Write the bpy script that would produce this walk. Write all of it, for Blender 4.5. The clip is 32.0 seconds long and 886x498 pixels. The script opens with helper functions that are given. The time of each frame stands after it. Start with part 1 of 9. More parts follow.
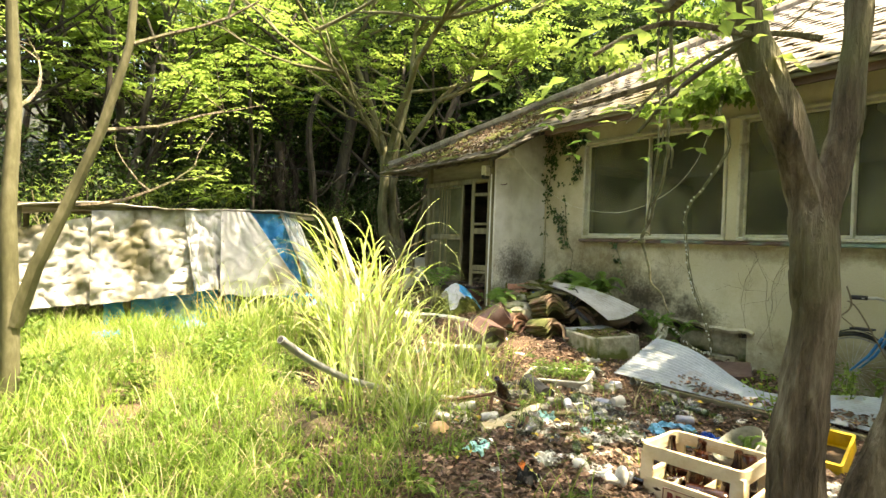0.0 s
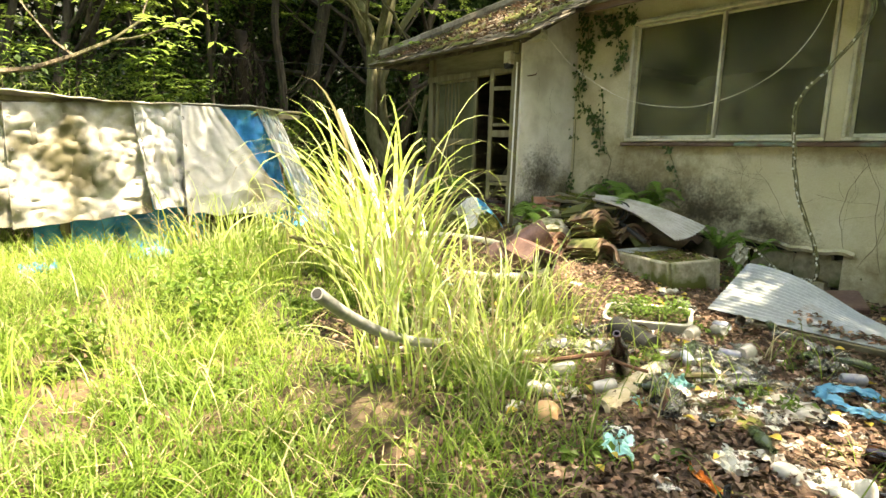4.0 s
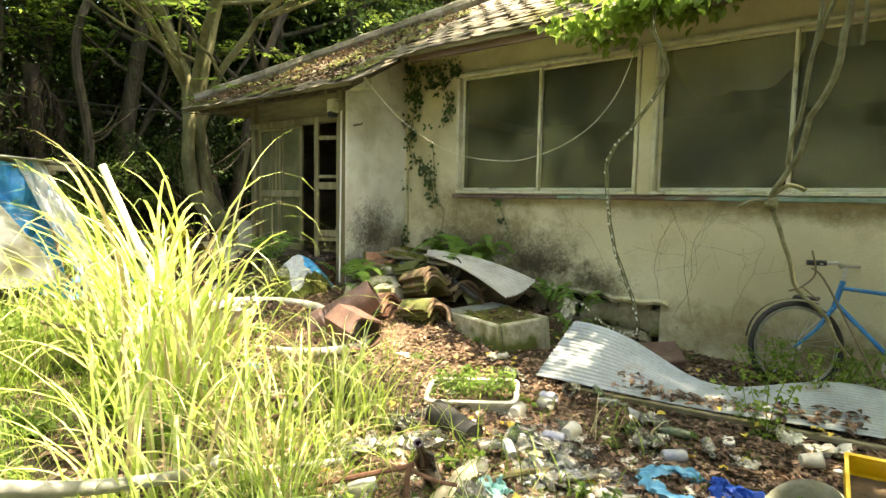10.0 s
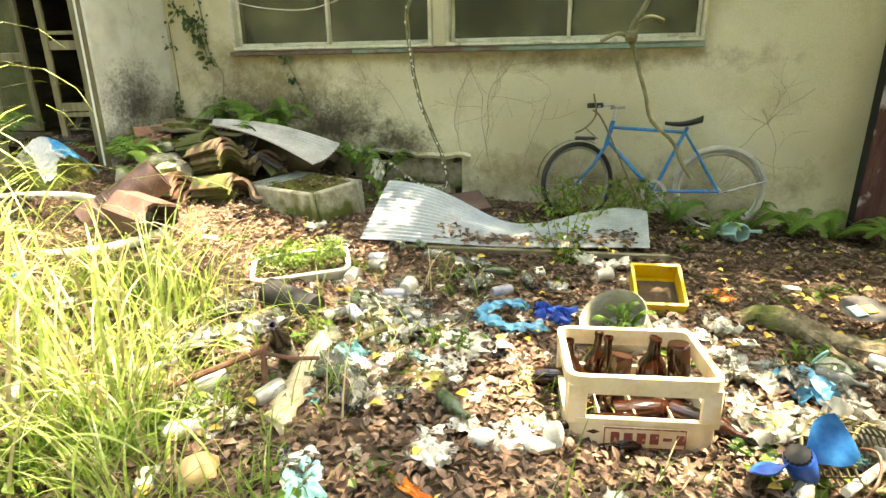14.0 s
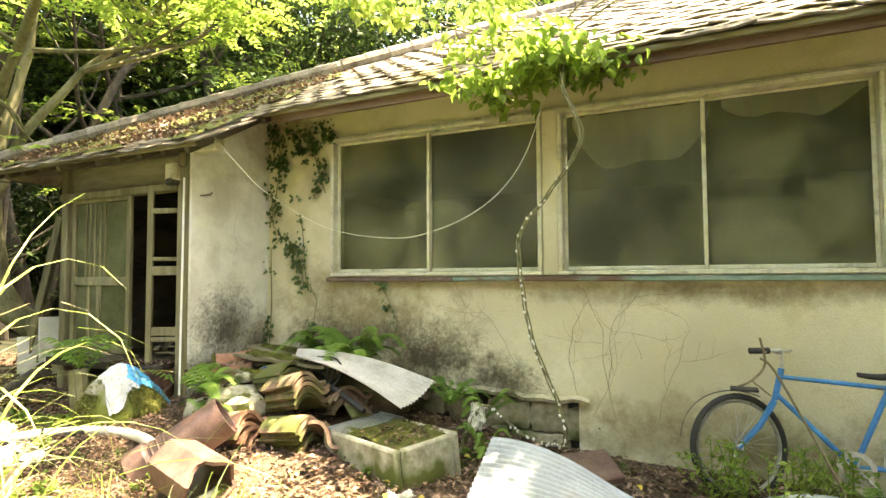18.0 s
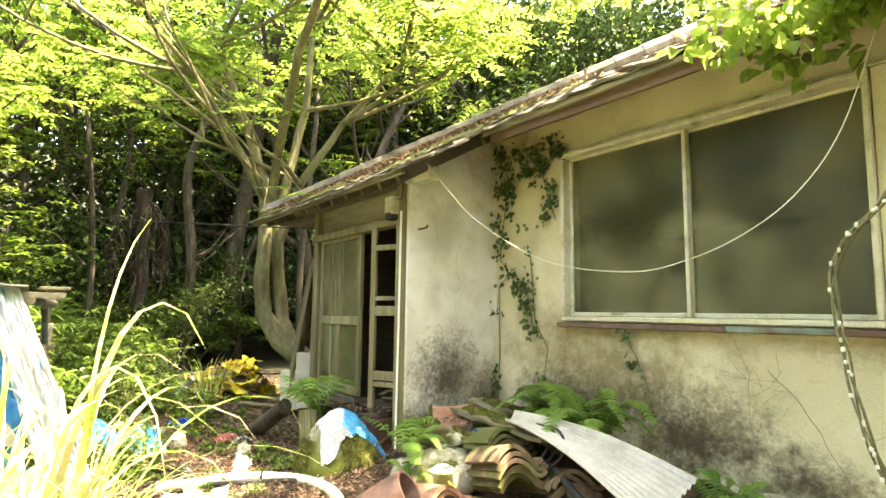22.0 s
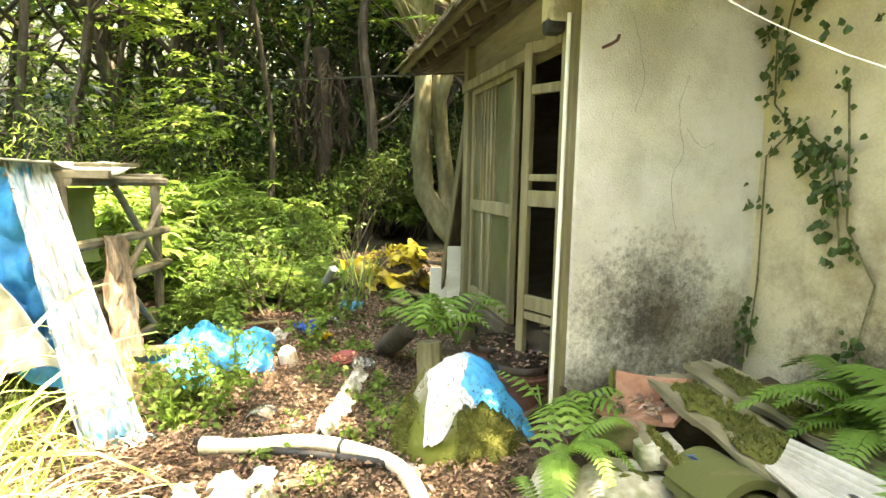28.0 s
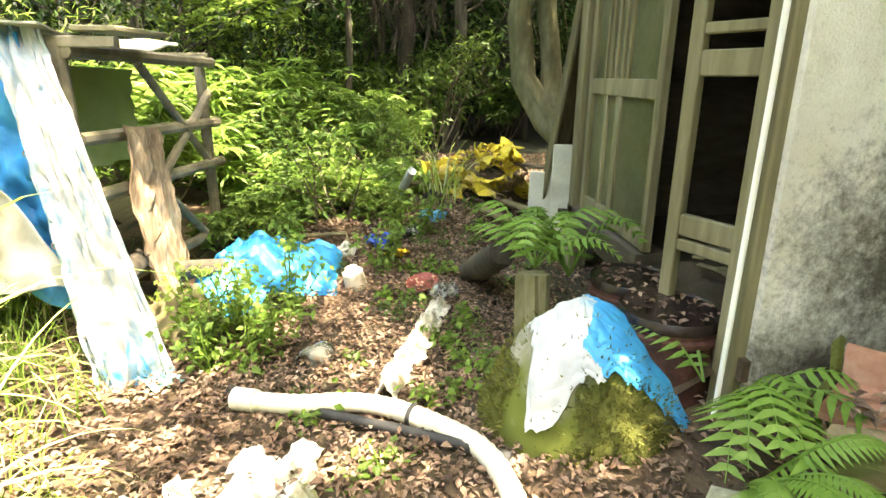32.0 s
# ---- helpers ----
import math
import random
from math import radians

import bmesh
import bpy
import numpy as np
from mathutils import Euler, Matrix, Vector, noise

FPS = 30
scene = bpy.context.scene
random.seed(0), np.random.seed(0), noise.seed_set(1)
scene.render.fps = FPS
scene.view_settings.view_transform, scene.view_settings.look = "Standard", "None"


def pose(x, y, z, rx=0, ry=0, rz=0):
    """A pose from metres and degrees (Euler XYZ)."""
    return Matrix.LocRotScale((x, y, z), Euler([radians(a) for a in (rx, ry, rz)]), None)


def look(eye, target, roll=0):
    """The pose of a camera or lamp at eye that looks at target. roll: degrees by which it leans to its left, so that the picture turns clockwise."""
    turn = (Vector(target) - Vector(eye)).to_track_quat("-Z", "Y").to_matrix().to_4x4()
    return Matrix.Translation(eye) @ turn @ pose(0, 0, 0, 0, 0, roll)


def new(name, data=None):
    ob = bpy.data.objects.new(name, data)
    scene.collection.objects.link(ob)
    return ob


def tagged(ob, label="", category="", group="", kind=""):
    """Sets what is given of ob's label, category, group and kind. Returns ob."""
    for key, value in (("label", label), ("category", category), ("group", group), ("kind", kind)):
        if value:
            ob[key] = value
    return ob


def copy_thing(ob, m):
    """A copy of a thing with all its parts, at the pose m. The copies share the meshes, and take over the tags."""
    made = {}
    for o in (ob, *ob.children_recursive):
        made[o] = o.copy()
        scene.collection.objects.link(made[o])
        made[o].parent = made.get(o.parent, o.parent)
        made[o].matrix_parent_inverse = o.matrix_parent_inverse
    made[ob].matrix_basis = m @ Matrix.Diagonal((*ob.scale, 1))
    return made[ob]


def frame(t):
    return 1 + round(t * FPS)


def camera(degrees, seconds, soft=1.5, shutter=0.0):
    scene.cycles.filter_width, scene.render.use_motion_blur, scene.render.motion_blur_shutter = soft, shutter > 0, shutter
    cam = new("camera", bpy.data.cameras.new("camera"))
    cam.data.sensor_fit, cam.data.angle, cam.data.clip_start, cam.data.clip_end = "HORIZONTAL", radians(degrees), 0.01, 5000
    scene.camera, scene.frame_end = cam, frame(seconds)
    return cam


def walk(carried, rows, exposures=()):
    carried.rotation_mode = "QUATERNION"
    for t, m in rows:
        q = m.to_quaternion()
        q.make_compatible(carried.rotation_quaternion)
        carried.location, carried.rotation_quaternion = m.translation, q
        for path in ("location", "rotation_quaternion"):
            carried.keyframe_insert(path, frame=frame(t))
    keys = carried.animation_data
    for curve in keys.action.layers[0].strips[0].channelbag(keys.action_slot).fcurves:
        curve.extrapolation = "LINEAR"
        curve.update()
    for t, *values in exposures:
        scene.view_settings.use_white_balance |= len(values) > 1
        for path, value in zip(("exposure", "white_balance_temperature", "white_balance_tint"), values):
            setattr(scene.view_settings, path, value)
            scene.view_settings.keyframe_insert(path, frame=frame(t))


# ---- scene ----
cam = camera(76.0, 32.0)
PATH = [
    (0, (2.155, -0.738, 1.113), (0.475, 0.348, 1.087), 1.9),
    (0.5, (2.094, -0.726, 1.091), (0.451, 0.41, 0.997), 1.9),
    (1, (1.913, -0.768, 1.071), (0.278, 0.368, 0.88), 2.1),
    (1.5, (1.726, -0.839, 1.088), (0.092, 0.287, 0.835), 2.2),
    (2, (1.67, -0.858, 1.127), (0.031, 0.254, 0.853), 1.9),
    (2.5, (1.522, -0.814, 1.092), (-0.123, 0.288, 0.808), 1.8),
    (4.5, (0.862, -0.501, 1.017), (-0.616, 0.791, 0.634), 1.9),
    (5, (0.865, -0.447, 1.143), (-0.382, 1.067, 0.754), 1.3),
    (5.5, (0.779, -0.401, 1.214), (-0.359, 1.208, 0.872), 0.9),
    (6, (0.715, -0.464, 1.316), (-0.447, 1.156, 1.159), 1.0),
    (6.5, (0.682, -0.534, 1.349), (-0.556, 1.036, 1.4), 1.0),
    (7, (0.671, -0.574, 1.376), (-0.661, 0.908, 1.545), 1.0),
    (7.5, (0.685, -0.6, 1.388), (-0.73, 0.792, 1.627), 1.1),
    (8, (0.694, -0.6, 1.374), (-0.782, 0.72, 1.652), 1.1),
    (8.5, (0.708, -0.588, 1.342), (-0.798, 0.697, 1.623), 1.2),
    (9, (0.731, -0.414, 1.211), (-0.789, 0.865, 1.445), 1.3),
    (9.5, (0.827, -0.124, 1.176), (-0.634, 1.241, 1.184), 1.1),
    (10, (0.804, -0.049, 1.136), (-0.458, 1.493, 0.967), 1.1),
    (10.5, (0.712, -0.052, 1.038), (-0.307, 1.646, 0.758), 1.2),
    (11, (0.696, -0.073, 0.989), (-0.104, 1.673, 0.429), 0.5),
    (11.5, (0.798, -0.059, 1.021), (0.143, 1.688, 0.302), -0.3),
    (12, (0.816, -0.044, 1.059), (0.279, 1.745, 0.341), -0.6),
    (12.5, (0.714, -0.04, 1.072), (0.221, 1.764, 0.363), -0.5),
    (13, (0.674, -0.028, 1.075), (0.167, 1.781, 0.391), -0.6),
    (13.5, (0.626, -0.033, 1.085), (0.094, 1.779, 0.429), -0.8),
    (14, (0.579, -0.046, 1.097), (0.012, 1.767, 0.472), -0.8),
    (14.5, (0.519, -0.073, 1.134), (-0.126, 1.728, 0.551), -0.7),
    (15, (0.457, -0.127, 1.236), (-0.335, 1.662, 0.825), -0.4),
    (15.5, (0.404, -0.188, 1.291), (-0.568, 1.554, 1.143), -0.2),
    (17.5, (0.365, 0.302, 1.248), (-0.566, 2.07, 1.335), -0.1),
    (18, (0.234, 0.551, 1.203), (-0.641, 2.347, 1.301), -0.3),
    (18.5, (0.131, 0.669, 1.192), (-0.608, 2.526, 1.266), -0.3),
    (19, (0.063, 0.825, 1.184), (-0.629, 2.701, 1.219), -0.4),
    (19.5, (0.101, 1.059, 1.213), (-0.673, 2.902, 1.245), -0.7),
    (20, (0.06, 1.091, 1.278), (-0.9, 2.845, 1.309), -0.4),
    (20.5, (-0.072, 1.088, 1.242), (-1.249, 2.701, 1.34), 0.3),
    (21, (-0.162, 1.111, 1.28), (-1.529, 2.562, 1.442), 0.6),
    (21.5, (-0.136, 1.254, 1.288), (-1.688, 2.494, 1.52), 0.8),
    (22, (-0.014, 1.432, 1.253), (-1.623, 2.599, 1.476), 0.7),
    (22.5, (0.147, 1.661, 1.211), (-1.353, 2.971, 1.398), 0.4),
    (23, (-0.027, 2.057, 1.237), (-1.359, 3.547, 1.301), -0.1),
    (23.5, (-0.131, 2.153, 1.243), (-1.45, 3.657, 1.264), -0.1),
    (24, (-0.203, 2.198, 1.231), (-1.698, 3.526, 1.186), -0.1),
    (24.5, (-0.31, 2.148, 1.259), (-2.033, 3.164, 1.218), 0.4),
    (25, (-0.406, 2.098, 1.328), (-2.221, 2.937, 1.296), 1.1),
    (25.5, (-0.49, 2.154, 1.357), (-2.334, 2.926, 1.327), 0.9),
    (27.5, (-1.15, 2.504, 1.379), (-3.069, 3.037, 1.198), 1.1),
    (28, (-1.326, 2.537, 1.35), (-3.255, 2.997, 1.095), 1.0),
    (28.5, (-1.485, 2.648, 1.331), (-3.424, 3.005, 0.997), 0.7),
    (29, (-1.538, 2.672, 1.33), (-3.475, 2.981, 0.942), 0.7),
    (29.5, (-1.623, 2.645, 1.333), (-3.559, 2.923, 0.916), 0.8),
    (30, (-1.762, 2.534, 1.359), (-3.696, 2.807, 0.933), 0.9),
    (30.5, (-1.809, 2.508, 1.363), (-3.748, 2.765, 0.945), 0.8),
    (31, (-1.855, 2.531, 1.325), (-3.794, 2.776, 0.9), 0.6),
    (31.5, (-1.99, 2.595, 1.264), (-3.919, 2.818, 0.787), 0.5),
    (32, (-2.067, 2.63, 1.224), (-3.973, 2.783, 0.637), 0.4),
]
EXPOSURES = [(0, 3.1, 8300, 13), (2, 3.1, 8300, 13), (5, 3.15, 8400, 12), (6, 3.68, 8500, 12), (9, 3.12, 8400, 14), (10, 3.3, 8600, 10), (11, 3.5, 8500, 10), (12, 3.56, 8500, 12), (15, 3.8, 8800, 12), (18, 4.1, 9000, 16), (20, 4.75, 8900, 16), (22, 4.3, 8800, 16), (24, 4.5, 9000, 16), (25.5, 4.48, 8900, 16), (28, 4.3, 8600, 14), (30, 4.25, 8400, 13), (32, 4.12, 8100, 12)]
walk(cam, [(t, look(eye, target, roll)) for t, eye, target, roll in PATH], EXPOSURES)

# ---- light ----
SUN_ELEVATION, SUN_AZIMUTH = 70.0, 50.0      # degrees; azimuth from +y towards +x
world = bpy.data.worlds.new("world")
scene.world = world
world.use_nodes = True
wn = world.node_tree.nodes
sky = wn.new("ShaderNodeTexSky")
sky.sky_type, sky.sun_disc = "NISHITA", False
sky.sun_elevation, sky.sun_rotation = radians(SUN_ELEVATION), radians(SUN_AZIMUTH)
sky.air_density, sky.dust_density, sky.ozone_density = 1.0, 2.5, 1.0
wn["Background"].inputs["Strength"].default_value = 0.15
world.node_tree.links.new(sky.outputs[0], wn["Background"].inputs[0])
sun_data = bpy.data.lights.new("sun", "SUN")
sun_data.energy, sun_data.angle, sun_data.color = 3.4, radians(0.6), (1.0, 0.94, 0.82)
sun = new("sun", sun_data)
_e, _a = radians(SUN_ELEVATION), radians(SUN_AZIMUTH)
sun.matrix_world = look((30 * math.cos(_e) * math.sin(_a), 30 * math.cos(_e) * math.cos(_a), 30 * math.sin(_e)), (0, 0, 0))


# ---- tools ----
rnd = random.Random(7)


class MB:
    """Vertices and faces of one mesh, gathered in lists."""

    def __init__(self):
        self.v, self.f = [], []

    def add(self, verts, faces):
        n = len(self.v)
        self.v += [tuple(p) for p in verts]
        self.f += [tuple(i + n for i in f) for f in faces]
        return self

    def box(self, c, s, m=None, bevel=0.0):
        hx, hy, hz = s[0] / 2, s[1] / 2, s[2] / 2
        m = m or Matrix()
        b = min(bevel, hx * .9, hy * .9, hz * .9)
        if b <= 0:
            vs = [(x, y, z) for z in (-hz, hz) for y in (-hy, hy) for x in (-hx, hx)]
            fs = [(0, 2, 3, 1), (4, 5, 7, 6), (0, 1, 5, 4), (2, 6, 7, 3), (0, 4, 6, 2), (1, 3, 7, 5)]
        else:
            vs, idx = [], {}
            for sx in (-1, 1):
                for sy in (-1, 1):
                    for sz in (-1, 1):
                        for k, d in enumerate(((0, b, b), (b, 0, b), (b, b, 0))):
                            idx[sx, sy, sz, k] = len(vs)
                            vs.append((sx * (hx - d[0]), sy * (hy - d[1]), sz * (hz - d[2])))
            fs = []
            q = lambda k, a: idx[a[0], a[1], a[2], k]
            for k in range(3):
                o = [i for i in range(3) if i != k]
                for s0 in (-1, 1):
                    ring = []
                    for u, w in ((-1, -1), (1, -1), (1, 1), (-1, 1)):
                        a = [0, 0, 0]
                        a[k], a[o[0]], a[o[1]] = s0, u, w
                        ring.append(q(k, a))
                    fs.append(ring if (s0 > 0) == (k != 1) else ring[::-1])
            for k in range(3):
                i, j = [n for n in range(3) if n != k]
                for u in (-1, 1):
                    for w in (-1, 1):
                        a, c2 = [0, 0, 0], [0, 0, 0]
                        a[i], a[j], a[k] = u, w, -1
                        c2[i], c2[j], c2[k] = u, w, 1
                        f = [q(i, a), q(j, a), q(j, c2), q(i, c2)]
                        flip = (u * w > 0) != (k == 1)
                        fs.append(f if flip else f[::-1])
            for a in [(x, y, z) for x in (-1, 1) for y in (-1, 1) for z in (-1, 1)]:
                f = [q(0, a), q(1, a), q(2, a)]
                fs.append(f if a[0] * a[1] * a[2] > 0 else f[::-1])
        C = Vector(c)
        return self.add([C + (m.to_3x3() @ Vector(p)) for p in vs], fs)

    def beam(self, a, b, w, h, up=(0, 0, 1), bevel=0.004):
        a, b = Vector(a), Vector(b)
        y = (b - a)
        l = y.length
        y.normalize()
        x = y.cross(Vector(up))
        if x.length < 1e-4:
            x = y.cross(Vector((1, 0, 0)))
        x.normalize()
        z = x.cross(y)
        m = Matrix((x, y, z)).transposed()
        return self.box((a + b) / 2, (w, l, h), m, bevel)

    def tube(self, pts, r, n=8, cap=True, squash=1.0, rough=0.0):
        pts = [Vector(p) for p in pts]
        rs = list(r) if hasattr(r, "__len__") else [r] * len(pts)
        base, ref = len(self.v), None
        for i, p in enumerate(pts):
            d = (pts[min(i + 1, len(pts) - 1)] - pts[max(i - 1, 0)]).normalized()
            if ref is None:
                ref = d.cross(Vector((0.3, 0.2, 1)))
                if ref.length < .05:
                    ref = d.cross(Vector((1, 0, 0)))
            ref = (ref - d * ref.dot(d)).normalized()
            o = d.cross(ref)
            for k in range(n):
                a = 2 * math.pi * k / n
                q = rs[i]
                if rough:
                    g = Vector((math.cos(a) * 2.6, math.sin(a) * 2.6, i * .22))
                    q *= 1 + rough * (noise.noise(g) - 1.2 * max(0, .22 - abs(noise.noise(g * 1.7 + Vector((5, 2, 1)))))/.22)
                self.v.append(tuple(p + q * (math.cos(a) * ref + squash * math.sin(a) * o)))
        for i in range(len(pts) - 1):
            for k in range(n):
                a, b = base + i * n + k, base + i * n + (k + 1) % n
                self.f.append((a, b, b + n, a + n))
        if cap:
            self.f.append(tuple(base + k for k in range(n))[::-1])
            self.f.append(tuple(base + (len(pts) - 1) * n + k for k in range(n)))
        return self

    def lathe(self, prof, n=16, m=None, cap0=False, cap1=False):
        m = m or Matrix()
        base = len(self.v)
        for r, z in prof:
            for k in range(n):
                a = 2 * math.pi * k / n
                self.v.append(tuple(m @ Vector((r * math.cos(a), r * math.sin(a), z))))
        for i in range(len(prof) - 1):
            for k in range(n):
                a, b = base + i * n + k, base + i * n + (k + 1) % n
                self.f.append((a, b, b + n, a + n))
        if cap0:
            self.f.append(tuple(base + k for k in range(n))[::-1])
        if cap1:
            self.f.append(tuple(base + (len(prof) - 1) * n + k for k in range(n)))
        return self

    def grid(self, fn, nu, nv, thick=0.0):
        """A sheet of points fn(u, v), u and v from 0 to 1; with a thickness it gets a back."""
        base = len(self.v)
        P = [[Vector(fn(i / nu, j / nv)) for i in range(nu + 1)] for j in range(nv + 1)]
        w = nu + 1
        self.v += [tuple(p) for row in P for p in row]
        quads = [(base + j * w + i, base + j * w + i + 1, base + (j + 1) * w + i + 1, base + (j + 1) * w + i) for j in range(nv) for i in range(nu)]
        self.f += quads
        if thick:
            off = w * (nv + 1)
            for j in range(nv + 1):
                for i in range(w):
                    a = P[j][min(i + 1, nu)] - P[j][max(i - 1, 0)]
                    b = P[min(j + 1, nv)][i] - P[max(j - 1, 0)][i]
                    nrm = a.cross(b)
                    nrm = nrm.normalized() if nrm.length > 1e-9 else Vector((0, 0, 1))
                    self.v.append(tuple(P[j][i] - nrm * thick))
            self.f += [tuple(k + off for k in q[::-1]) for q in quads]
            edge = [(j * w, (j + 1) * w) for j in range(nv)] + [((j + 1) * w + nu, j * w + nu) for j in range(nv)]
            edge += [(i + 1, i) for i in range(nu)] + [(nv * w + i, nv * w + i + 1) for i in range(nu)]
            self.f += [(base + a, base + b, base + b + off, base + a + off) for a, b in edge]
        return self

    def moved(self, m):
        self.v = [tuple(m @ Vector(p)) for p in self.v]
        return self

    def mesh(self, name, material, smooth=True, sharp=40):
        me = bpy.data.meshes.new(name)
        me.from_pydata(self.v, [], self.f)
        if material:
            me.materials.append(material)
        if smooth:
            me.shade_smooth()
            me.set_sharp_from_angle(angle=radians(sharp))
        me.validate()
        return me


def part(name, mb, material, parent=None, label="", smooth=True, sharp=40):
    ob = new(name, mb.mesh(name, material, smooth, sharp))
    if parent:
        ob.parent = parent
    return tagged(ob, label) if label else ob


def solo(name, mb, material, label, category, group="", kind="", smooth=True, sharp=40):
    return tagged(part(name, mb, material, None, "", smooth, sharp), label, category, group, kind)


def thing(name, at, label, category, group="", turn=(0, 0, 0)):
    ob = new(name)
    ob.empty_display_size = 0.1
    ob.matrix_world = pose(*at, *turn)
    return tagged(ob, label, category, group)


def structure(name, mb, material, label, smooth=False):
    return tagged(part(name, mb, material, None, "", smooth), label, "structure", "", "structure")


def wob(p, s=1.0, seed=0.0):
    return noise.noise(Vector(p) * s + Vector((seed, seed * 1.7, -seed)))


def ground_z(x, y):
    z = float(np.interp(x, (-9, -6, -4.5, -3, -1, 0.5, 2, 6), (.36, .30, .22, .18, .09, .02, -.05, -.15)))
    z += 0.16 * math.exp(-((x + 3.6) ** 2 / 1.1 + (y - 3.7) ** 2 / .35))
    z -= 0.05 * math.exp(-((x - .67) ** 2 + (y - 1.58) ** 2) / .09)
    z += 0.10 * math.exp(-((x + 2.1) ** 2 / .8 + (y - 4.0) ** 2 / .25))
    if y < 0.4:
        z -= 0.05 * (0.4 - y) if y > -3 else .17
    d = max(0.0, y - 10.5) * .42 + max(0.0, -x - 11) * .30
    z += min(d, 16.0)
    n = .035 * wob((x, y, 0), 1.1) + .018 * wob((x, y, 3), 3.7)
    return z + n * (1 if abs(x) < 15 and abs(y) < 15 else 3)


# ---- materials ----
def mat(name, cols, rough=0.8, metal=0.0, scale=6.0, bump=0.3, bump_scale=60.0, spec=0.35, rand=0.0, stretch=(1, 1, 1), transl=0.0, second=None, trans=0.0, alpha=1.0, detail=6.0, coat=0.0, world_space=False, island=0.0, depth=.01):
    """A surface of two or three colours mixed by noise at two scales, with fine relief. second: (colour, scale, low, high) of patches laid over."""
    m = bpy.data.materials.new(name)
    m.use_nodes = True
    t = m.node_tree
    N, L = t.nodes, t.links
    b = N["Principled BSDF"]
    co = N.new("ShaderNodeTexCoord")
    geo = N.new("ShaderNodeNewGeometry")
    src = geo.outputs["Position"] if world_space else co.outputs["Object"]
    mp = N.new("ShaderNodeMapping")
    mp.inputs["Scale"].default_value = stretch
    L.new(src, mp.inputs[0])
    n1 = N.new("ShaderNodeTexNoise")
    n1.inputs["Scale"].default_value, n1.inputs["Detail"].default_value, n1.inputs["Roughness"].default_value = scale, detail, .65
    L.new(mp.outputs[0], n1.inputs["Vector"])
    n2 = N.new("ShaderNodeTexNoise")
    n2.inputs["Scale"].default_value, n2.inputs["Detail"].default_value = bump_scale, 4.0
    L.new(mp.outputs[0], n2.inputs["Vector"])
    mixf = N.new("ShaderNodeMath")
    mixf.operation = "MULTIPLY_ADD"
    L.new(n2.outputs[0], mixf.inputs[0])
    mixf.inputs[1].default_value = .35
    L.new(n1.outputs[0], mixf.inputs[2])
    ramp = N.new("ShaderNodeValToRGB")
    el = ramp.color_ramp.elements
    lo, hi = .48, .88
    while len(el) < len(cols):
        el.new(.5)
    for i, c in enumerate(cols):
        el[i].position = lo + (hi - lo) * i / max(1, len(cols) - 1)
        el[i].color = (*c, 1)
    L.new(mixf.outputs[0], ramp.inputs[0])
    out = ramp.outputs[0]
    if second:
        c2, s2, a2, b2 = second
        n3 = N.new("ShaderNodeTexNoise")
        n3.inputs["Scale"].default_value, n3.inputs["Detail"].default_value = s2, 8.0
        L.new(src, n3.inputs["Vector"])
        mr = N.new("ShaderNodeMapRange")
        mr.inputs[1].default_value, mr.inputs[2].default_value = a2, b2
        L.new(n3.outputs[0], mr.inputs[0])
        mx = N.new("ShaderNodeMix")
        mx.data_type = "RGBA"
        L.new(mr.outputs[0], mx.inputs[0])
        L.new(out, mx.inputs[6])
        mx.inputs[7].default_value = (*c2, 1)
        out = mx.outputs[2]
    if rand or island:
        oi = N.new("ShaderNodeObjectInfo")
        h = N.new("ShaderNodeHueSaturation")
        mr = N.new("ShaderNodeMapRange")
        k = island or rand
        mr.inputs[3].default_value, mr.inputs[4].default_value = 1 - k, 1 + k
        L.new(geo.outputs["Random Per Island"] if island else oi.outputs["Random"], mr.inputs[0])
        L.new(mr.outputs[0], h.inputs["Value"])
        L.new(out, h.inputs["Color"])
        out = h.outputs[0]
    L.new(out, b.inputs["Base Color"])
    b.inputs["Roughness"].default_value, b.inputs["Metallic"].default_value = rough, metal
    b.inputs["Specular IOR Level"].default_value = spec
    b.inputs["Transmission Weight"].default_value = trans
    b.inputs["Alpha"].default_value = alpha
    b.inputs["Coat Weight"].default_value = coat
    if bump:
        bp = N.new("ShaderNodeBump")
        bp.inputs["Strength"].default_value, bp.inputs["Distance"].default_value = bump, depth
        L.new(mixf.outputs[0], bp.inputs["Height"])
        L.new(bp.outputs[0], b.inputs["Normal"])
    if transl:
        tr = N.new("ShaderNodeBsdfTranslucent")
        L.new(out, tr.inputs[0])
        ms = N.new("ShaderNodeMixShader")
        ms.inputs[0].default_value = transl
        L.new(b.outputs[0], ms.inputs[1])
        L.new(tr.outputs[0], ms.inputs[2])
        L.new(ms.outputs[0], N["Material Output"].inputs[0])
    return m


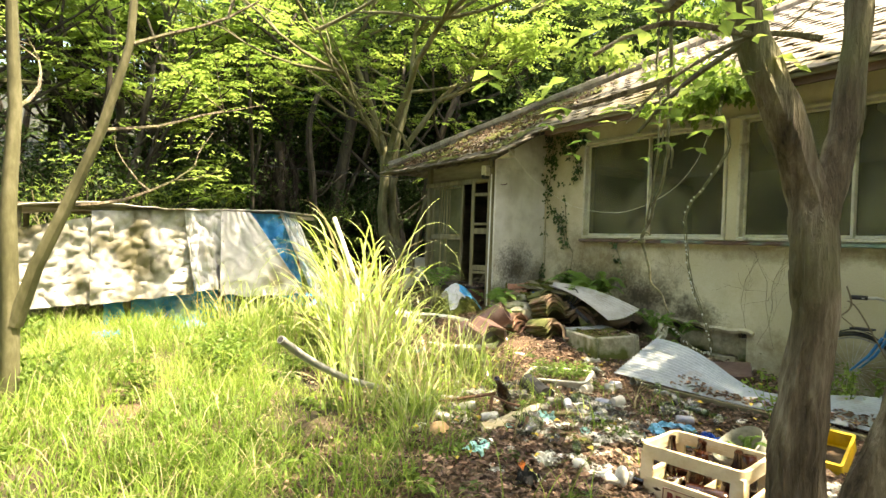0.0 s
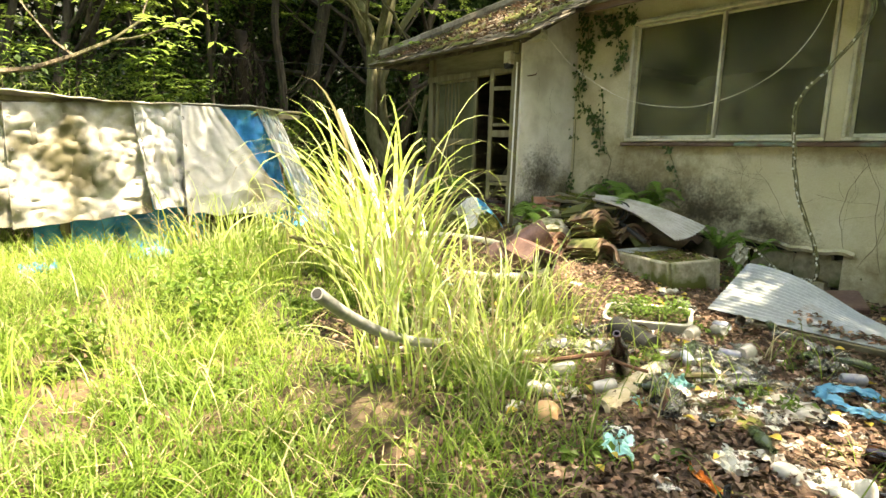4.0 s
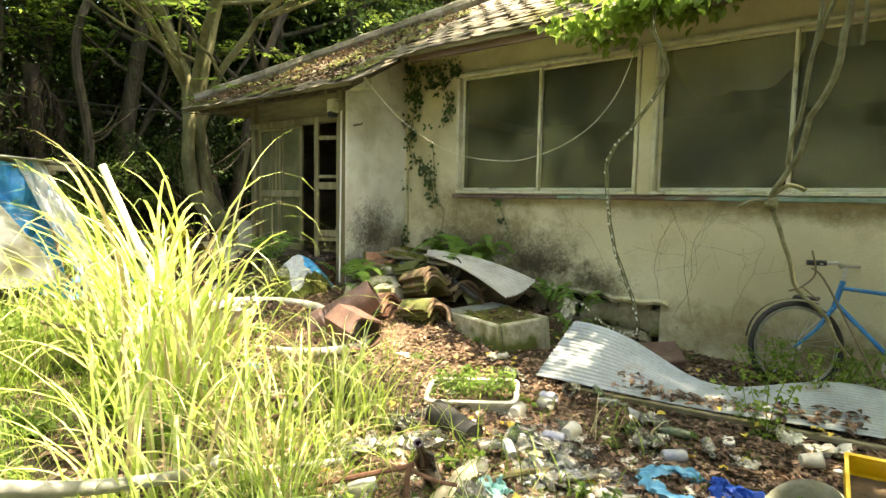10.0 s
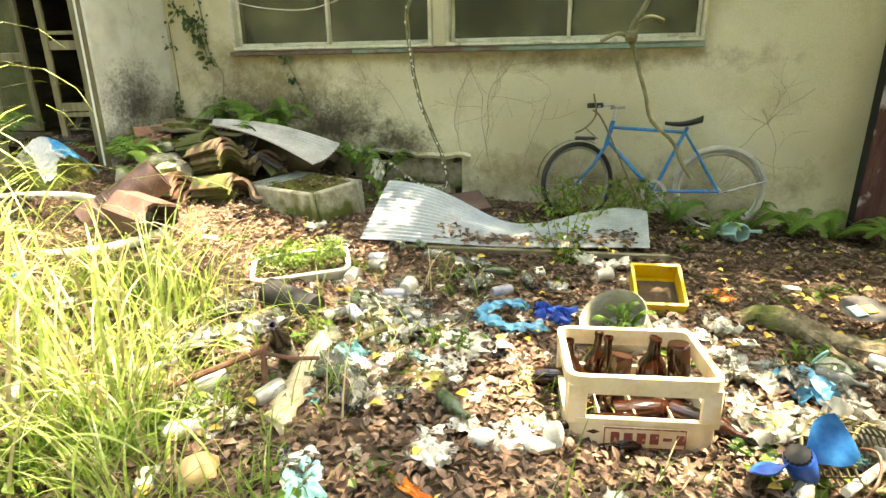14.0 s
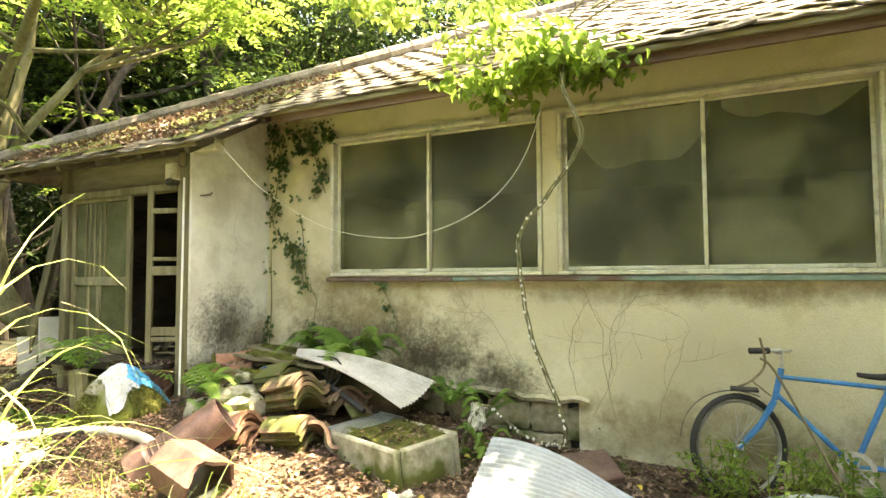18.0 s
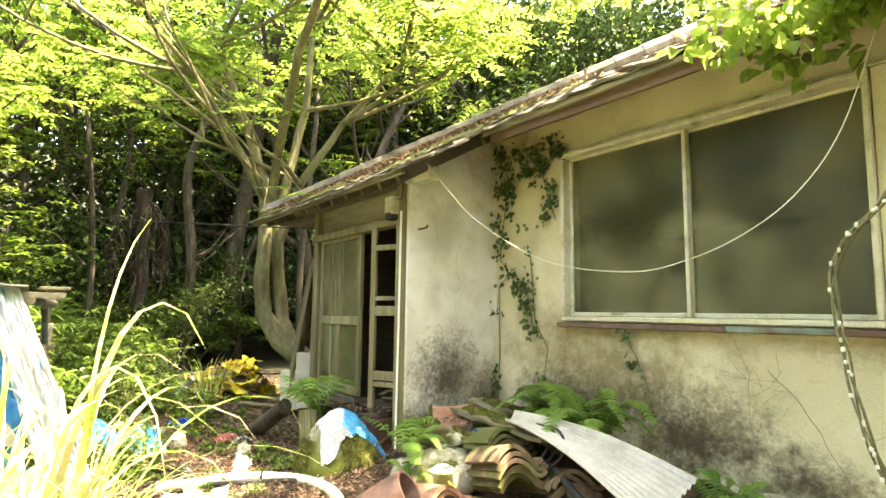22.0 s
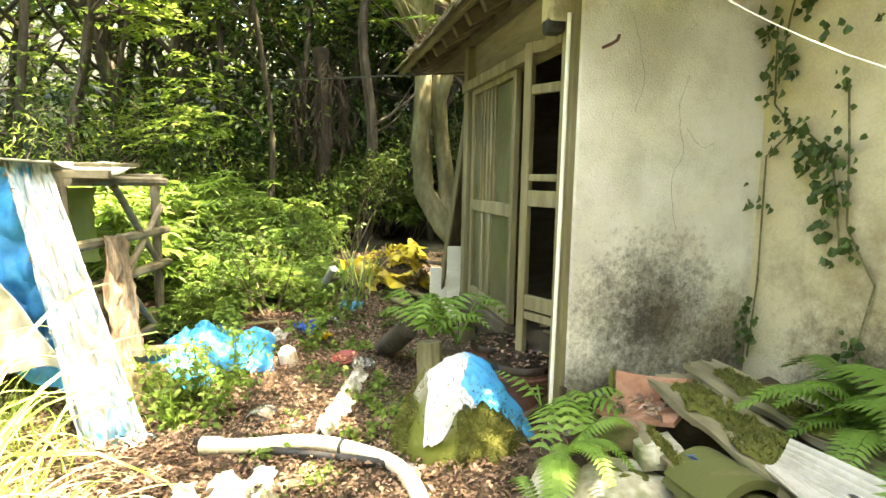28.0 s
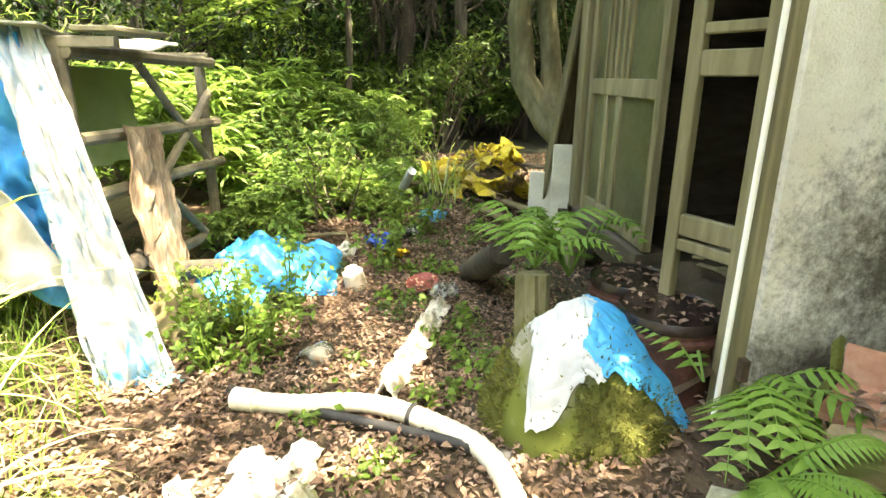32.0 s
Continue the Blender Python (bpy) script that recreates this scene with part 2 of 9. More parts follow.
M = {}
def stain(m, parts, colour, scale, lift=0.0):
    """Mould on a wall: blotches of noise round the given centres (x, y, z, size x, y, z), laid over the colour."""
    t = m.node_tree
    N, L = t.nodes, t.links
    b = N["Principled BSDF"]
    old = b.inputs["Base Color"].links[0].from_socket
    geo = N.new("ShaderNodeNewGeometry")
    total = None
    for x, y, z, sx, sy, sz in parts:
        mp = N.new("ShaderNodeMapping")
        mp.vector_type = "TEXTURE"
        mp.inputs["Location"].default_value, mp.inputs["Scale"].default_value = (x, y, z), (sx, sy, sz)
        L.new(geo.outputs["Position"], mp.inputs[0])
        ln = N.new("ShaderNodeVectorMath")
        ln.operation = "LENGTH"
        L.new(mp.outputs[0], ln.inputs[0])
        k = N.new("ShaderNodeMapRange")
        k.inputs[1].default_value, k.inputs[2].default_value, k.inputs[3].default_value, k.inputs[4].default_value = 0, 1.3, .62, -.35
        L.new(ln.outputs["Value"], k.inputs[0])
        if total is None:
            total = k.outputs[0]
        else:
            mxm = N.new("ShaderNodeMath")
            mxm.operation = "MAXIMUM"
            L.new(total, mxm.inputs[0])
            L.new(k.outputs[0], mxm.inputs[1])
            total = mxm.outputs[0]
    n = N.new("ShaderNodeTexNoise")
    n.inputs["Scale"].default_value, n.inputs["Detail"].default_value, n.inputs["Roughness"].default_value = scale, 9, .78
    L.new(geo.outputs["Position"], n.inputs["Vector"])
    add = N.new("ShaderNodeMath")
    add.operation = "MULTIPLY_ADD"
    L.new(n.outputs[0], add.inputs[0])
    add.inputs[1].default_value = 1.9
    L.new(total, add.inputs[2])
    mr = N.new("ShaderNodeMapRange")
    mr.inputs[1].default_value, mr.inputs[2].default_value, mr.inputs[4].default_value = .90 + lift, 1.55 + lift, .92
    L.new(add.outputs[0], mr.inputs[0])
    mx = N.new("ShaderNodeMix")
    mx.data_type = "RGBA"
    L.new(mr.outputs[0], mx.inputs[0])
    L.new(old, mx.inputs[6])
    mx.inputs[7].default_value = (*colour, 1)
    L.new(mx.outputs[2], b.inputs["Base Color"])


M["soil"] = mat("leaf_mould", [(.03, .021, .013), (.085, .056, .034), (.15, .10, .06)], .95, scale=5, bump=.8, bump_scale=45, second=((.04, .034, .018), .5, .46, .60), world_space=True)
M["plaster"] = mat("stained_plaster", [(.47, .42, .26), (.58, .53, .36), (.66, .62, .46)], .92, scale=2.2, bump=.6, bump_scale=110, depth=.014, world_space=True, second=((.36, .31, .18), 1.1, .50, .75))
stain(M["plaster"], [(-1.75, 4.3, .60, .62, 1, .36), (-2.6, 4.3, .66, .62, 1, .36), (-1.25, 4.3, .50, .42, 1, .22), (-1.6, 4.3, .58, .42, 1, .26), (-2.1, 4.3, .75, .6, 1, .3)], (.042, .033, .019), 11.0)
stain(M["plaster"], [(-2.3, 4.3, 1.0, 1.3, 1, .5), (.3, 4.3, .2, 2.2, 1, .35), (-3.1, 4.3, 2.6, .5, 1, .5), (.2, 4.3, 1.1, 1.8, 1, .12)], (.21, .165, .085), 5.0, .05)
M["plaster_white"] = mat("white_plaster", [(.56, .54, .46), (.70, .68, .60), (.78, .76, .70)], .92, scale=5, bump=.8, bump_scale=130, depth=.02, world_space=True, second=((.50, .47, .39), 2.2, .50, .72))
stain(M["plaster_white"], [(-3.3, 3.90, .78, 1, .42, .40), (-3.3, 3.75, .45, 1, .6, .3), (-3.3, 4.2, .6, 1, .3, .4)], (.07, .062, .045), 15.0)
stain(M["plaster_white"], [(-3.3, 4.2, .6, 1, .5, .6), (-3.3, 4.3, 2.3, 1, .4, .5), (-4.3, 3.5, 2.0, 1.5, 1, .2)], (.33, .29, .19), 3.0, .1)
stain(M["plaster_white"], [(-3.3, 3.85, .80, 1, .50, .46), (-3.3, 3.7, .45, 1, .6, .3), (-3.3, 4.2, .6, 1, .35, .4)], (.05, .043, .03), 42.0, .10)
stain(M["plaster"], [(-1.75, 4.3, .62, .66, 1, .40), (-2.6, 4.3, .66, .62, 1, .40), (-1.1, 4.3, .46, .4, 1, .2)], (.05, .04, .022), 36.0, .10)
M["crack"] = mat("dark_crack", [(.10, .09, .06), (.17, .15, .11)], .95, scale=20, bump=0)
M["wood"] = mat("grey_wood", [(.07, .06, .03), (.14, .12, .06), (.22, .19, .105)], .85, scale=5, bump=.6, bump_scale=30, stretch=(1, 1, .12))
M["wood_x"] = mat("weathered_wood", [(.095, .082, .046), (.185, .165, .10), (.27, .245, .16)], .85, scale=5, bump=.5, bump_scale=30, stretch=(.15, 1, 1))
M["wood_dark"] = mat("dark_wood", [(.05, .042, .03), (.10, .085, .06), (.15, .13, .095)], .85, scale=6, bump=.5, bump_scale=30, stretch=(.3, .3, 1))
M["paint_cream"] = mat("flaking_cream_paint", [(.38, .355, .24), (.55, .525, .39), (.63, .60, .46)], .6, scale=9, bump=.3, bump_scale=70, world_space=True, second=((.22, .20, .13), 7, .60, .70))
M["sill_green"] = mat("green_paint", [(.10, .16, .12), (.18, .25, .20), (.25, .30, .24)], .7, scale=8, world_space=True, second=((.12, .07, .05), 1.1, .52, .56))
M["sill_brown"] = mat("brown_sill", [(.07, .045, .035), (.14, .09, .07), (.22, .17, .13)], .8, scale=8, world_space=True)
M["fascia"] = mat("red_brown_board", [(.07, .040, .029), (.125, .076, .053), (.18, .115, .08)], .8, scale=5, stretch=(.2, 1, 1))
M["tile"] = mat("mossy_roof_tile", [(.075, .06, .042), (.16, .135, .10), (.25, .22, .18)], .9, scale=7, bump=.6, bump_scale=50, rand=.25, second=((.10, .088, .03), 1.6, .54, .70), world_space=True)
M["tile_stuff"] = mat("roof_tile", [(.08, .066, .05), (.17, .15, .12), (.26, .235, .20)], .9, scale=7, bump=.6, bump_scale=50, island=.25, world_space=True)
# Near-black: the shade under the trees is put into this colour.
M["far_soil_shade"] = mat("shaded_forest_floor", [(.008, .010, .004), (.015, .018, .007), (.026, .028, .012)], .95, scale=2.5, bump=.8, bump_scale=20, world_space=True)
M["door_wood"] = mat("olive_door_wood", [(.085, .073, .038), (.165, .145, .078), (.26, .23, .135)], .85, scale=6, bump=.6, bump_scale=36, stretch=(1, 1, .12))
M["door_pane"] = mat("green_frosted_pane", [(.045, .048, .022), (.085, .086, .042), (.13, .128, .07)], .3, scale=4, bump=.1, world_space=True)
M["pole_wood"] = mat("weathered_pole", [(.07, .06, .035), (.15, .13, .085), (.25, .22, .15)], .9, scale=8, bump=.6, bump_scale=40, stretch=(.5, .5, .5))
# Near-black colour makes the rooms and the wall hollow look unlit.
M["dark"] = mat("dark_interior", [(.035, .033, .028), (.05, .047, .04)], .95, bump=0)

# ---- house ----
WALL_Y, EAVE_Y, ENT_Y, PORCH_EAVE_Y = 4.33, 3.88, 3.55, 3.24
CORNER_X, JOG_X, WALL_R = -3.30, -3.36, 2.10
SLOPE = 0.56


def roof_z(y):
    return 2.15 + SLOPE * (y - PORCH_EAVE_Y)


def wall_with_holes(mb, x0, x1, z0, z1, y, thick, holes):
    """A wall along x, cut by (x0, x1, z0, z1) openings that go through it."""
    xs = sorted({x0, x1, *[h[0] for h in holes], *[h[1] for h in holes]})
    zs = sorted({z0, z1, *[h[2] for h in holes], *[h[3] for h in holes]})
    inside = lambda a, b: any(h[0] <= a <= h[1] and h[2] <= b <= h[3] for h in holes)
    for i in range(len(xs) - 1):
        for j in range(len(zs) - 1):
            if not inside((xs[i] + xs[i + 1]) / 2, (zs[j] + zs[j + 1]) / 2):
                mb.box(((xs[i] + xs[i + 1]) / 2, y + thick / 2, (zs[j] + zs[j + 1]) / 2), (xs[i + 1] - xs[i], thick, zs[j + 1] - zs[j]))
    return mb


W1 = (-2.60, -0.84, 1.21, 2.33)
W2 = (-0.73, 1.06, 1.21, 2.33)
structure("wall_front", wall_with_holes(MB(), JOG_X, WALL_R, .40, 2.71, WALL_Y, .14, [W1, W2]), M["plaster"], "stained cream plaster wall with two wide window openings")
structure("wall_foot", wall_with_holes(MB(), -0.62, WALL_R, -.4, .40, WALL_Y + .002, .14, []), M["plaster"], "stained lower part of the plaster wall at the ground")
mb = MB()
prof = [(ENT_Y - .03, -.4), (WALL_Y + .05, -.4), (WALL_Y + .05, roof_z(WALL_Y + .05) - .045), (ENT_Y - .03, roof_z(ENT_Y - .03) - .045)]
mb.add([(CORNER_X, y, z) for y, z in prof] + [(CORNER_X - .11, y, z) for y, z in prof], [(0, 1, 2, 3), (7, 6, 5, 4)] + [(i, i + 4, (i + 1) % 4 + 4, (i + 1) % 4) for i in range(4)])
structure("wall_porch_side", mb, M["plaster_white"], "whitish plaster side wall of the porch with grey mould at its foot")
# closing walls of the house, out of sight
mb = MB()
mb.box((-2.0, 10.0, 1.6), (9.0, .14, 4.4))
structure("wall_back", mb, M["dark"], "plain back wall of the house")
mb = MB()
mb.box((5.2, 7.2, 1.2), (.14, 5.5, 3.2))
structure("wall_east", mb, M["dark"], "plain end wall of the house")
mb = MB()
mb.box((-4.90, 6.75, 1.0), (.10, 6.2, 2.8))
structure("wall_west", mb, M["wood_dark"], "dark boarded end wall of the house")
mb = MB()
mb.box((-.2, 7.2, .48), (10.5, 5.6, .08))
structure("floor_inside", mb, M["dark"], "wooden floor inside the house, coloured as if unlit")
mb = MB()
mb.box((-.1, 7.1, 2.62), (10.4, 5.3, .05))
structure("ceiling", mb, M["dark"], "ceiling boards inside the house, coloured as if unlit")
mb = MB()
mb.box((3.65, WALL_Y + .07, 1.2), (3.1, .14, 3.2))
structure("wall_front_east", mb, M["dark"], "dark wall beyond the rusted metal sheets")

# roof: one slope with a deeper eave over the porch, hipped at its west end
ROOF_W, RIDGE_Y, ROOF_E = -5.85, 8.2, 5.4
PORCH_E = -2.92
hip_x = lambda y: ROOF_W + (y - PORCH_EAVE_Y)
ANG = math.atan(SLOPE)


def deck_point(x, y, dz=0.0):
    return (x, y, roof_z(y) + dz)


mb = MB()
top = [deck_point(ROOF_W, PORCH_EAVE_Y), deck_point(PORCH_E, PORCH_EAVE_Y), deck_point(PORCH_E, EAVE_Y), deck_point(ROOF_E, EAVE_Y), deck_point(ROOF_E, RIDGE_Y), deck_point(hip_x(RIDGE_Y), RIDGE_Y)]
low = [(x, y, z - .035) for x, y, z in top]
mb.add(top + low, [(0, 1, 2, 5), (2, 3, 4, 5), (11, 8, 7, 6), (11, 10, 9, 8)] + [(i, i + 6, (i + 1) % 6 + 6, (i + 1) % 6) for i in range(6)])
roof = structure("roof", mb, M["wood_dark"], "sagging tiled roof with moss, hipped at one end")
mb = MB()
mb.add([deck_point(ROOF_W, PORCH_EAVE_Y), deck_point(hip_x(RIDGE_Y), RIDGE_Y), (ROOF_W, 10.4, 2.13)], [(0, 1, 2)])
mb.add([deck_point(hip_x(RIDGE_Y), RIDGE_Y), deck_point(ROOF_E, RIDGE_Y), (ROOF_E, 10.4, 2.4), (ROOF_W, 10.4, 2.13)], [(0, 1, 2, 3)])
structure("roof_back", mb, M["tile_stuff"], "far slopes of the tiled roof")
mb = MB()
mb.add([(ROOF_E, EAVE_Y, roof_z(EAVE_Y)), (ROOF_E, RIDGE_Y, roof_z(RIDGE_Y)), (ROOF_E, 10.4, 2.4), (ROOF_E, 4.4, .0), (ROOF_E, 10.4, 0)], [(0, 1, 2, 4, 3)])
structure("gable_wall", mb, M["plaster"], "plain gable wall of the house")

TW, TE = .235, .150


def tile_mesh(bent):
    def fn(u, v):
        wave = .004 * math.cos((u * 1.05 - .1) * 2 * math.pi)
        lip = -.011 * math.sin(min(1, u * 1.15) * math.pi) * (1 - v)
        return (u * .252 - .01, v * .185 + lip, .015 + wave - v * .009 + bent * (u - .5) * .016)
    return MB().grid(fn, 6, 1, .012)


tile_meshes = [tile_mesh(b).mesh("roof_tile", M["tile"]) for b in (-.5, 0, .6)]
tile_far = MB()
tile_far_src = tile_mesh(0)
roof_tiles = []
n_rows = int((RIDGE_Y - PORCH_EAVE_Y) / math.cos(ANG) / TE)
made = 0
for r in range(n_rows):
    s = r * TE - .045
    y = PORCH_EAVE_Y + s * math.cos(ANG)
    x0 = hip_x(max(y, PORCH_EAVE_Y)) + .03
    x1 = PORCH_E + .04 if y < EAVE_Y - .05 else ROOF_E
    c = 0
    x = x0
    while x < x1 - .1:
        sag = -.03 * math.sin(max(0, min(1, (x + 6) / 4)) * math.pi)
        m = Matrix.Translation((x + rnd.uniform(-.006, .006), y + rnd.uniform(-.010, .010), roof_z(y) + sag * .6 + rnd.uniform(0, .005))) @ Euler((ANG + rnd.uniform(-.025, .025), rnd.uniform(-.03, .03), rnd.uniform(-.04, .04))).to_matrix().to_4x4()
        if x < 1.0 and y < 4.75 and made < 300:
            roof_tiles.append((m, rnd.randrange(3)))
            made += 1
        else:
            n = len(tile_far.v)
            tile_far.v += [tuple(m @ Vector(p)) for p in tile_far_src.v]
            tile_far.f += [tuple(i + n for i in f) for f in tile_far_src.f]
        x += TW
        c += 1
tagged(part("upper_tiles", tile_far, M["tile_stuff"], roof), "weathered grey roof tiles higher up the slope", kind="stuff")
# ridge of the hip
mb = MB()
for i in range(26):
    d = .1 + i * .19
    p = Vector(deck_point(hip_x(PORCH_EAVE_Y + d), PORCH_EAVE_Y + d, .055))
    q = p + Vector((.2, .2, .2 * SLOPE))
    mb.tube([p, q], [.075, .065], 8)
part("hip_cap", mb, M["tile_stuff"], roof)
# rafters under both eaves, and boards
for i in range(12):
    x = -5.6 + i * .25
    if x < -3.0:
        part("rafter", MB().beam((x, 3.30, roof_z(3.30) - .075), (x, 4.4, roof_z(4.4) - .075), .045, .07), M["wood_dark"], roof)
for i in range(14):
    x = -3.0 + i * .38
    part("rafter", MB().beam((x, 3.93, roof_z(3.93) - .075), (x, 4.4, roof_z(4.4) - .075), .045, .07), M["wood_dark"], roof)
part("fascia", MB().beam((-2.9, 3.925, 2.465), (ROOF_E, 3.925, 2.465), .025, .11), M["fascia"], roof, "faded red-brown board under the eave")
part("eave_batten", MB().beam((-2.95, 3.885, roof_z(3.885) - .03), (ROOF_E, 3.885, roof_z(3.885) - .03), .03, .035), M["wood_x"], roof)
part("eave_batten", MB().beam((-5.85, 3.25, roof_z(3.25) - .03), (-2.95, 3.25, roof_z(3.25) - .03), .03, .035), M["wood_x"], roof)
part("purlin_end", MB().box((-3.21, 3.57, 2.19), (.27, .10, .095), None, .006), M["paint_cream"], roof, "cream-painted end of the porch purlin")
part("purlin", MB().beam((-5.7, 3.56, 2.19), (-3.36, 3.56, 2.19), .09, .09), M["wood_dark"], roof)

# ---- windows ----
def glass_mat():
    m = bpy.data.materials.new("dusty_window_glass")
    m.use_nodes = True
    N, L = m.node_tree.nodes, m.node_tree.links
    b = N["Principled BSDF"]
    geo = N.new("ShaderNodeNewGeometry")
    n = N.new("ShaderNodeTexNoise")
    n.inputs["Scale"].default_value, n.inputs["Detail"].default_value, n.inputs["Roughness"].default_value = 1.9, 9, .72
    L.new(geo.outputs["Position"], n.inputs["Vector"])
    r = N.new("ShaderNodeValToRGB")
    r.color_ramp.elements[0].position, r.color_ramp.elements[0].color = .42, (.06, .063, .028, 1)
    r.color_ramp.elements[1].position, r.color_ramp.elements[1].color = .62, (.29, .285, .15, 1)
    L.new(n.outputs[0], r.inputs[0])
    L.new(r.outputs[0], b.inputs["Base Color"])
    b.inputs["Roughness"].default_value = .10
    b.inputs["Specular IOR Level"].default_value = .55
    n2 = N.new("ShaderNodeTexNoise")
    n2.inputs["Scale"].default_value, n2.inputs["Detail"].default_value = 38, 3
    L.new(geo.outputs["Position"], n2.inputs["Vector"])
    bp = N.new("ShaderNodeBump")
    bp.inputs["Strength"].default_value, bp.inputs["Distance"].default_value = .45, .01
    L.new(n2.outputs[0], bp.inputs["Height"])
    L.new(bp.outputs[0], b.inputs["Normal"])
    tr = N.new("ShaderNodeBsdfTransparent")
    tr.inputs[0].default_value = (.93, .94, .88, 1)
    ms = N.new("ShaderNodeMixShader")
    ms.inputs[0].default_value = .60
    L.new(b.outputs[0], ms.inputs[1])
    L.new(tr.outputs[0], ms.inputs[2])
    L.new(ms.outputs[0], N["Material Output"].inputs[0])
    return m


M["glass"] = glass_mat()


def window(name, w, mull, label):
    x0, x1, z0, z1 = w
    e = tagged(new(name), label, "window", "windows of the front wall", "structure")
    y = WALL_Y
    fr = .030
    for nm, c, s in (("frame_top", ((x0 + x1) / 2, y + .01, z1 - fr / 2), (x1 - x0, .13, fr)), ("frame_bottom", ((x0 + x1) / 2, y + .01, z0 + fr / 2), (x1 - x0, .13, fr)),
                     ("frame_side", (x0 + fr / 2, y + .01, (z0 + z1) / 2), (fr, .128, z1 - z0 - 2 * fr)), ("frame_side", (x1 - fr / 2, y + .01, (z0 + z1) / 2), (fr, .128, z1 - z0 - 2 * fr))):
        part(nm, MB().box(c, s, None, .006), M["paint_cream"], e)
    for k, (a, b, yy) in enumerate(((x0 + fr, mull + .012, y + .02), (mull - .012, x1 - fr, y + .052))):
        sa = part("sash", MB().box((a + .012, yy, (z0 + z1) / 2), (.024, .03, z1 - z0 - 2 * fr - .004), None, .004), M["paint_cream"], e)
        part("stile", MB().box((b - .012, yy, (z0 + z1) / 2), (.024, .03, z1 - z0 - 2 * fr - .004), None, .004), M["paint_cream"], sa)
        part("rail", MB().box(((a + b) / 2, yy, z0 + fr + .014), (b - a - .048, .028, .026), None, .004), M["paint_cream"], sa)
        part("rail", MB().box(((a + b) / 2, yy, z1 - fr - .010), (b - a - .048, .028, .018), None, .004), M["paint_cream"], sa)
        p = part("pane", MB().box(((a + b) / 2, yy, (z0 + z1) / 2), (b - a - .048, .005, z1 - z0 - .10)), M["glass"], sa, "dusty dim window pane", smooth=False)
        p.visible_shadow = False
    return e


window("window_1", W1, -1.735, "two-pane sliding window in a flaking cream frame")
window("window_2", W2, .165, "two-pane sliding window in a flaking cream frame, a curtain behind")
mb = MB()
mb.box(((W1[0] - 1.53) / 2, WALL_Y - .03, 1.185), (-1.53 - W1[0] + .06, .08, .032), None, .005)
structure("sill", mb, M["sill_brown"], "brown weathered wooden window sill", True)
mb = MB()
mb.box(((W2[1] - 1.50) / 2, WALL_Y - .03, 1.187), (W2[1] + 1.50, .08, .032), None, .005)
structure("sill_painted", mb, M["sill_green"], "flaking green painted window sill", True)
mb = MB()
mb.box(((W1[1] + W2[0]) / 2, WALL_Y - .01, (W1[2] + W1[3]) / 2), (W2[0] - W1[1] - .004, .05, W1[3] - W1[2]), None, .004)
structure("mullion", mb, M["plaster"], "stained cream post between the two windows", True)
mb = MB()
mb.box(((W1[0] + W2[1]) / 2, WALL_Y - .016, 2.341), (W2[1] - W1[0] + .06, .04, .018), None, .005)
structure("lintel_trim", mb, M["paint_cream"], "cream trim above the windows", True)
M["curtain"] = mat("grey_curtain", [(.80, .81, .74), (.86, .87, .81)], .9, scale=4, bump=.1, transl=.3)
mb = MB().grid(lambda u, v: (W2[0] + .08 + u * .85, WALL_Y + .085 + .012 * math.sin(u * 34), 2.29 - v * (.06 + .34 * math.sin(u * math.pi) ** .8 + .06 * math.sin(u * 9))), 60, 6)
solo("curtain", mb, M["curtain"], "sagging grey-white curtain behind the window pane", "curtain")
mb = MB().grid(lambda u, v: (W2[0] + 1.0 + u * .75, WALL_Y + .085 + .012 * math.sin(u * 30), 2.29 - v * (.05 + .10 * math.sin(u * math.pi) + .03 * math.sin(u * 11))), 50, 5)
solo("curtain", mb, M["curtain"], "rolled grey-white curtain behind the window pane", "curtain")

# ---- porch front with doors ----
mb = MB()
mb.box((-4.15, ENT_Y + .02, 2.03), (1.5, .03, .24), None, .003)
structure("porch_board", mb, M["wood_x"], "dirty grey board above the porch doors", True)
mb = MB()
mb.beam((-4.90, ENT_Y - .01, 1.90), (-3.43, ENT_Y - .01, 1.90), .09, .06)
structure("door_lintel", mb, M["door_wood"], "weathered wooden lintel over the doors", True)
mb = MB()
mb.beam((-4.90, ENT_Y + .02, .56), (-4.02, ENT_Y + .02, .555), .13, .07)
structure("door_sill", mb, M["wood_dark"], "weathered wooden door sill", True)
mb = MB()
mb.box((-3.375, ENT_Y - .012, 1.12), (.10, .09, 2.06), None, .006)
structure("corner_post", mb, M["door_wood"], "weathered wooden corner post", True)
mb = MB()
mb.box((-4.845, ENT_Y, 1.14), (.085, .09, 2.0), None, .006)
structure("door_post", mb, M["door_wood"], "weathered wooden door post", True)

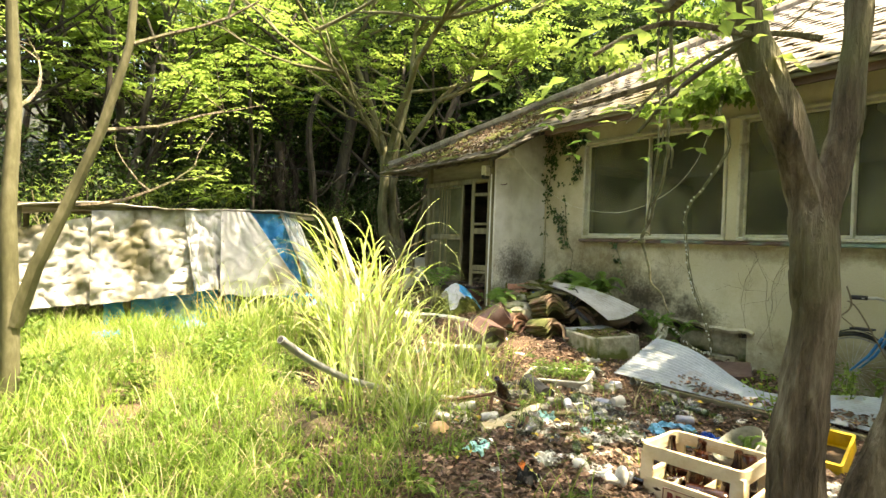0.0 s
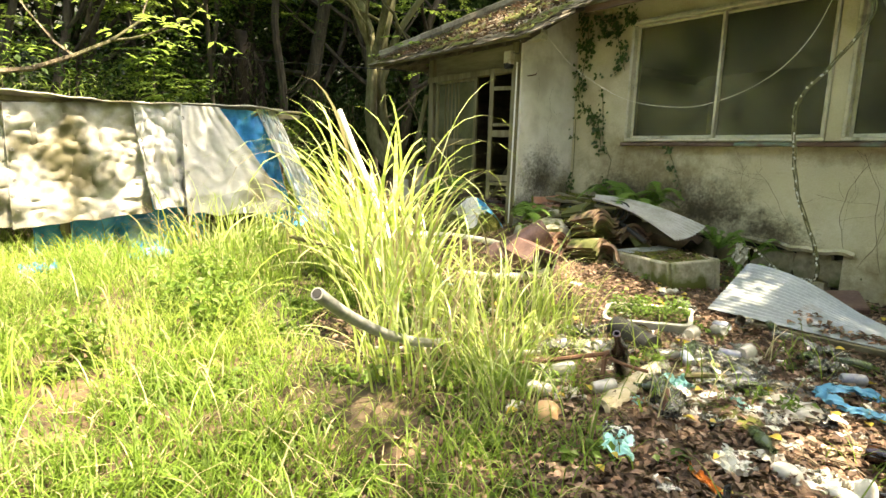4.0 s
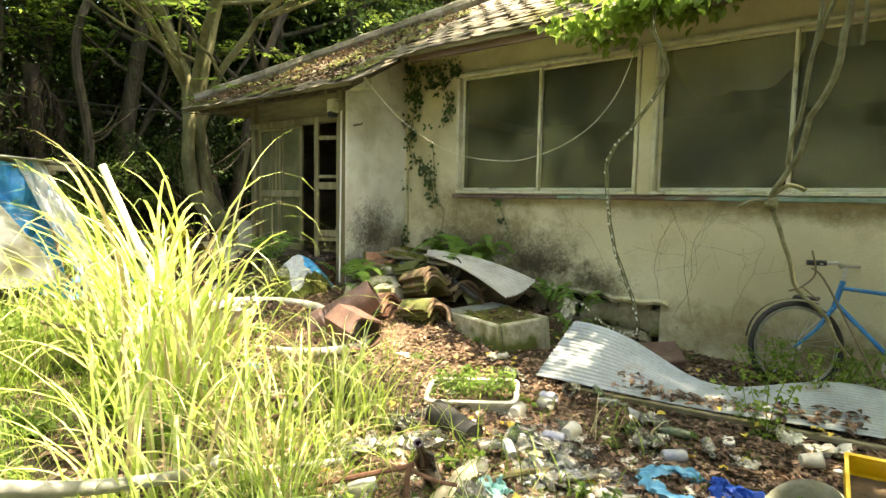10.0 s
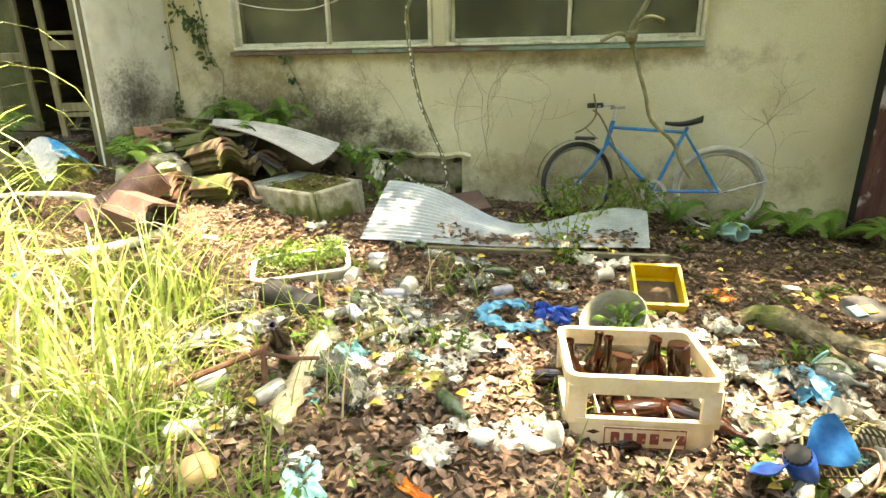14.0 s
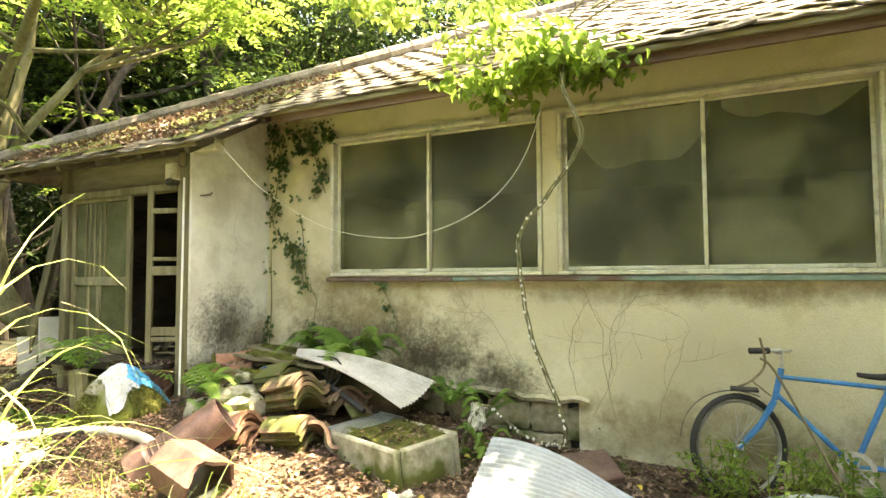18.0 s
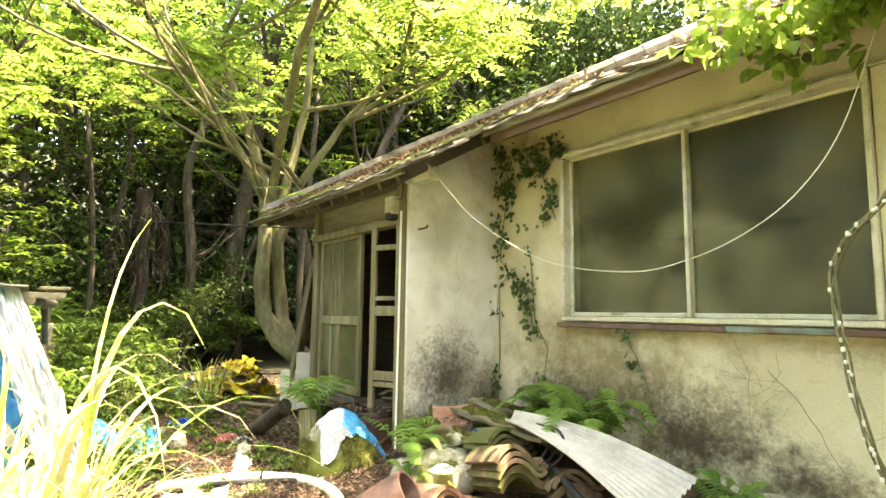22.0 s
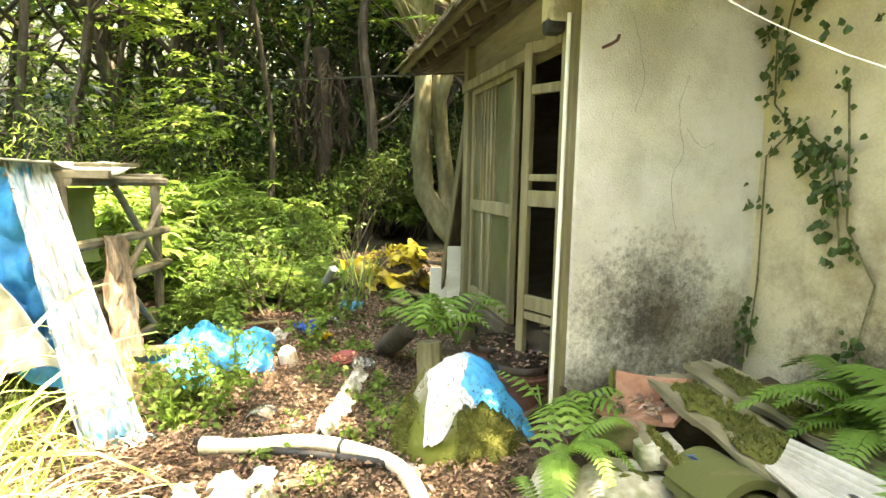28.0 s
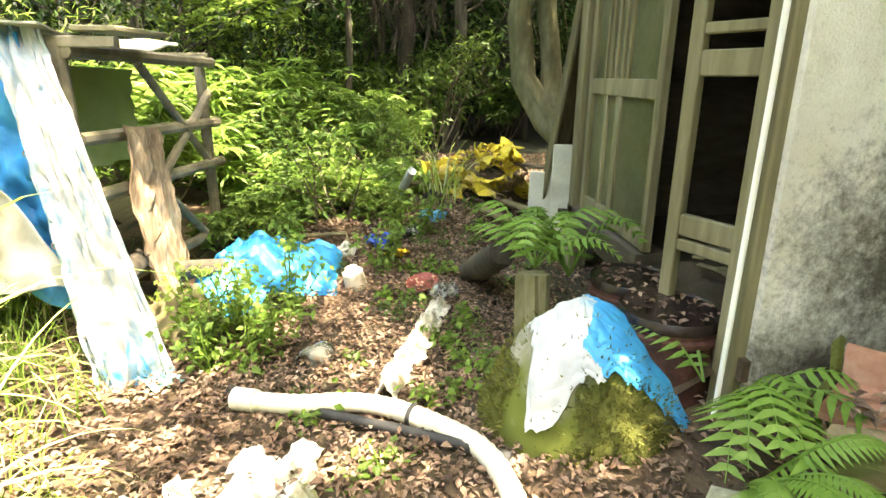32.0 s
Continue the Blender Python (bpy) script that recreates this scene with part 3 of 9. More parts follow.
def sash_door(name, w, h, rails, bars, label, glazed):
    e = thing(name, (0, 0, 0), label, "door", "porch doors")
    st = .045
    part("stile", MB().box((st / 2, 0, h / 2), (st, .032, h), None, .004), M["door_wood"], e)
    part("stile", MB().box((w - st / 2, 0, h / 2), (st, .032, h), None, .004), M["door_wood"], e)
    for z, hh in rails:
        part("rail", MB().box((w / 2, 0, z), (w - 2 * st, .028, hh), None, .004), M["door_wood"], e)
    for x, z0, z1, bw in bars:
        part("bar", MB().box((x, 0, (z0 + z1) / 2), (bw, .018, z1 - z0), None, .003), M["door_wood"], e)
    for x0, x1, z0, z1 in glazed:
        part("panel", MB().box(((x0 + x1) / 2, .006, (z0 + z1) / 2), (x1 - x0, .004, z1 - z0)), M["door_pane"], e, "dusty green pane")
    return e


d = sash_door("sliding_door", .76, 1.28, [(.035, .07), (.58, .07), (1.26, .04)], [(.18, .61, 1.24, .018), (.235, .61, 1.24, .018), (.30, .61, 1.24, .018), (.37, .61, 1.24, .018), (.43, .61, 1.24, .018), (.22, .07, .55, .03), (.36, .07, .55, .05)],
              "weathered wooden sliding door with slats and dusty glass", [(.05, .71, .615, 1.235), (.05, .71, .07, .545)])
d.matrix_world = pose(-4.76, ENT_Y - .01, .60)
d = sash_door("open_door", .42, 1.42, [(.24, .035), (.30, .065), (.76, .07), (.85, .03), (1.22, .04), (1.395, .05)], [], "broken open wooden door without its panes, against the post", [])
d.matrix_world = pose(-3.70, ENT_Y - .09, .50, 0, 0, 24)
# dim room behind the doors
mb = MB()
mb.box((-4.4, 5.2, 1.2), (2.2, .08, 2.0))
structure("porch_wall_inner", mb, M["wood"], "brown boarded inner wall of the porch")
mb = MB()
mb.box((-4.4, 4.4, .50), (2.2, 1.8, .06))
structure("porch_floor", mb, M["soil"], "rotten porch floor covered by brown dirt")
mb = MB()
mb.box((-4.4, 5.12, 1.18), (1.6, .2, .03))
solo("shelf", mb, M["wood_x"], "narrow wooden shelf on the dark inner wall", "shelf")
for i in range(4):
    x = -4.15 + .17 * i
    solo("leaning_board", MB().beam((x, 3.95 + .05 * i, .54), (x + .25, 4.55, 1.75 + .05 * i), .11, .018), M["wood"], "loose board leaning inside the porch", "board", "boards in the porch")
mb = MB().grid(lambda u, v: (-4.10 + .70 * u, 3.36 + .70 * v, .36 + .20 * min(1, v * 2.2) + .035 * wob((u * 6, v * 6, 3))), 24, 24)
solo("threshold_soil", mb, M["soil"], "dirt and crumbled wood heaped at the broken door sill", "soil", kind="stuff")
rp = random.Random(29)
for i in range(13):
    x, y, a = rp.uniform(-4.0, -3.5), rp.uniform(3.52, 4.15), rp.uniform(-.9, .9)
    d = Vector((math.cos(a), math.sin(a), rp.uniform(-.12, .12))) * rp.uniform(.09, .20)
    p = Vector((x, y, .60 + .012 * (i % 4)))
    solo("broken_slat", MB().beam(tuple(p - d), tuple(p + d), rp.uniform(.018, .05), .010), M["wood" if i % 3 else "door_wood"], "broken wooden slat on the dirt of the doorway", "slat", "broken slats in the doorway")
for i in range(6):
    x = -5.02 - .06 * i
    solo("leaning_plank", MB().beam((x - .28, 3.44 + .035 * i, .3), (x + .02, 3.56 + .03 * i, 1.75 - .05 * i), .085, .02, (0, 1, .2)), M["wood"], "grey plank leaning against the porch end", "plank", "planks against the porch end")

# ---- ground ----
xs = np.concatenate([-np.geomspace(300, 9.2, 26), np.arange(-9, 4.01, .075), np.geomspace(4.2, 300, 26)])
ys = np.concatenate([-np.geomspace(300, 3.2, 26), np.arange(-3, 4.9, .075), np.geomspace(5.1, 300, 26)])
mb = MB()
W = len(xs)
mb.v = [(float(x), float(y), ground_z(float(x), float(y)) + (.012 * wob((x, y, 9), 9) if abs(x) < 9 and abs(y) < 6 else 0)) for y in ys for x in xs]
mb.f = [(j * W + i, j * W + i + 1, (j + 1) * W + i + 1, (j + 1) * W + i) for j in range(len(ys) - 1) for i in range(W - 1)]
g = structure("ground", mb, M["soil"], "uneven ground of leaf mould, soil and moss", True)
# far cells take the soil with the painted shade
g.data.materials.append(M["far_soil_shade"])
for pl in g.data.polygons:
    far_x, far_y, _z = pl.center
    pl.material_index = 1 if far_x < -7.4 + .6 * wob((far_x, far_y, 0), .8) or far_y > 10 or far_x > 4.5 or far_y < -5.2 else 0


def leaf_shape(l, w, fold=.25, curl=.2):
    """Six points of a pointed leaf along +y, folded along its rib."""
    return [(0, 0, 0), (-w * .5, l * .35, fold * w), (-w * .42, l * .65, fold * w - curl * l * .3), (0, l, -curl * l), (w * .42, l * .65, fold * w - curl * l * .3), (w * .5, l * .35, fold * w), (0, l * .5, -curl * l * .2)]


LEAF_F = [(0, 6, 1), (1, 6, 2), (2, 6, 3), (3, 6, 4), (4, 6, 5), (5, 6, 0)]
LEAF4 = [(0, 1, 2, 3)]


def put_leaf(mb, p, m3, l, w, simple=True):
    n = len(mb.v)
    if simple:
        pts = [(0, 0, 0), (w * .5, l * .45, .12 * w), (0, l, -.1 * l), (-w * .5, l * .45, .12 * w)]
        mb.f += [(n, n + 1, n + 2), (n, n + 2, n + 3)]
    else:
        pts = leaf_shape(l, w)
        mb.f += [tuple(i + n for i in f) for f in LEAF_F]
    mb.v += [tuple(p + m3 @ Vector(q)) for q in pts]


def rot(a, b, c):
    return Euler((a, b, c)).to_matrix()


M["dead_leaf"] = mat("dead_leaves", [(.07, .042, .028), (.165, .108, .074), (.31, .225, .165)], .75, scale=9, bump=0, island=.72, spec=.25, transl=.12)
M["twig"] = mat("twigs", [(.10, .075, .05), (.2, .16, .11)], .9, bump=0, island=.3)


def litter(name, x0, x1, y0, y1, n, label, size=(.018, .058), seed=1, keep=lambda x, y: True):
    r = random.Random(seed)
    mb = MB()
    while n > 0:
        x, y = r.uniform(x0, x1), r.uniform(y0, y1)
        n -= 1
        if not keep(x, y):
            continue
        l = r.uniform(*size)
        put_leaf(mb, Vector((x, y, ground_z(x, y) + r.uniform(.003, .03))), rot(r.uniform(-.5, .5), r.uniform(-.5, .5), r.uniform(0, 6.3)), l, l * r.uniform(.35, .62), r.random() < .25)
    return solo(name, mb, M["dead_leaf"], label, "dead leaves", kind="stuff", smooth=False)


litter("leaf_litter", -1.9, 2.9, .6, 4.3, 26000, "brown dead leaves lying over the ground before the wall", seed=2)
litter("leaf_litter", -8.5, -1.9, 1.9, 4.4, 30000, "brown dead leaves on the path beside the porch", (.014, .036), 3)
litter("leaf_litter", -6.2, -2.3, 1.95, 3.3, 24000, "carpet of brown dead leaves on the path", (.012, .032), 14)
litter("leaf_litter", -4.6, -1.7, 1.2, 2.05, 9000, "brown dead leaves under the tall grass", (.015, .04), 15)

# ---- trees ----
M["bark"] = mat("grey_bark", [(.03, .023, .014), (.13, .105, .068), (.30, .26, .18)], .95, scale=16, bump=1.0, bump_scale=60, depth=.04, stretch=(1, 1, .16), second=((.16, .17, .08), 2.0, .5, .7))
# Darkened so that sunlit trunks in the woods still look shaded.
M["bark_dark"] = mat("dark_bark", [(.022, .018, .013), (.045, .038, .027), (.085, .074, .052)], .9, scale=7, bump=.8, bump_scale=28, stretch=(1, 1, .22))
M["bark_moss"] = mat("mossy_bark", [(.06, .06, .024), (.12, .115, .056), (.21, .195, .11)], .9, scale=5, bump=.7, bump_scale=30, stretch=(1, 1, .4))
M["leaf_bright"] = mat("bright_leaves", [(.13, .23, .040), (.21, .315, .062), (.31, .39, .095)], .5, scale=1.5, bump=0, island=.2, spec=.3, transl=.6, world_space=True)
M["bark_root"] = mat("rough_mossy_root", [(.045, .036, .022), (.13, .105, .065), (.27, .235, .16)], .95, scale=16, bump=1.0, bump_scale=70, second=((.12, .13, .04), 5, .52, .66))
M["leaf_mid"] = mat("green_leaves", [(.05, .10, .018), (.08, .14, .025), (.12, .18, .035)], .5, scale=1.2, bump=0, island=.25, spec=.4, transl=.4, world_space=True)
M["leaf_fresh"] = mat("fresh_leaves", [(.10, .19, .035), (.16, .265, .05), (.25, .34, .085)], .45, scale=1.5, bump=0, island=.3, spec=.4, transl=.5, world_space=True)
# Darkened so that foliage deep in the woods looks shaded.
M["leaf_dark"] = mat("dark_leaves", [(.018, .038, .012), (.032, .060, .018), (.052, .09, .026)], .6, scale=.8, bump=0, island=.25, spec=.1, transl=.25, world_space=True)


def smooth_path(pts, n=6):
    pts = [Vector(p) for p in pts]
    out = []
    for i in range(len(pts) - 1):
        p0, p1, p2, p3 = pts[max(i - 1, 0)], pts[i], pts[i + 1], pts[min(i + 2, len(pts) - 1)]
        for j in range(n):
            t = j / n
            out.append(.5 * (2 * p1 + (p2 - p0) * t + (2 * p0 - 5 * p1 + 4 * p2 - p3) * t * t + (3 * p1 - p0 - 3 * p2 + p3) * t ** 3))
    return out + [pts[-1]]


def limb(mb, p, d, length, r0, r, depth, tips, bend=.25, n=6, rise=.12):
    """One limb that wanders, tapers and forks; gathers the places where leaves grow."""
    pts, rs = [Vector(p)], [r0]
    d = Vector(d).normalized()
    steps = 5
    for i in range(steps):
        d = (d + Vector((r.uniform(-1, 1), r.uniform(-1, 1), r.uniform(-.7, 1) * .8)) * bend * .6 + Vector((0, 0, rise * .4))).normalized()
        pts.append(pts[-1] + d * length / steps)
        rs.append(r0 * (1 - .62 * (i + 1) / steps))
    mb.tube(pts, rs, n)
    if depth == 0:
        tips += [(pts[k], d) for k in (2, 3, 4, 5)]
    else:
        if depth == 1:
            tips += [(pts[-1], d)]
        for k in range(r.choice((2, 3, 3))):
            a = r.uniform(.35, .95)
            side = Vector((r.uniform(-1, 1), r.uniform(-1, 1), r.uniform(-.4, .8))).normalized()
            j = r.choice((3, 4, 5))
            limb(mb, pts[j], d * (1 - a) + side * a, length * r.uniform(.55, .8), rs[j] * .75, r, depth - 1, tips, bend, max(4, n - 1), rise)


def foliage(mb, tips, r, per, spread, size, aspect=.5, droop=.5, simple=True):
    for p, d in tips:
        for _ in range(per):
            q = p + Vector((r.gauss(0, spread), r.gauss(0, spread), r.gauss(0, spread * .4)))
            l = r.uniform(*size)
            put_leaf(mb, q, rot(r.uniform(-droop - .5, .35), r.uniform(-.6, .6), r.uniform(0, 6.3)), l, l * r.uniform(aspect * .8, aspect * 1.2), simple)


def sprays(mb, tips, r, n, length, size, aspect=.5, droop=.12):
    """Flat layered sprays of leaves: twigs that leave a branch tip sideways, with leaves along both sides."""
    for p, d in tips:
        for _ in range(n):
            a = r.uniform(0, 6.3)
            h = Vector((math.cos(a), math.sin(a), r.uniform(-.25, .15)))
            s = Vector((-math.sin(a), math.cos(a), 0))
            l = length * r.uniform(.6, 1.2)
            o = p + Vector((r.gauss(0, .12), r.gauss(0, .12), r.gauss(0, .07)))
            k = max(3, int(l / .06))
            for i in range(k):
                t = (i + .5) / k
                q = o + h * l * t + Vector((0, 0, -droop * l * t * t))
                for sg in (-1, 1):
                    e_ = math.atan2(h.y + s.y * sg * 1.3, h.x + s.x * sg * 1.3)
                    w = r.uniform(*size) * (1.1 - .5 * t)
                    put_leaf(mb, q, rot(r.uniform(-.35, .1), r.uniform(-.3, .3), e_ - math.pi / 2 + r.uniform(-.3, .3)), w, w * aspect)


def make_tree(seed, height, r0, spread, per, size, bark, leaf, label, stems=1, lean=(0, 0), aspect=.5, depth=2, bare=.45, category="tree", group="", layered=0):
    r = random.Random(seed)
    e = thing("tree", (0, 0, 0), label, category, group)
    tips = []
    for s in range(stems):
        tm = MB()
        d = Vector((lean[0] + r.uniform(-.22, .22) * stems ** .5, lean[1] + r.uniform(-.22, .22) * stems ** .5, 1)).normalized()
        pts, rs, p = [Vector((r.uniform(-.05, .05) * stems, r.uniform(-.05, .05) * stems, -.25))], [r0 * 1.25], None
        for i in range(8):
            d = (d + Vector((r.uniform(-1, 1), r.uniform(-1, 1), .5)) * .10).normalized()
            pts.append(pts[-1] + d * height * .62 / 8)
            rs.append(r0 * (1 - .55 * (i + 1) / 8))
        tm.tube(pts, rs, 9)
        part("trunk", tm, M[bark], e)
        lm = MB()
        for i in range(8):
            t = bare + (1 - bare) * i / 7
            k = min(7, int(t * 8))
            q = pts[k].lerp(pts[k + 1], t * 8 - k if t < 1 else 1)
            a = r.uniform(0, 6.3)
            limb(lm, q, (math.cos(a), math.sin(a), r.uniform(.1, .9)), height * r.uniform(.22, .36), rs[k] * .5, r, depth - 1, tips)
        tagged(part("branchwork", lm, M[bark], e), kind="stuff")
    cm = MB()
    if layered:
        sprays(cm, tips, r, layered, .5, size, aspect)
    else:
        foliage(cm, tips, r, per, spread, size, aspect)
    tagged(part("crown", cm, M[leaf], e, smooth=False), kind="stuff")
    return e


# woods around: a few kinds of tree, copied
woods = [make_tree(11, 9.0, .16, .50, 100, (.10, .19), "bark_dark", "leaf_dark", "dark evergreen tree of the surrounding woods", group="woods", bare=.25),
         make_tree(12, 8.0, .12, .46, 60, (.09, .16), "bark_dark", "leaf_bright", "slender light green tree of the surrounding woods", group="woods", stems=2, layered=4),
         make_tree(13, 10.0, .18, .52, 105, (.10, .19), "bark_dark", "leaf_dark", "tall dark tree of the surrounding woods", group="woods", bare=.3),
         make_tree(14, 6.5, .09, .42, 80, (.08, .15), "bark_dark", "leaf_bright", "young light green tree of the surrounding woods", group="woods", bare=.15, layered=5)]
spots = []
r = random.Random(5)
for _ in range(4000):
    if len(spots) >= 84:
        break
    x, y = r.uniform(-24, 16), r.uniform(-16, 24)
    near_house = -7.6 < x < 7 and 2.4 < y < 11.2
    clearing = -7.6 < x < 5.0 and -4.5 < y < 4.5
    if near_house or clearing or (x < -7 and 1.2 < y < 4.8 and x > -10.5) or math.hypot(x - 1, y) < 4 or (y < -3 and y > -9 and x > -7):
        continue
    gap = 1.5 if x < -6 else 2.1
    if x * x + y * y > 24 ** 2 or any(math.hypot(x - a, y - b) < gap for a, b in spots):
        continue
    spots.append((x, y))
for x, y in ((-2.6, 11.6), (.6, 11.9), (3.4, 11.4), (-8.2, 8.4), (-7.0, 10.2)):
    spots.append((x, y))
first = set()
bright_at = [(-10.6, .3), (-10.8, -1.8), (-8.8, -3.2), (-12.2, .8), (-9.0, 5.6), (-13.5, -.6), (-14.5, .9), (-13.0, -2.6), (-15.0, -1.4)]
# Trees added, mostly out of view, to block sky light and sun.
shade_at = [(-10.4, 4.3), (7.2, -3.2), (3.6, -3.6), (2.0, -5.4), (4.8, -5.2), (-.5, -6.0), (-3.0, -6.5), (.9, -6.6)]
for x, y in spots + bright_at + shade_at:
    k = 1 if (x, y) in bright_at else 2 if (x, y) in shade_at else (r.choice((0, 0, 2, 2, 1)) if y < 5 else r.choice((0, 2, 1, 3))) if x < -6.5 or y < -5 else r.choice((1, 1, 3, 2))
    if (x, y) not in shade_at and x < -6 and .05 < math.atan2(2.5 - y, -1.8 - x) < .70:
        if x < -9 and r.random() < .18:
            continue
        k = 3 if k == 2 else 1
    m = pose(x, y, ground_z(x, y) - .05, r.uniform(-4, 4), r.uniform(-4, 4), r.uniform(0, 360))
    if k not in first:
        first.add(k)
        woods[k].matrix_world = m
    else:
        copy_thing(woods[k], m)


# bare dark trunks in the shade of the woods
r = random.Random(19)
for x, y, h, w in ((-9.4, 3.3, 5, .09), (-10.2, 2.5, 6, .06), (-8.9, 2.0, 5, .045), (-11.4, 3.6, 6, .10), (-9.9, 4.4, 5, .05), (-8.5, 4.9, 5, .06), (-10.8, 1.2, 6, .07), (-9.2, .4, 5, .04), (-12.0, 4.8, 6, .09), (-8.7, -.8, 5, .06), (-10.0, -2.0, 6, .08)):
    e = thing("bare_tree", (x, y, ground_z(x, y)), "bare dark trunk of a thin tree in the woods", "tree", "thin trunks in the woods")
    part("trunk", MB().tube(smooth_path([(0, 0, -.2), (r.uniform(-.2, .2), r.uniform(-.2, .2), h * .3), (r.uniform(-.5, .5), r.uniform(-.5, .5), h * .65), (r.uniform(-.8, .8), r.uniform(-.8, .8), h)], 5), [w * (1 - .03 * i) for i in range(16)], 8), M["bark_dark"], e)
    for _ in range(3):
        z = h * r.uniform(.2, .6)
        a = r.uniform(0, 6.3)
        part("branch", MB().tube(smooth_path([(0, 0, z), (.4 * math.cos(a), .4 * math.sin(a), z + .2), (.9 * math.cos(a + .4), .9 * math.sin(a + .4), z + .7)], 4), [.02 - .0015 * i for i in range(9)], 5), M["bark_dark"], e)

# the wooded hillside beyond: masses of leaves in clumps
r = random.Random(73)
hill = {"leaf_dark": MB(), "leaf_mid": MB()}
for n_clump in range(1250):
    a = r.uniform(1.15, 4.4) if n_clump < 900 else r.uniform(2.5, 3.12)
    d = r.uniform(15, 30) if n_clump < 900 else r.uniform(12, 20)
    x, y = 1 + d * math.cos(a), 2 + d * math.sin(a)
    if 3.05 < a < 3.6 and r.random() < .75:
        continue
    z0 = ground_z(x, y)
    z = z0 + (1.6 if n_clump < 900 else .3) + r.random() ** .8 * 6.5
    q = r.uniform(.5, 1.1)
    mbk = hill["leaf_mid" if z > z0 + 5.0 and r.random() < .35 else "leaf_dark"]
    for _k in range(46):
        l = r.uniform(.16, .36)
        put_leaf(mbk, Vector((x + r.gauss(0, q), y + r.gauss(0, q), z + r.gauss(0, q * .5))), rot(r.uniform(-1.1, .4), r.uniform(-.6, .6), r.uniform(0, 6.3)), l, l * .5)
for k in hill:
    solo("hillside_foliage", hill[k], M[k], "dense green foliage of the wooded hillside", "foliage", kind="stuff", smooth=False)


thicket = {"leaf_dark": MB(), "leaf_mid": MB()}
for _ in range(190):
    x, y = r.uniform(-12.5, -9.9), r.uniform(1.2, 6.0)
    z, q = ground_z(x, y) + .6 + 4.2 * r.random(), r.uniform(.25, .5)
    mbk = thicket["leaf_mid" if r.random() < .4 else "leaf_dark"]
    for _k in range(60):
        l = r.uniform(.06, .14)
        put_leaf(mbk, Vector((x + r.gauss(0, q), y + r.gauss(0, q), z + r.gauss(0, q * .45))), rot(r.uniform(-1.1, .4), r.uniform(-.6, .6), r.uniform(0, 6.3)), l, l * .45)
# First row: dark clumps added where dense shade lies behind the shelter.
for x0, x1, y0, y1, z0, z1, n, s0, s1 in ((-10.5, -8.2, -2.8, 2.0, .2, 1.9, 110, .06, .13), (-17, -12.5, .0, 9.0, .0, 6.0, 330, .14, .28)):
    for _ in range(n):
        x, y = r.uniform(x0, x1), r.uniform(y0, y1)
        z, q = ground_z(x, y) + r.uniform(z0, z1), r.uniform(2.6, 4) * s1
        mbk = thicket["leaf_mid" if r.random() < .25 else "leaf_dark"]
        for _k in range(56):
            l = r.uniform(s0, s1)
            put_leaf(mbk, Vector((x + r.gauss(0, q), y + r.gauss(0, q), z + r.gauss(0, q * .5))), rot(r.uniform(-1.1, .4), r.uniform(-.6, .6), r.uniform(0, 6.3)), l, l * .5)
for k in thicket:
    solo("thicket", thicket[k], M[k], "dense thicket whose dark leaves stand in for deep shade", "foliage", kind="stuff", smooth=False)


def shrub(seed, h, n, per, size, leaf, label, aspect=.45, spread=.13, depth=1):
    r = random.Random(seed)
    e = thing("shrub", (0, 0, 0), label, "shrub", "undergrowth")
    st, tips = MB(), []
    for _ in range(n):
        a = r.uniform(0, 6.3)
        limb(st, (r.uniform(-.08, .08), r.uniform(-.08, .08), -.05), (math.cos(a) * .6, math.sin(a) * .6, 1), h * r.uniform(.6, 1), .008 + h * .006, r, depth, tips, n=4)
    tagged(part("branchwork", st, M["bark"], e), kind="stuff")
    cm = MB()
    foliage(cm, tips, r, per, spread * h ** .5, size, aspect)
    tagged(part("foliage", cm, M[leaf], e, smooth=False), kind="stuff")
    return e


bushes = [shrub(21, 1.1, 7, 16, (.05, .10), "leaf_mid", "leafy green shrub at the edge of the woods"),
          shrub(22, .55, 7, 8, (.04, .08), "leaf_fresh", "light green bush in the clearing"),
          shrub(23, 1.8, 8, 20, (.06, .12), "leaf_dark", "dark evergreen shrub in the shade of the trees")]
bushes.append(shrub(24, 1.55, 8, 12, (.06, .11), "leaf_bright", "light green bamboo-like shrub with long leaves", .17, .12))
first = set()


def plant(kinds, store, k, x, y, turn, tilt=3):
    m = pose(x, y, ground_z(x, y) - .02, rnd.uniform(-tilt, tilt), rnd.uniform(-tilt, tilt), turn)
    if (id(store), k) not in first:
        first.add((id(store), k))
        kinds[k].matrix_world = m
        return kinds[k]
    return copy_thing(kinds[k], m)


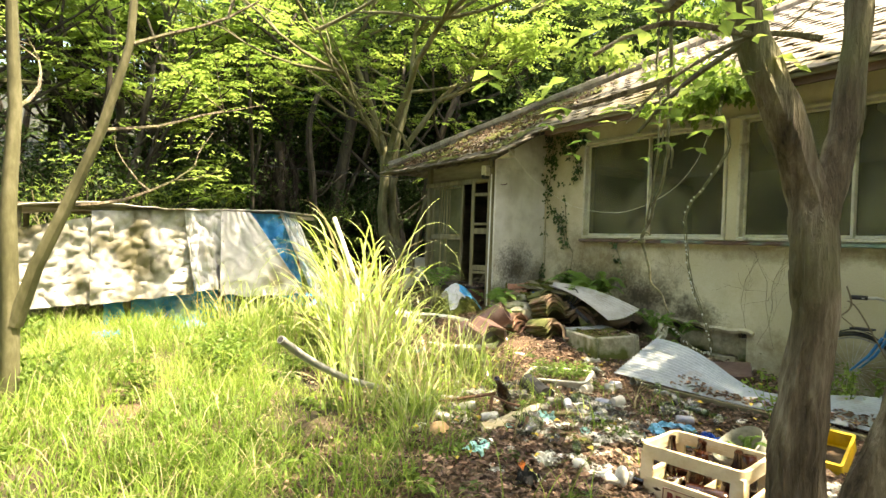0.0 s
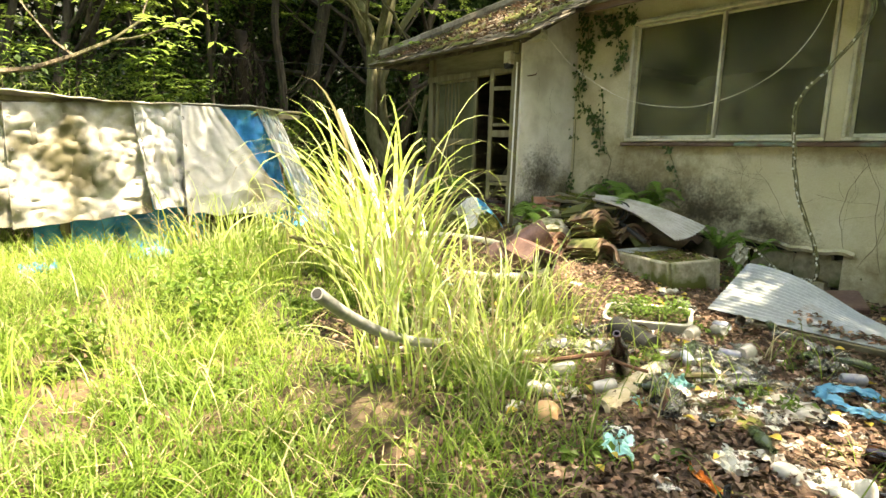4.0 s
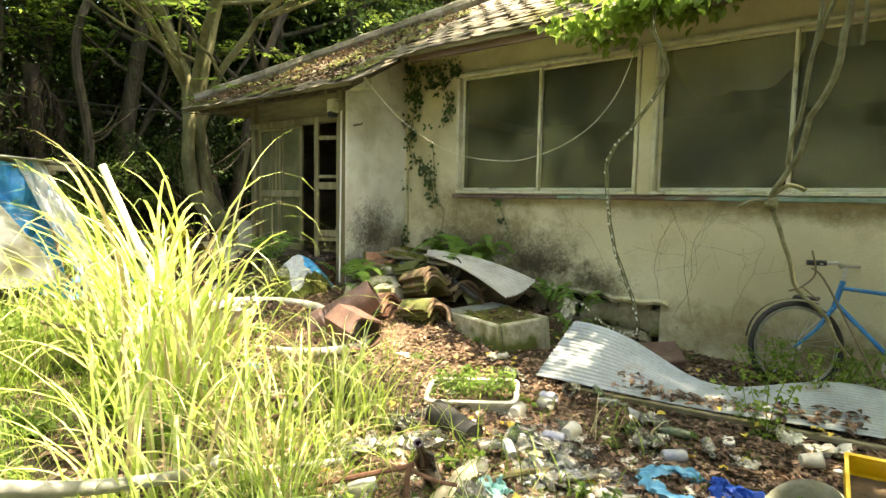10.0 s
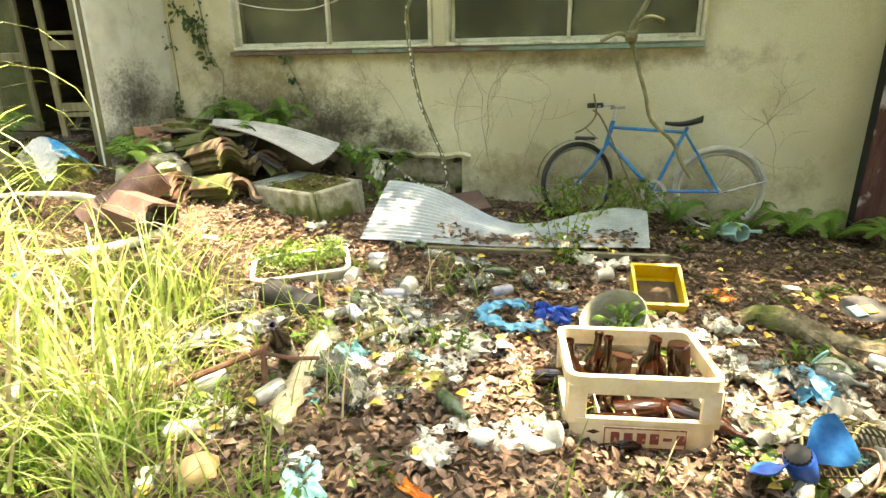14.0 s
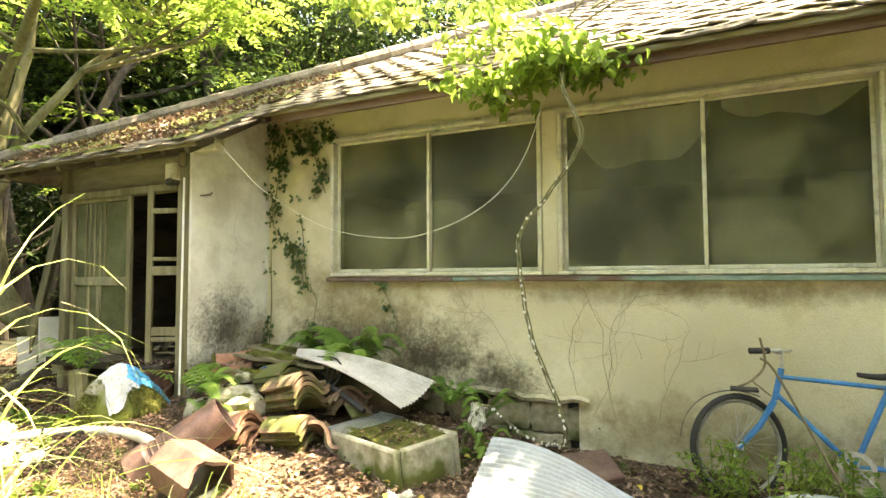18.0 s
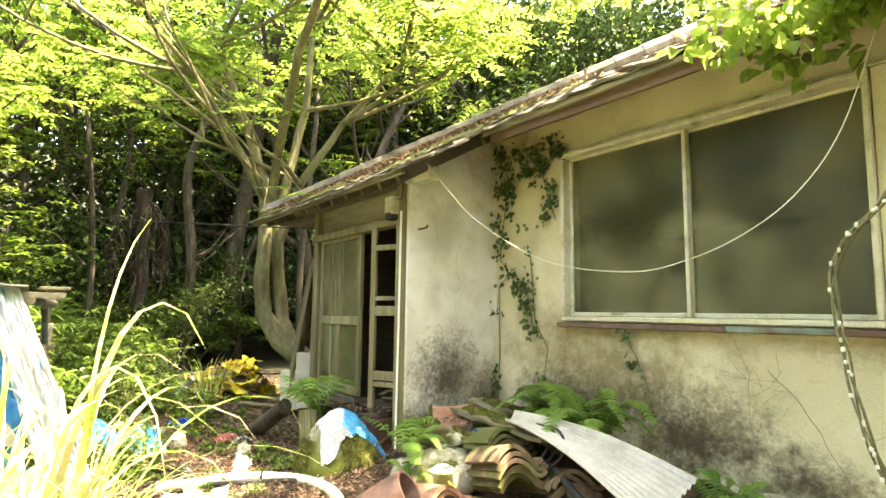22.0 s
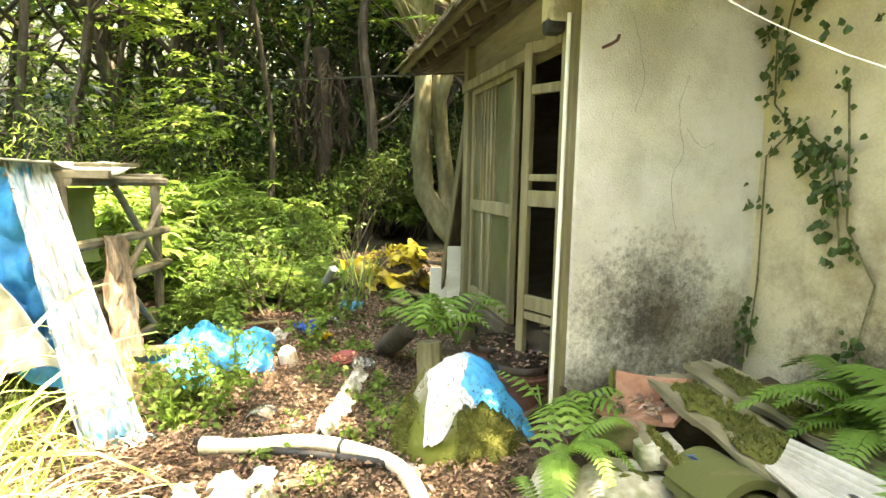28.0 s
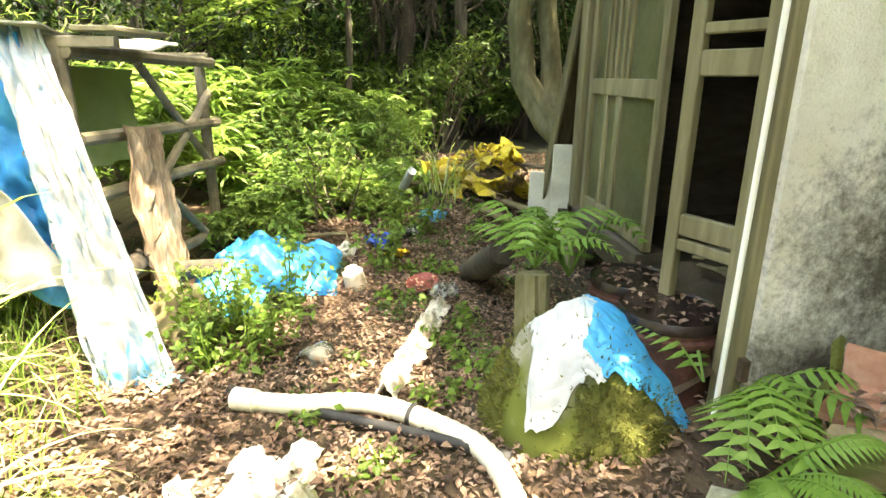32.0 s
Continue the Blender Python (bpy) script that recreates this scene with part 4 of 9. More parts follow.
def rosette_shrub(seed, h, n, size, aspect, leaf, label, whorl=8, depth=2, lift=.35):
    """A shrub whose twigs end in whorls of long leaves."""
    r = random.Random(seed)
    e = thing("shrub", (0, 0, 0), label, "shrub", "undergrowth")
    st, tips = MB(), []
    for _ in range(n):
        a = r.uniform(0, 6.3)
        limb(st, (r.uniform(-.1, .1), r.uniform(-.1, .1), -.05), (math.cos(a) * .7, math.sin(a) * .7, 1), h * r.uniform(.45, .7), .006 + h * .006, r, depth, tips, n=4)
    tagged(part("branchwork", st, M["bark"], e), kind="stuff")
    cm = MB()
    for p, d in tips:
        a0 = r.uniform(0, 6.3)
        o = p + Vector((r.gauss(0, .05), r.gauss(0, .05), r.gauss(0, .04)))
        for k in range(whorl):
            l = r.uniform(*size)
            put_leaf(cm, o, rot(lift * r.uniform(-1.2, 1.2), r.uniform(-.3, .3), a0 + k * 6.283 / whorl + r.uniform(-.3, .3)), l, l * aspect, False)
    tagged(part("foliage", cm, M[leaf], e, smooth=False), kind="stuff")
    return e


bushes += [rosette_shrub(25, .95, 7, (.11, .19), .17, "leaf_fresh", "light green shrub with whorls of long narrow leaves"),
           rosette_shrub(26, .62, 7, (.07, .13), .36, "leaf_fresh", "leafy green shrub at the edge of the woods"),
           rosette_shrub(27, .30, 9, (.035, .065), .42, "leaf_fresh", "low light green bush spreading in the clearing", 7),
           rosette_shrub(28, .9, 7, (.08, .15), .34, "leaf_mid", "green broad-leaved shrub under the trees")]
PLANTING = {0: ((-9.4, 2.6), (-8.9, 3.1), (-10.2, 3.4)), 3: ((-8.3, .7), (-7.0, -.6)), 1: ((-7.3, 2.3), (-6.9, 1.6), (-5.7, 2.2), (-7.7, 2.55)),
            4: ((-6.6, 1.35), (-6.9, 1.0), (-7.4, 1.55), (-7.9, .9), (-6.1, .9), (-8.6, 1.4), (-7.0, .3), (-9.4, .6)),
            5: ((-8.0, 2.27), (-7.3, 1.95), (-8.5, 2.5), (-7.7, 1.7), (-9.0, 2.2), (-8.3, 1.9), (-9.6, 3.0), (-8.8, 1.2)),
            6: ((-6.2, 1.95), (-6.4, 2.5), (-6.0, 2.4), (-5.7, 1.8), (-6.6, 2.2), (-6.7, 2.75), (-5.9, 2.05), (-6.3, 1.55), (-7.0, 2.4), (-5.4, 1.7)),
            7: ((-9.6, 1.4), (-10.4, 2.2), (-8.9, .2), (-10.6, .6), (-9.9, 4.1), (-11.2, 1.6), (-11.6, 3.2), (-8.2, -.4), (-10.2, -.6), (-7.6, -1.4)),
            2: ((-9.5, 5.2), (-10.6, 3.8), (-11.5, 2.4), (-10.2, 6.6), (-12.4, 4.6), (-8.6, 6.4), (-12.6, -1.6), (-9.8, -2.4), (-8.4, -3.6), (-7.3, 7.6), (-12.8, 7.2), (-6.9, -5.0), (-10.9, -4.4), (-13.6, 2.8), (-8.2, -1.6), (-6.4, -2.6), (-12.0, 3.6), (-8.0, -2.8), (4.5, 3.2), (5.2, 1.0), (4.9, -1.6))}
for k in PLANTING:
    for x, y in PLANTING[k]:
        plant(bushes, bushes, k, x, y, rnd.uniform(0, 360))

# Near-black stands in for the woods' shade on trunk and fronds.
M["palm_shade"] = mat("dead_palm_frond", [(.012, .009, .007), (.026, .02, .014), (.05, .04, .028)], .9, scale=6, bump=.2)
# palm with a skirt of dead fronds, its shade put into the colour
pm = thing("palm", (-9.5, 2.72, ground_z(-9.5, 2.72)), "palm with a skirt of dead hanging fronds, coloured dark for shade", "palm")
part("trunk", MB().tube(smooth_path([(0, 0, -.2), (.02, .01, .7), (.0, .04, 1.4), (-.03, .02, 2.1), (0, 0, 2.7)], 6), [.10 + .015 * (i % 2) for i in range(25)], 12, True, 1.0, .2), M["palm_shade"], pm)
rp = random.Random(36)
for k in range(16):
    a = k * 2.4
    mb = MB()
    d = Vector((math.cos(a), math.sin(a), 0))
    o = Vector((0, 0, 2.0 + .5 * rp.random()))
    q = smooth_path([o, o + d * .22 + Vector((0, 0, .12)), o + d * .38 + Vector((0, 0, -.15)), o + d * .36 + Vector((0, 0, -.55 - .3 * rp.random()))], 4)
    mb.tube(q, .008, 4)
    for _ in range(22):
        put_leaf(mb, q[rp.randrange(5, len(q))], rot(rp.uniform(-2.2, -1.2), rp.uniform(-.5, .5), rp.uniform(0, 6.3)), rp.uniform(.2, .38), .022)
    part("frond", mb, M["palm_shade"], pm, smooth=False)


# the tree by the porch end: bent foot, several pale stems
r = random.Random(31)
e = thing("tree", (-5.9, 3.97, .30), "pale multi-stemmed tree with a bent foot beside the porch", "tree")
tips = []
stems = [[(-5.55, 4.2, .2), (-5.68, 4.12, .45), (-5.92, 3.93, .66), (-6.18, 3.70, .92), (-6.29, 3.55, 1.2), (-6.30, 3.50, 1.6), (-6.30, 3.53, 2.1), (-6.35, 3.5, 2.7), (-6.5, 3.3, 3.4), (-6.7, 3.0, 4.3), (-6.9, 2.8, 5.2)],
         [(-5.75, 4.08, .50), (-5.95, 3.95, .68), (-6.16, 3.82, .90), (-6.28, 3.76, 1.15), (-6.30, 3.70, 1.6), (-6.30, 3.66, 2.1), (-6.3, 3.75, 2.8), (-6.2, 3.9, 3.6), (-6.1, 3.9, 4.5), (-6.0, 4.0, 5.4)],
         [(-6.30, 3.67, 2.0), (-6.15, 3.85, 2.7), (-5.8, 4.2, 3.4), (-5.2, 4.6, 4.0), (-4.4, 4.9, 4.6)],
         [(-6.33, 3.5, 2.5), (-6.2, 3.1, 3.1), (-5.9, 2.6, 3.6), (-5.6, 2.0, 4.0)],
         [(-6.32, 3.55, 2.3), (-5.7, 3.45, 3.1), (-4.9, 3.3, 3.7), (-4.1, 3.2, 4.0), (-3.3, 3.15, 4.15), (-2.6, 3.2, 4.2), (-1.9, 3.35, 4.2)]]
stems = [[Vector(p) - Vector((-5.9, 3.97, .30)) for p in pts] for pts in stems]
for k, pts in enumerate(stems):
    rs = [(.135, .105, .06, .05, .055)[k] * (1 - .75 * i / (len(pts) - 1)) for i in range(len(pts))]
    fine = []
    for i in range(len(pts) - 1):
        for j in range(3):
            fine.append((Vector(pts[i]).lerp(Vector(pts[i + 1]), j / 3), rs[i] + (rs[i + 1] - rs[i]) * j / 3))
    part("trunk", MB().tube([p + Vector((wob(p, 3), wob(p, 3, 5), 0)) * .02 for p, _ in fine], [q for _, q in fine], 18, True, 1.0, .10), M["bark_moss"], e)
    lm = MB()
    for i in range(18 if k == 4 else 7):
        q = Vector(pts[-1 - i % 4])
        a = r.uniform(-2.6, 1.0) if i else r.uniform(0, 6)
        limb(lm, q, (math.cos(a), math.sin(a), r.uniform(-.1, .5)), r.uniform(1.1, 1.9), .03, r, 1, tips, .3)
    tagged(part("branchwork", lm, M["bark_moss"], e), kind="stuff")
cm = MB()
sprays(cm, [(p, d) for p, d in tips if not (-.4 < p.x < 1.4 and p.y < -.85) and not (p.x > 3.1 and p.y < -1.1)], r, 6, .50, (.07, .12), .5)
tagged(part("crown", cm, M["leaf_bright"], e, smooth=False), kind="stuff")

# the forked tree that stands by the crate, its boughs reaching over the yard
r = random.Random(41)
e = thing("tree", (1.40, .95, -.05), "grey forked tree at the yard's edge with leafy boughs", "tree")
tips = []
stems = [[(0, 0, -.3), (.0, .0, .2), (-.02, .0, .6), (.01, .01, 1.0), (.0, .0, 1.3), (-.08, -.12, 1.65), (-.14, -.22, 1.98), (-.28, .0, 2.7), (-.3, .6, 3.6), (-.1, 1.2, 4.6)],
         [(.04, .02, -.3), (.05, .03, .15), (.11, .16, .55), (.19, .30, 1.0), (.35, .40, 1.6), (.62, .3, 2.4), (.85, .5, 3.3), (1.0, .8, 4.2)],
         [(.0, .0, 1.2), (.05, .07, 1.5), (.06, .10, 1.9), (.10, .2, 2.6), (.2, .2, 3.4), (.1, 0, 4.3)]]
for k, pts in enumerate(stems):
    rs = [(.078, .066, .048)[k] * (1 - .7 * i / (len(pts) - 1)) for i in range(len(pts))]
    fine = []
    for i in range(len(pts) - 1):
        for j in range(8):
            fine.append((Vector(pts[i]).lerp(Vector(pts[i + 1]), j / 8), rs[i] + (rs[i + 1] - rs[i]) * j / 8))
    part("trunk", MB().tube([p + Vector((wob(p, 4), wob(p, 4, 5), 0)) * .02 for p, _ in fine], [q * (1 + .12 * wob(p, 6, 2)) for p, q in fine], 26, True, 1.0, .16), M["bark"], e)
lm = MB()
for q, d, l in (((-.14, -.22, 1.98), (-1, .9, .1), 1.3), ((-.28, 0, 2.7), (-.8, .8, .5), 1.7), ((-.3, .9, 3.7), (-.3, 1, .3), 1.6), ((-.35, .55, 2.9), (-.2, 1, .15), 1.6), ((.62, .3, 2.4), (.5, .8, .3), 1.5), ((.85, .5, 3.3), (.3, 1, .2), 1.6), ((.1, .25, 2.6), (-.9, .3, .3), 1.5), ((.2, .2, 3.4), (-.7, -.5, .3), 1.6), ((1.0, .8, 4.2), (.8, .2, .3), 1.6), ((-.1, 1.2, 4.6), (-.5, .6, .3), 1.7), ((.1, 0, 4.3), (.2, -1, .3), 1.7), ((-.1, 1.2, 4.6), (.4, 1, .1), 1.8), ((-.2, 1.0, 4.2), (-.2, 1.3, 0), 1.9)):
    limb(lm, q, d, l, .032, r, 1, tips, .3)
tagged(part("branchwork", lm, M["bark"], e), kind="stuff")
cm = MB()
sprays(cm, [(p, d) for p, d in tips if p.z > 2.35 or p.y > 1.0], r, 5, .42, (.06, .10), .55)
tagged(part("crown", cm, M["leaf_bright"], e, smooth=False), kind="stuff")

lb, lt = MB(), []
for pts in ([(0, 0, 1.75), (-.08, -.18, 1.74), (-.20, -.36, 1.62), (-.28, -.44, 1.50)], [(-.08, -.18, 1.74), (-.26, -.22, 1.64), (-.40, -.24, 1.52)], [(-.08, -.18, 1.74), (-.14, -.48, 1.72), (-.20, -.66, 1.62)], [(-.2, -.36, 1.62), (-.34, -.5, 1.56), (-.46, -.62, 1.52)]):
    q = smooth_path(pts, 4)
    lb.tube(q, [.010 - .0006 * i for i in range(len(q))], 5)
    lt += [(p, Vector((0, 0, 1))) for p in q[4::3]]
part("low_bough", lb, M["bark"], e)
cm = MB()
sprays(cm, lt, r, 2, .13, (.045, .075), .55, .5)
tagged(part("low_leaves", cm, M["leaf_bright"], e, smooth=False), kind="stuff")

# mossy tree behind the shelter whose limb reaches across
r = random.Random(61)
e = thing("tree", (-10.6, -2.6, .5), "mossy tree behind the shelter with a long level limb", "tree")
e.matrix_world = e.matrix_world @ Matrix.Scale(1.3, 4)
tips = []
part("trunk", MB().tube(smooth_path([(0, 0, -.3), (.05, 0, .8), (.0, .05, 1.8), (-.05, .1, 2.5), (-.1, .0, 3.6), (-.2, -.2, 5.0)], 4), [.13 - .004 * i for i in range(21)], 10), M["bark_moss"], e)
part("limb", MB().tube(smooth_path([(-.05, .1, 2.4), (-.25, 1.0, 2.55), (-.5, 2.3, 2.5), (-.8, 3.6, 2.75), (-1.1, 4.8, 3.1), (-1.2, 5.8, 3.7)], 5), [.04 - .0012 * i for i in range(26)], 8), M["bark_moss"], e)
lm = MB()
for q, d, l in (((-.5, 2.3, 2.5), (.2, .4, .8), 1.6), ((-.8, 3.6, 2.75), (.3, .2, .9), 1.6), ((-1.1, 4.8, 3.1), (.3, -.2, .8), 1.5), ((-.25, 1.0, 2.55), (.4, .1, .7), 1.5), ((-.2, -.2, 5.0), (.3, .9, .2), 2.2), ((-.1, 0, 3.6), (.6, .8, .4), 2.0), ((-1.2, 5.8, 3.7), (.4, .5, .3), 1.6)):
    limb(lm, q, d, l, .025, r, 1, tips, .3)
tagged(part("branchwork", lm, M["bark_moss"], e), kind="stuff")
cm = MB()
sprays(cm, tips, r, 3, .45, (.06, .10), .45)
tagged(part("crown", cm, M["leaf_mid"], e, smooth=False), kind="stuff")

# slim tree at the tarpaulin's end
r = random.Random(51)
e = thing("tree", (-1.95, -1.05, .1), "slim pale tree with feathery leaves before the tarpaulin", "tree")
tips = []
stems = [[(0, 0, -.2), (.02, 0, .5), (.05, -.02, 1.1), (.02, .0, 1.7), (.06, -.03, 2.4), (.1, 0, 3.4)], [(.03, .02, .45), (.10, .12, .8), (.16, .26, 1.15), (.22, .42, 1.6), (.3, .55, 2.1), (.3, .6, 3.0)]]
for k, pts in enumerate(stems):
    part("trunk", MB().tube(pts, [(.055, .045)[k] * (1 - .6 * i / (len(pts) - 1)) for i in range(len(pts))], 9), M["bark_moss"], e)
lm = MB()
for q, d, l in (((.16, .26, 1.15), (-.3, 1, .15), .8), ((.22, .42, 1.6), (-.6, .8, .2), 1.0), ((.06, -.03, 2.4), (-.5, .8, .4), 1.2), ((.3, .55, 2.1), (.1, 1, .5), 1.0), ((.02, 0, 1.7), (-.9, .3, .3), 1.2), ((.1, 0, 3.0), (-.8, .6, .2), 1.4)):
    limb(lm, q, d, l, .014, r, 1, tips, .3, 5)
tagged(part("branchwork", lm, M["bark"], e), kind="stuff")
cm = MB()
sprays(cm, tips, r, 2, .28, (.035, .065), .38)
tagged(part("crown", cm, M["leaf_bright"], e, smooth=False), kind="stuff")

# ---- tarpaulin shelter ----
M["tarp_white"] = mat("silver_white_tarpaulin", [(.36, .365, .345), (.48, .48, .46), (.58, .58, .56)], .5, scale=3, bump=.35, bump_scale=14, second=((.20, .19, .12), 3.0, .52, .72), transl=.15)
M["tarp_grey"] = mat("mouldy_tarpaulin", [(.22, .215, .18), (.36, .355, .31), (.48, .47, .43)], .6, scale=3, bump=.35, bump_scale=14, second=((.12, .11, .06), 2.4, .45, .62), transl=.12)
M["tarp_blue"] = mat("blue_tarpaulin", [(.012, .18, .44), (.02, .26, .56), (.06, .36, .64)], .45, scale=4, bump=.4, bump_scale=16, second=((.40, .52, .58), 2.5, .60, .74), transl=.2)
M["tarp_faded"] = mat("faded_blue_tarpaulin", [(.03, .24, .48), (.26, .36, .42), (.44, .46, .45), (.50, .51, .48), (.14, .34, .50)], .45, scale=2.2, bump=.35, bump_scale=18, stretch=(2.2, 2.2, .22), transl=.2)
M["galv_ring"] = mat("dull_metal_ring", [(.14, .14, .13), (.22, .22, .21)], .5, metal=.6, scale=20, bump=.1)
M["plywood"] = mat("rotten_plywood", [(.11, .075, .045), (.24, .17, .11), (.42, .33, .23)], .9, scale=5, bump=.7, bump_scale=40, stretch=(1.5, 1.5, .25), depth=.02)
M["green_film"] = mat("pale_green_film", [(.36, .46, .20), (.48, .58, .30)], .35, scale=3, bump=.2, bump_scale=9, transl=.6)
TX = -4.28


def cloth_fn(p00, p10, p01, p11, fold, seed, sway=.03, edge=.02):
    """A hanging sheet between four corners, with folds that run down it and a ragged lower edge."""
    A, B, C, D = map(Vector, (p00, p10, p01, p11))
    nrm = (B - A).cross(C - A).normalized()

    def fn(u, v):
        p = A.lerp(B, u).lerp(C.lerp(D, u), v)
        f = 1.5 * fold * (wob((u * 4, v * 1.4, seed), 1.0, seed) + .5 * wob((u * 9 + v * 3, v * 5, seed), 1, seed + 3)) * (.35 + v)
        cr = wob((u * 5 + v * 2, v * 4 - u, seed), 1, 9)
        f += .020 * max(0, 1 - 4 * abs(cr)) + .015 * max(0, 1 - 5 * abs(wob((u * 5 - v * 4, v * 9, seed), 1, 13)))
        f += .005 * wob((u * 26, v * 19, seed), 1, 2) + .012 * abs(wob((u * 8 + v * 5, v * 7 - u * 3, seed), 1, 7))
        return p + nrm * (f + sway * math.sin(v * math.pi)) + Vector((0, 0, -1)) * edge * wob((u * 6, 0, seed), 1) * v
    return fn


def cloth(p00, p10, p01, p11, nu, nv, fold, seed, sway=.03, thick=.004, edge=.02):
    return MB().grid(cloth_fn(p00, p10, p01, p11, fold, seed, sway, edge), nu, nv, thick)


def hemmed(fn, nu, nv, material, label):
    """A tarpaulin with sewn hems down its sides and along its foot, and metal eyelets."""
    e = solo("tarpaulin", MB().grid(fn, nu, nv, .004), M[material], label, "tarpaulin", "tarpaulins on the shelter")
    for u in (0.0, 1.0):
        part("hem", MB().tube([Vector(fn(u, i / 40)) for i in range(41)], .006, 6), M[material], e)
    part("hem", MB().tube([Vector(fn(i / 40, 1.0)) for i in range(41)], .006, 6), M[material], e)
    for v in (.12, .37, .62, .87):
        p, q = Vector(fn(.035, v)), Vector(fn(.035, v + .02))
        part("eyelet", MB().tube([p + Vector((.006, .010 * math.cos(a), .010 * math.sin(a))) for a in np.linspace(0, 6.283, 13)], .003, 5), M["galv_ring"], e, "dull metal eyelet")
    return e


sh = thing("shelter", (TX - .5, .2, .2), "low timber shelter whose frame carries the tarpaulins", "shelter")


def sub(name, mb, material, parent, label=""):
    mb.moved(parent.matrix_world.inverted())
    return part(name, mb, material, parent, label)


for y, y2 in ((-1.2, -1.2), (-.3, -.3), (.6, .6), (1.40, 1.55)):
    sub("post", MB().tube([(TX - .06, y, .05), (TX - .06, y, 1.33)], .035, 8), M["pole_wood"], sh)
    sub("post", MB().tube([(TX - 1.15, y2, .05), (TX - 1.15, y2, 1.30)], .03, 8), M["pole_wood"], sh)
sub("top_rail", MB().beam((TX - .06, -1.3, 1.33), (TX - .06, 1.62, 1.33), .05, .04), M["pole_wood"], sh)
sub("top_rail", MB().beam((TX - 1.15, -1.3, 1.31), (TX - 1.15, 1.6, 1.31), .05, .04), M["pole_wood"], sh)
sub("shelf_board", MB().beam((TX - .6, -1.2, .55), (TX - .6, 1.4, .55), .9, .025), M["wood_x"], sh)
for z in (1.28, .96, .74, .36):
    sub("rail", MB().tube([(TX - .04, 1.44, z + .02), (TX - 1.2, 1.60, z)], .028, 8), M["pole_wood"], sh)
sub("brace", MB().tube([(TX - .45, 1.52, 1.26), (TX - 1.1, 1.58, .72)], .02, 8), M["pole_wood"], sh)
sub("brace", MB().tube([(TX - .3, 1.50, .62), (TX - 1.15, 1.585, 1.12)], .022, 8), M["pole_wood"], sh)
sub("brace", MB().tube([(TX - .55, 1.54, .66), (TX - 1.12, 1.58, .22)], .02, 8), M["pole_wood"], sh)
sub("roof_board", MB().beam((TX - .02, 1.56, 1.375), (TX - .5, 1.56, 1.38), .16, .02), M["wood_x"], sh)
sub("plywood", cloth((TX - .22, 1.53, 1.02), (TX - .50, 1.56, .98), (TX - .22, 1.58, .22), (TX - .52, 1.62, .30), 10, 18, .016, 4, .01, .008, .12), M["plywood"], sh, "torn warped plywood sheet")
sub("film", cloth((TX - .25, 1.15, 1.26), (TX - 1.05, 1.25, 1.24), (TX - .25, 1.15, .80), (TX - 1.05, 1.25, .78), 16, 10, .03, 9, .02, .003), M["green_film"], sh, "pale green plastic film hanging inside")

hemmed(cloth_fn((TX, -1.25, 1.10), (TX, -.45, 1.28), (TX + .10, -1.25, .36), (TX + .10, -.40, .44), .045, 1), 50, 44, "tarp_grey", "mouldy grey-white tarpaulin hanging from the shelter frame")
hemmed(cloth_fn((TX + .01, -.62, 1.30), (TX + .01, .24, 1.36), (TX + .13, -.62, .40), (TX + .13, .30, .50), .05, 2), 56, 46, "tarp_grey", "mould-stained grey tarpaulin hanging from the shelter frame")
hemmed(cloth_fn((TX + .03, .20, 1.37), (TX + .03, .66, 1.365), (TX + .17, .30, .52), (TX + .15, .72, .56), .05, 3), 40, 46, "tarp_white", "creased white tarpaulin hanging from the shelter frame")


def tri(u, v):
    y = .55 + u * (.30 + .62 * v)
    return (TX + .045 + .12 * v + .03 * wob((u * 6, v * 2, 1)) + .012 * max(0, 1 - 4 * abs(wob((u * 4, v * 5, 3)))), y, 1.365 - v * .90 + .03 * wob((u * 5, v, 4)) * v)


hemmed(tri, 44, 44, "tarp_white", "white tarpaulin flap hanging down in a point")
hemmed(cloth_fn((TX + .02, .60, 1.365), (TX + .02, 1.30, 1.36), (TX + .06, .80, .62), (TX + .14, 1.50, .30), .11, 5), 60, 46, "tarp_blue", "blue tarpaulin hanging from the shelter frame")
hemmed(cloth_fn((TX - .02, 1.20, 1.40), (TX - .02, 1.37, 1.38), (TX + .42, 1.60, .20), (TX + .40, 1.85, .16), .035, 6, .0), 24, 70, "tarp_faded", "long strip of faded blue tarpaulin trailing to the ground")
# the sheet laid over the top of the frame
def cover_top(u, v):
    x, y = TX + .05 - u * 1.28, -1.3 + v * 2.72
    return (x, y, 1.375 + .02 * math.sin(v * 9) - .05 * math.sin(u * math.pi) * (1 + .5 * math.sin(v * 7)) + .015 * wob((x * 6, y * 6, 1)) - .10 * max(0, -y - .6))
hemmed(cover_top, 30, 60, "tarp_grey", "mouldy tarpaulin laid over the top of the shelter")
# what is stored under it
hemmed(cloth_fn((TX - .1, -.5, .62), (TX - .1, .75, .58), (TX + .05, -.5, .14), (TX + .05, .75, .16), .12, 8), 20, 8, "tarp_blue", "crumpled blue sheeting under the shelter")

# ---- things by the wall ----
M["galv"] = mat("galvanised_sheet", [(.24, .265, .265), (.33, .36, .36), (.42, .45, .45)], .5, metal=.35, scale=3, bump=.1, bump_scale=60, second=((.30, .25, .18), 4.0, .62, .75))
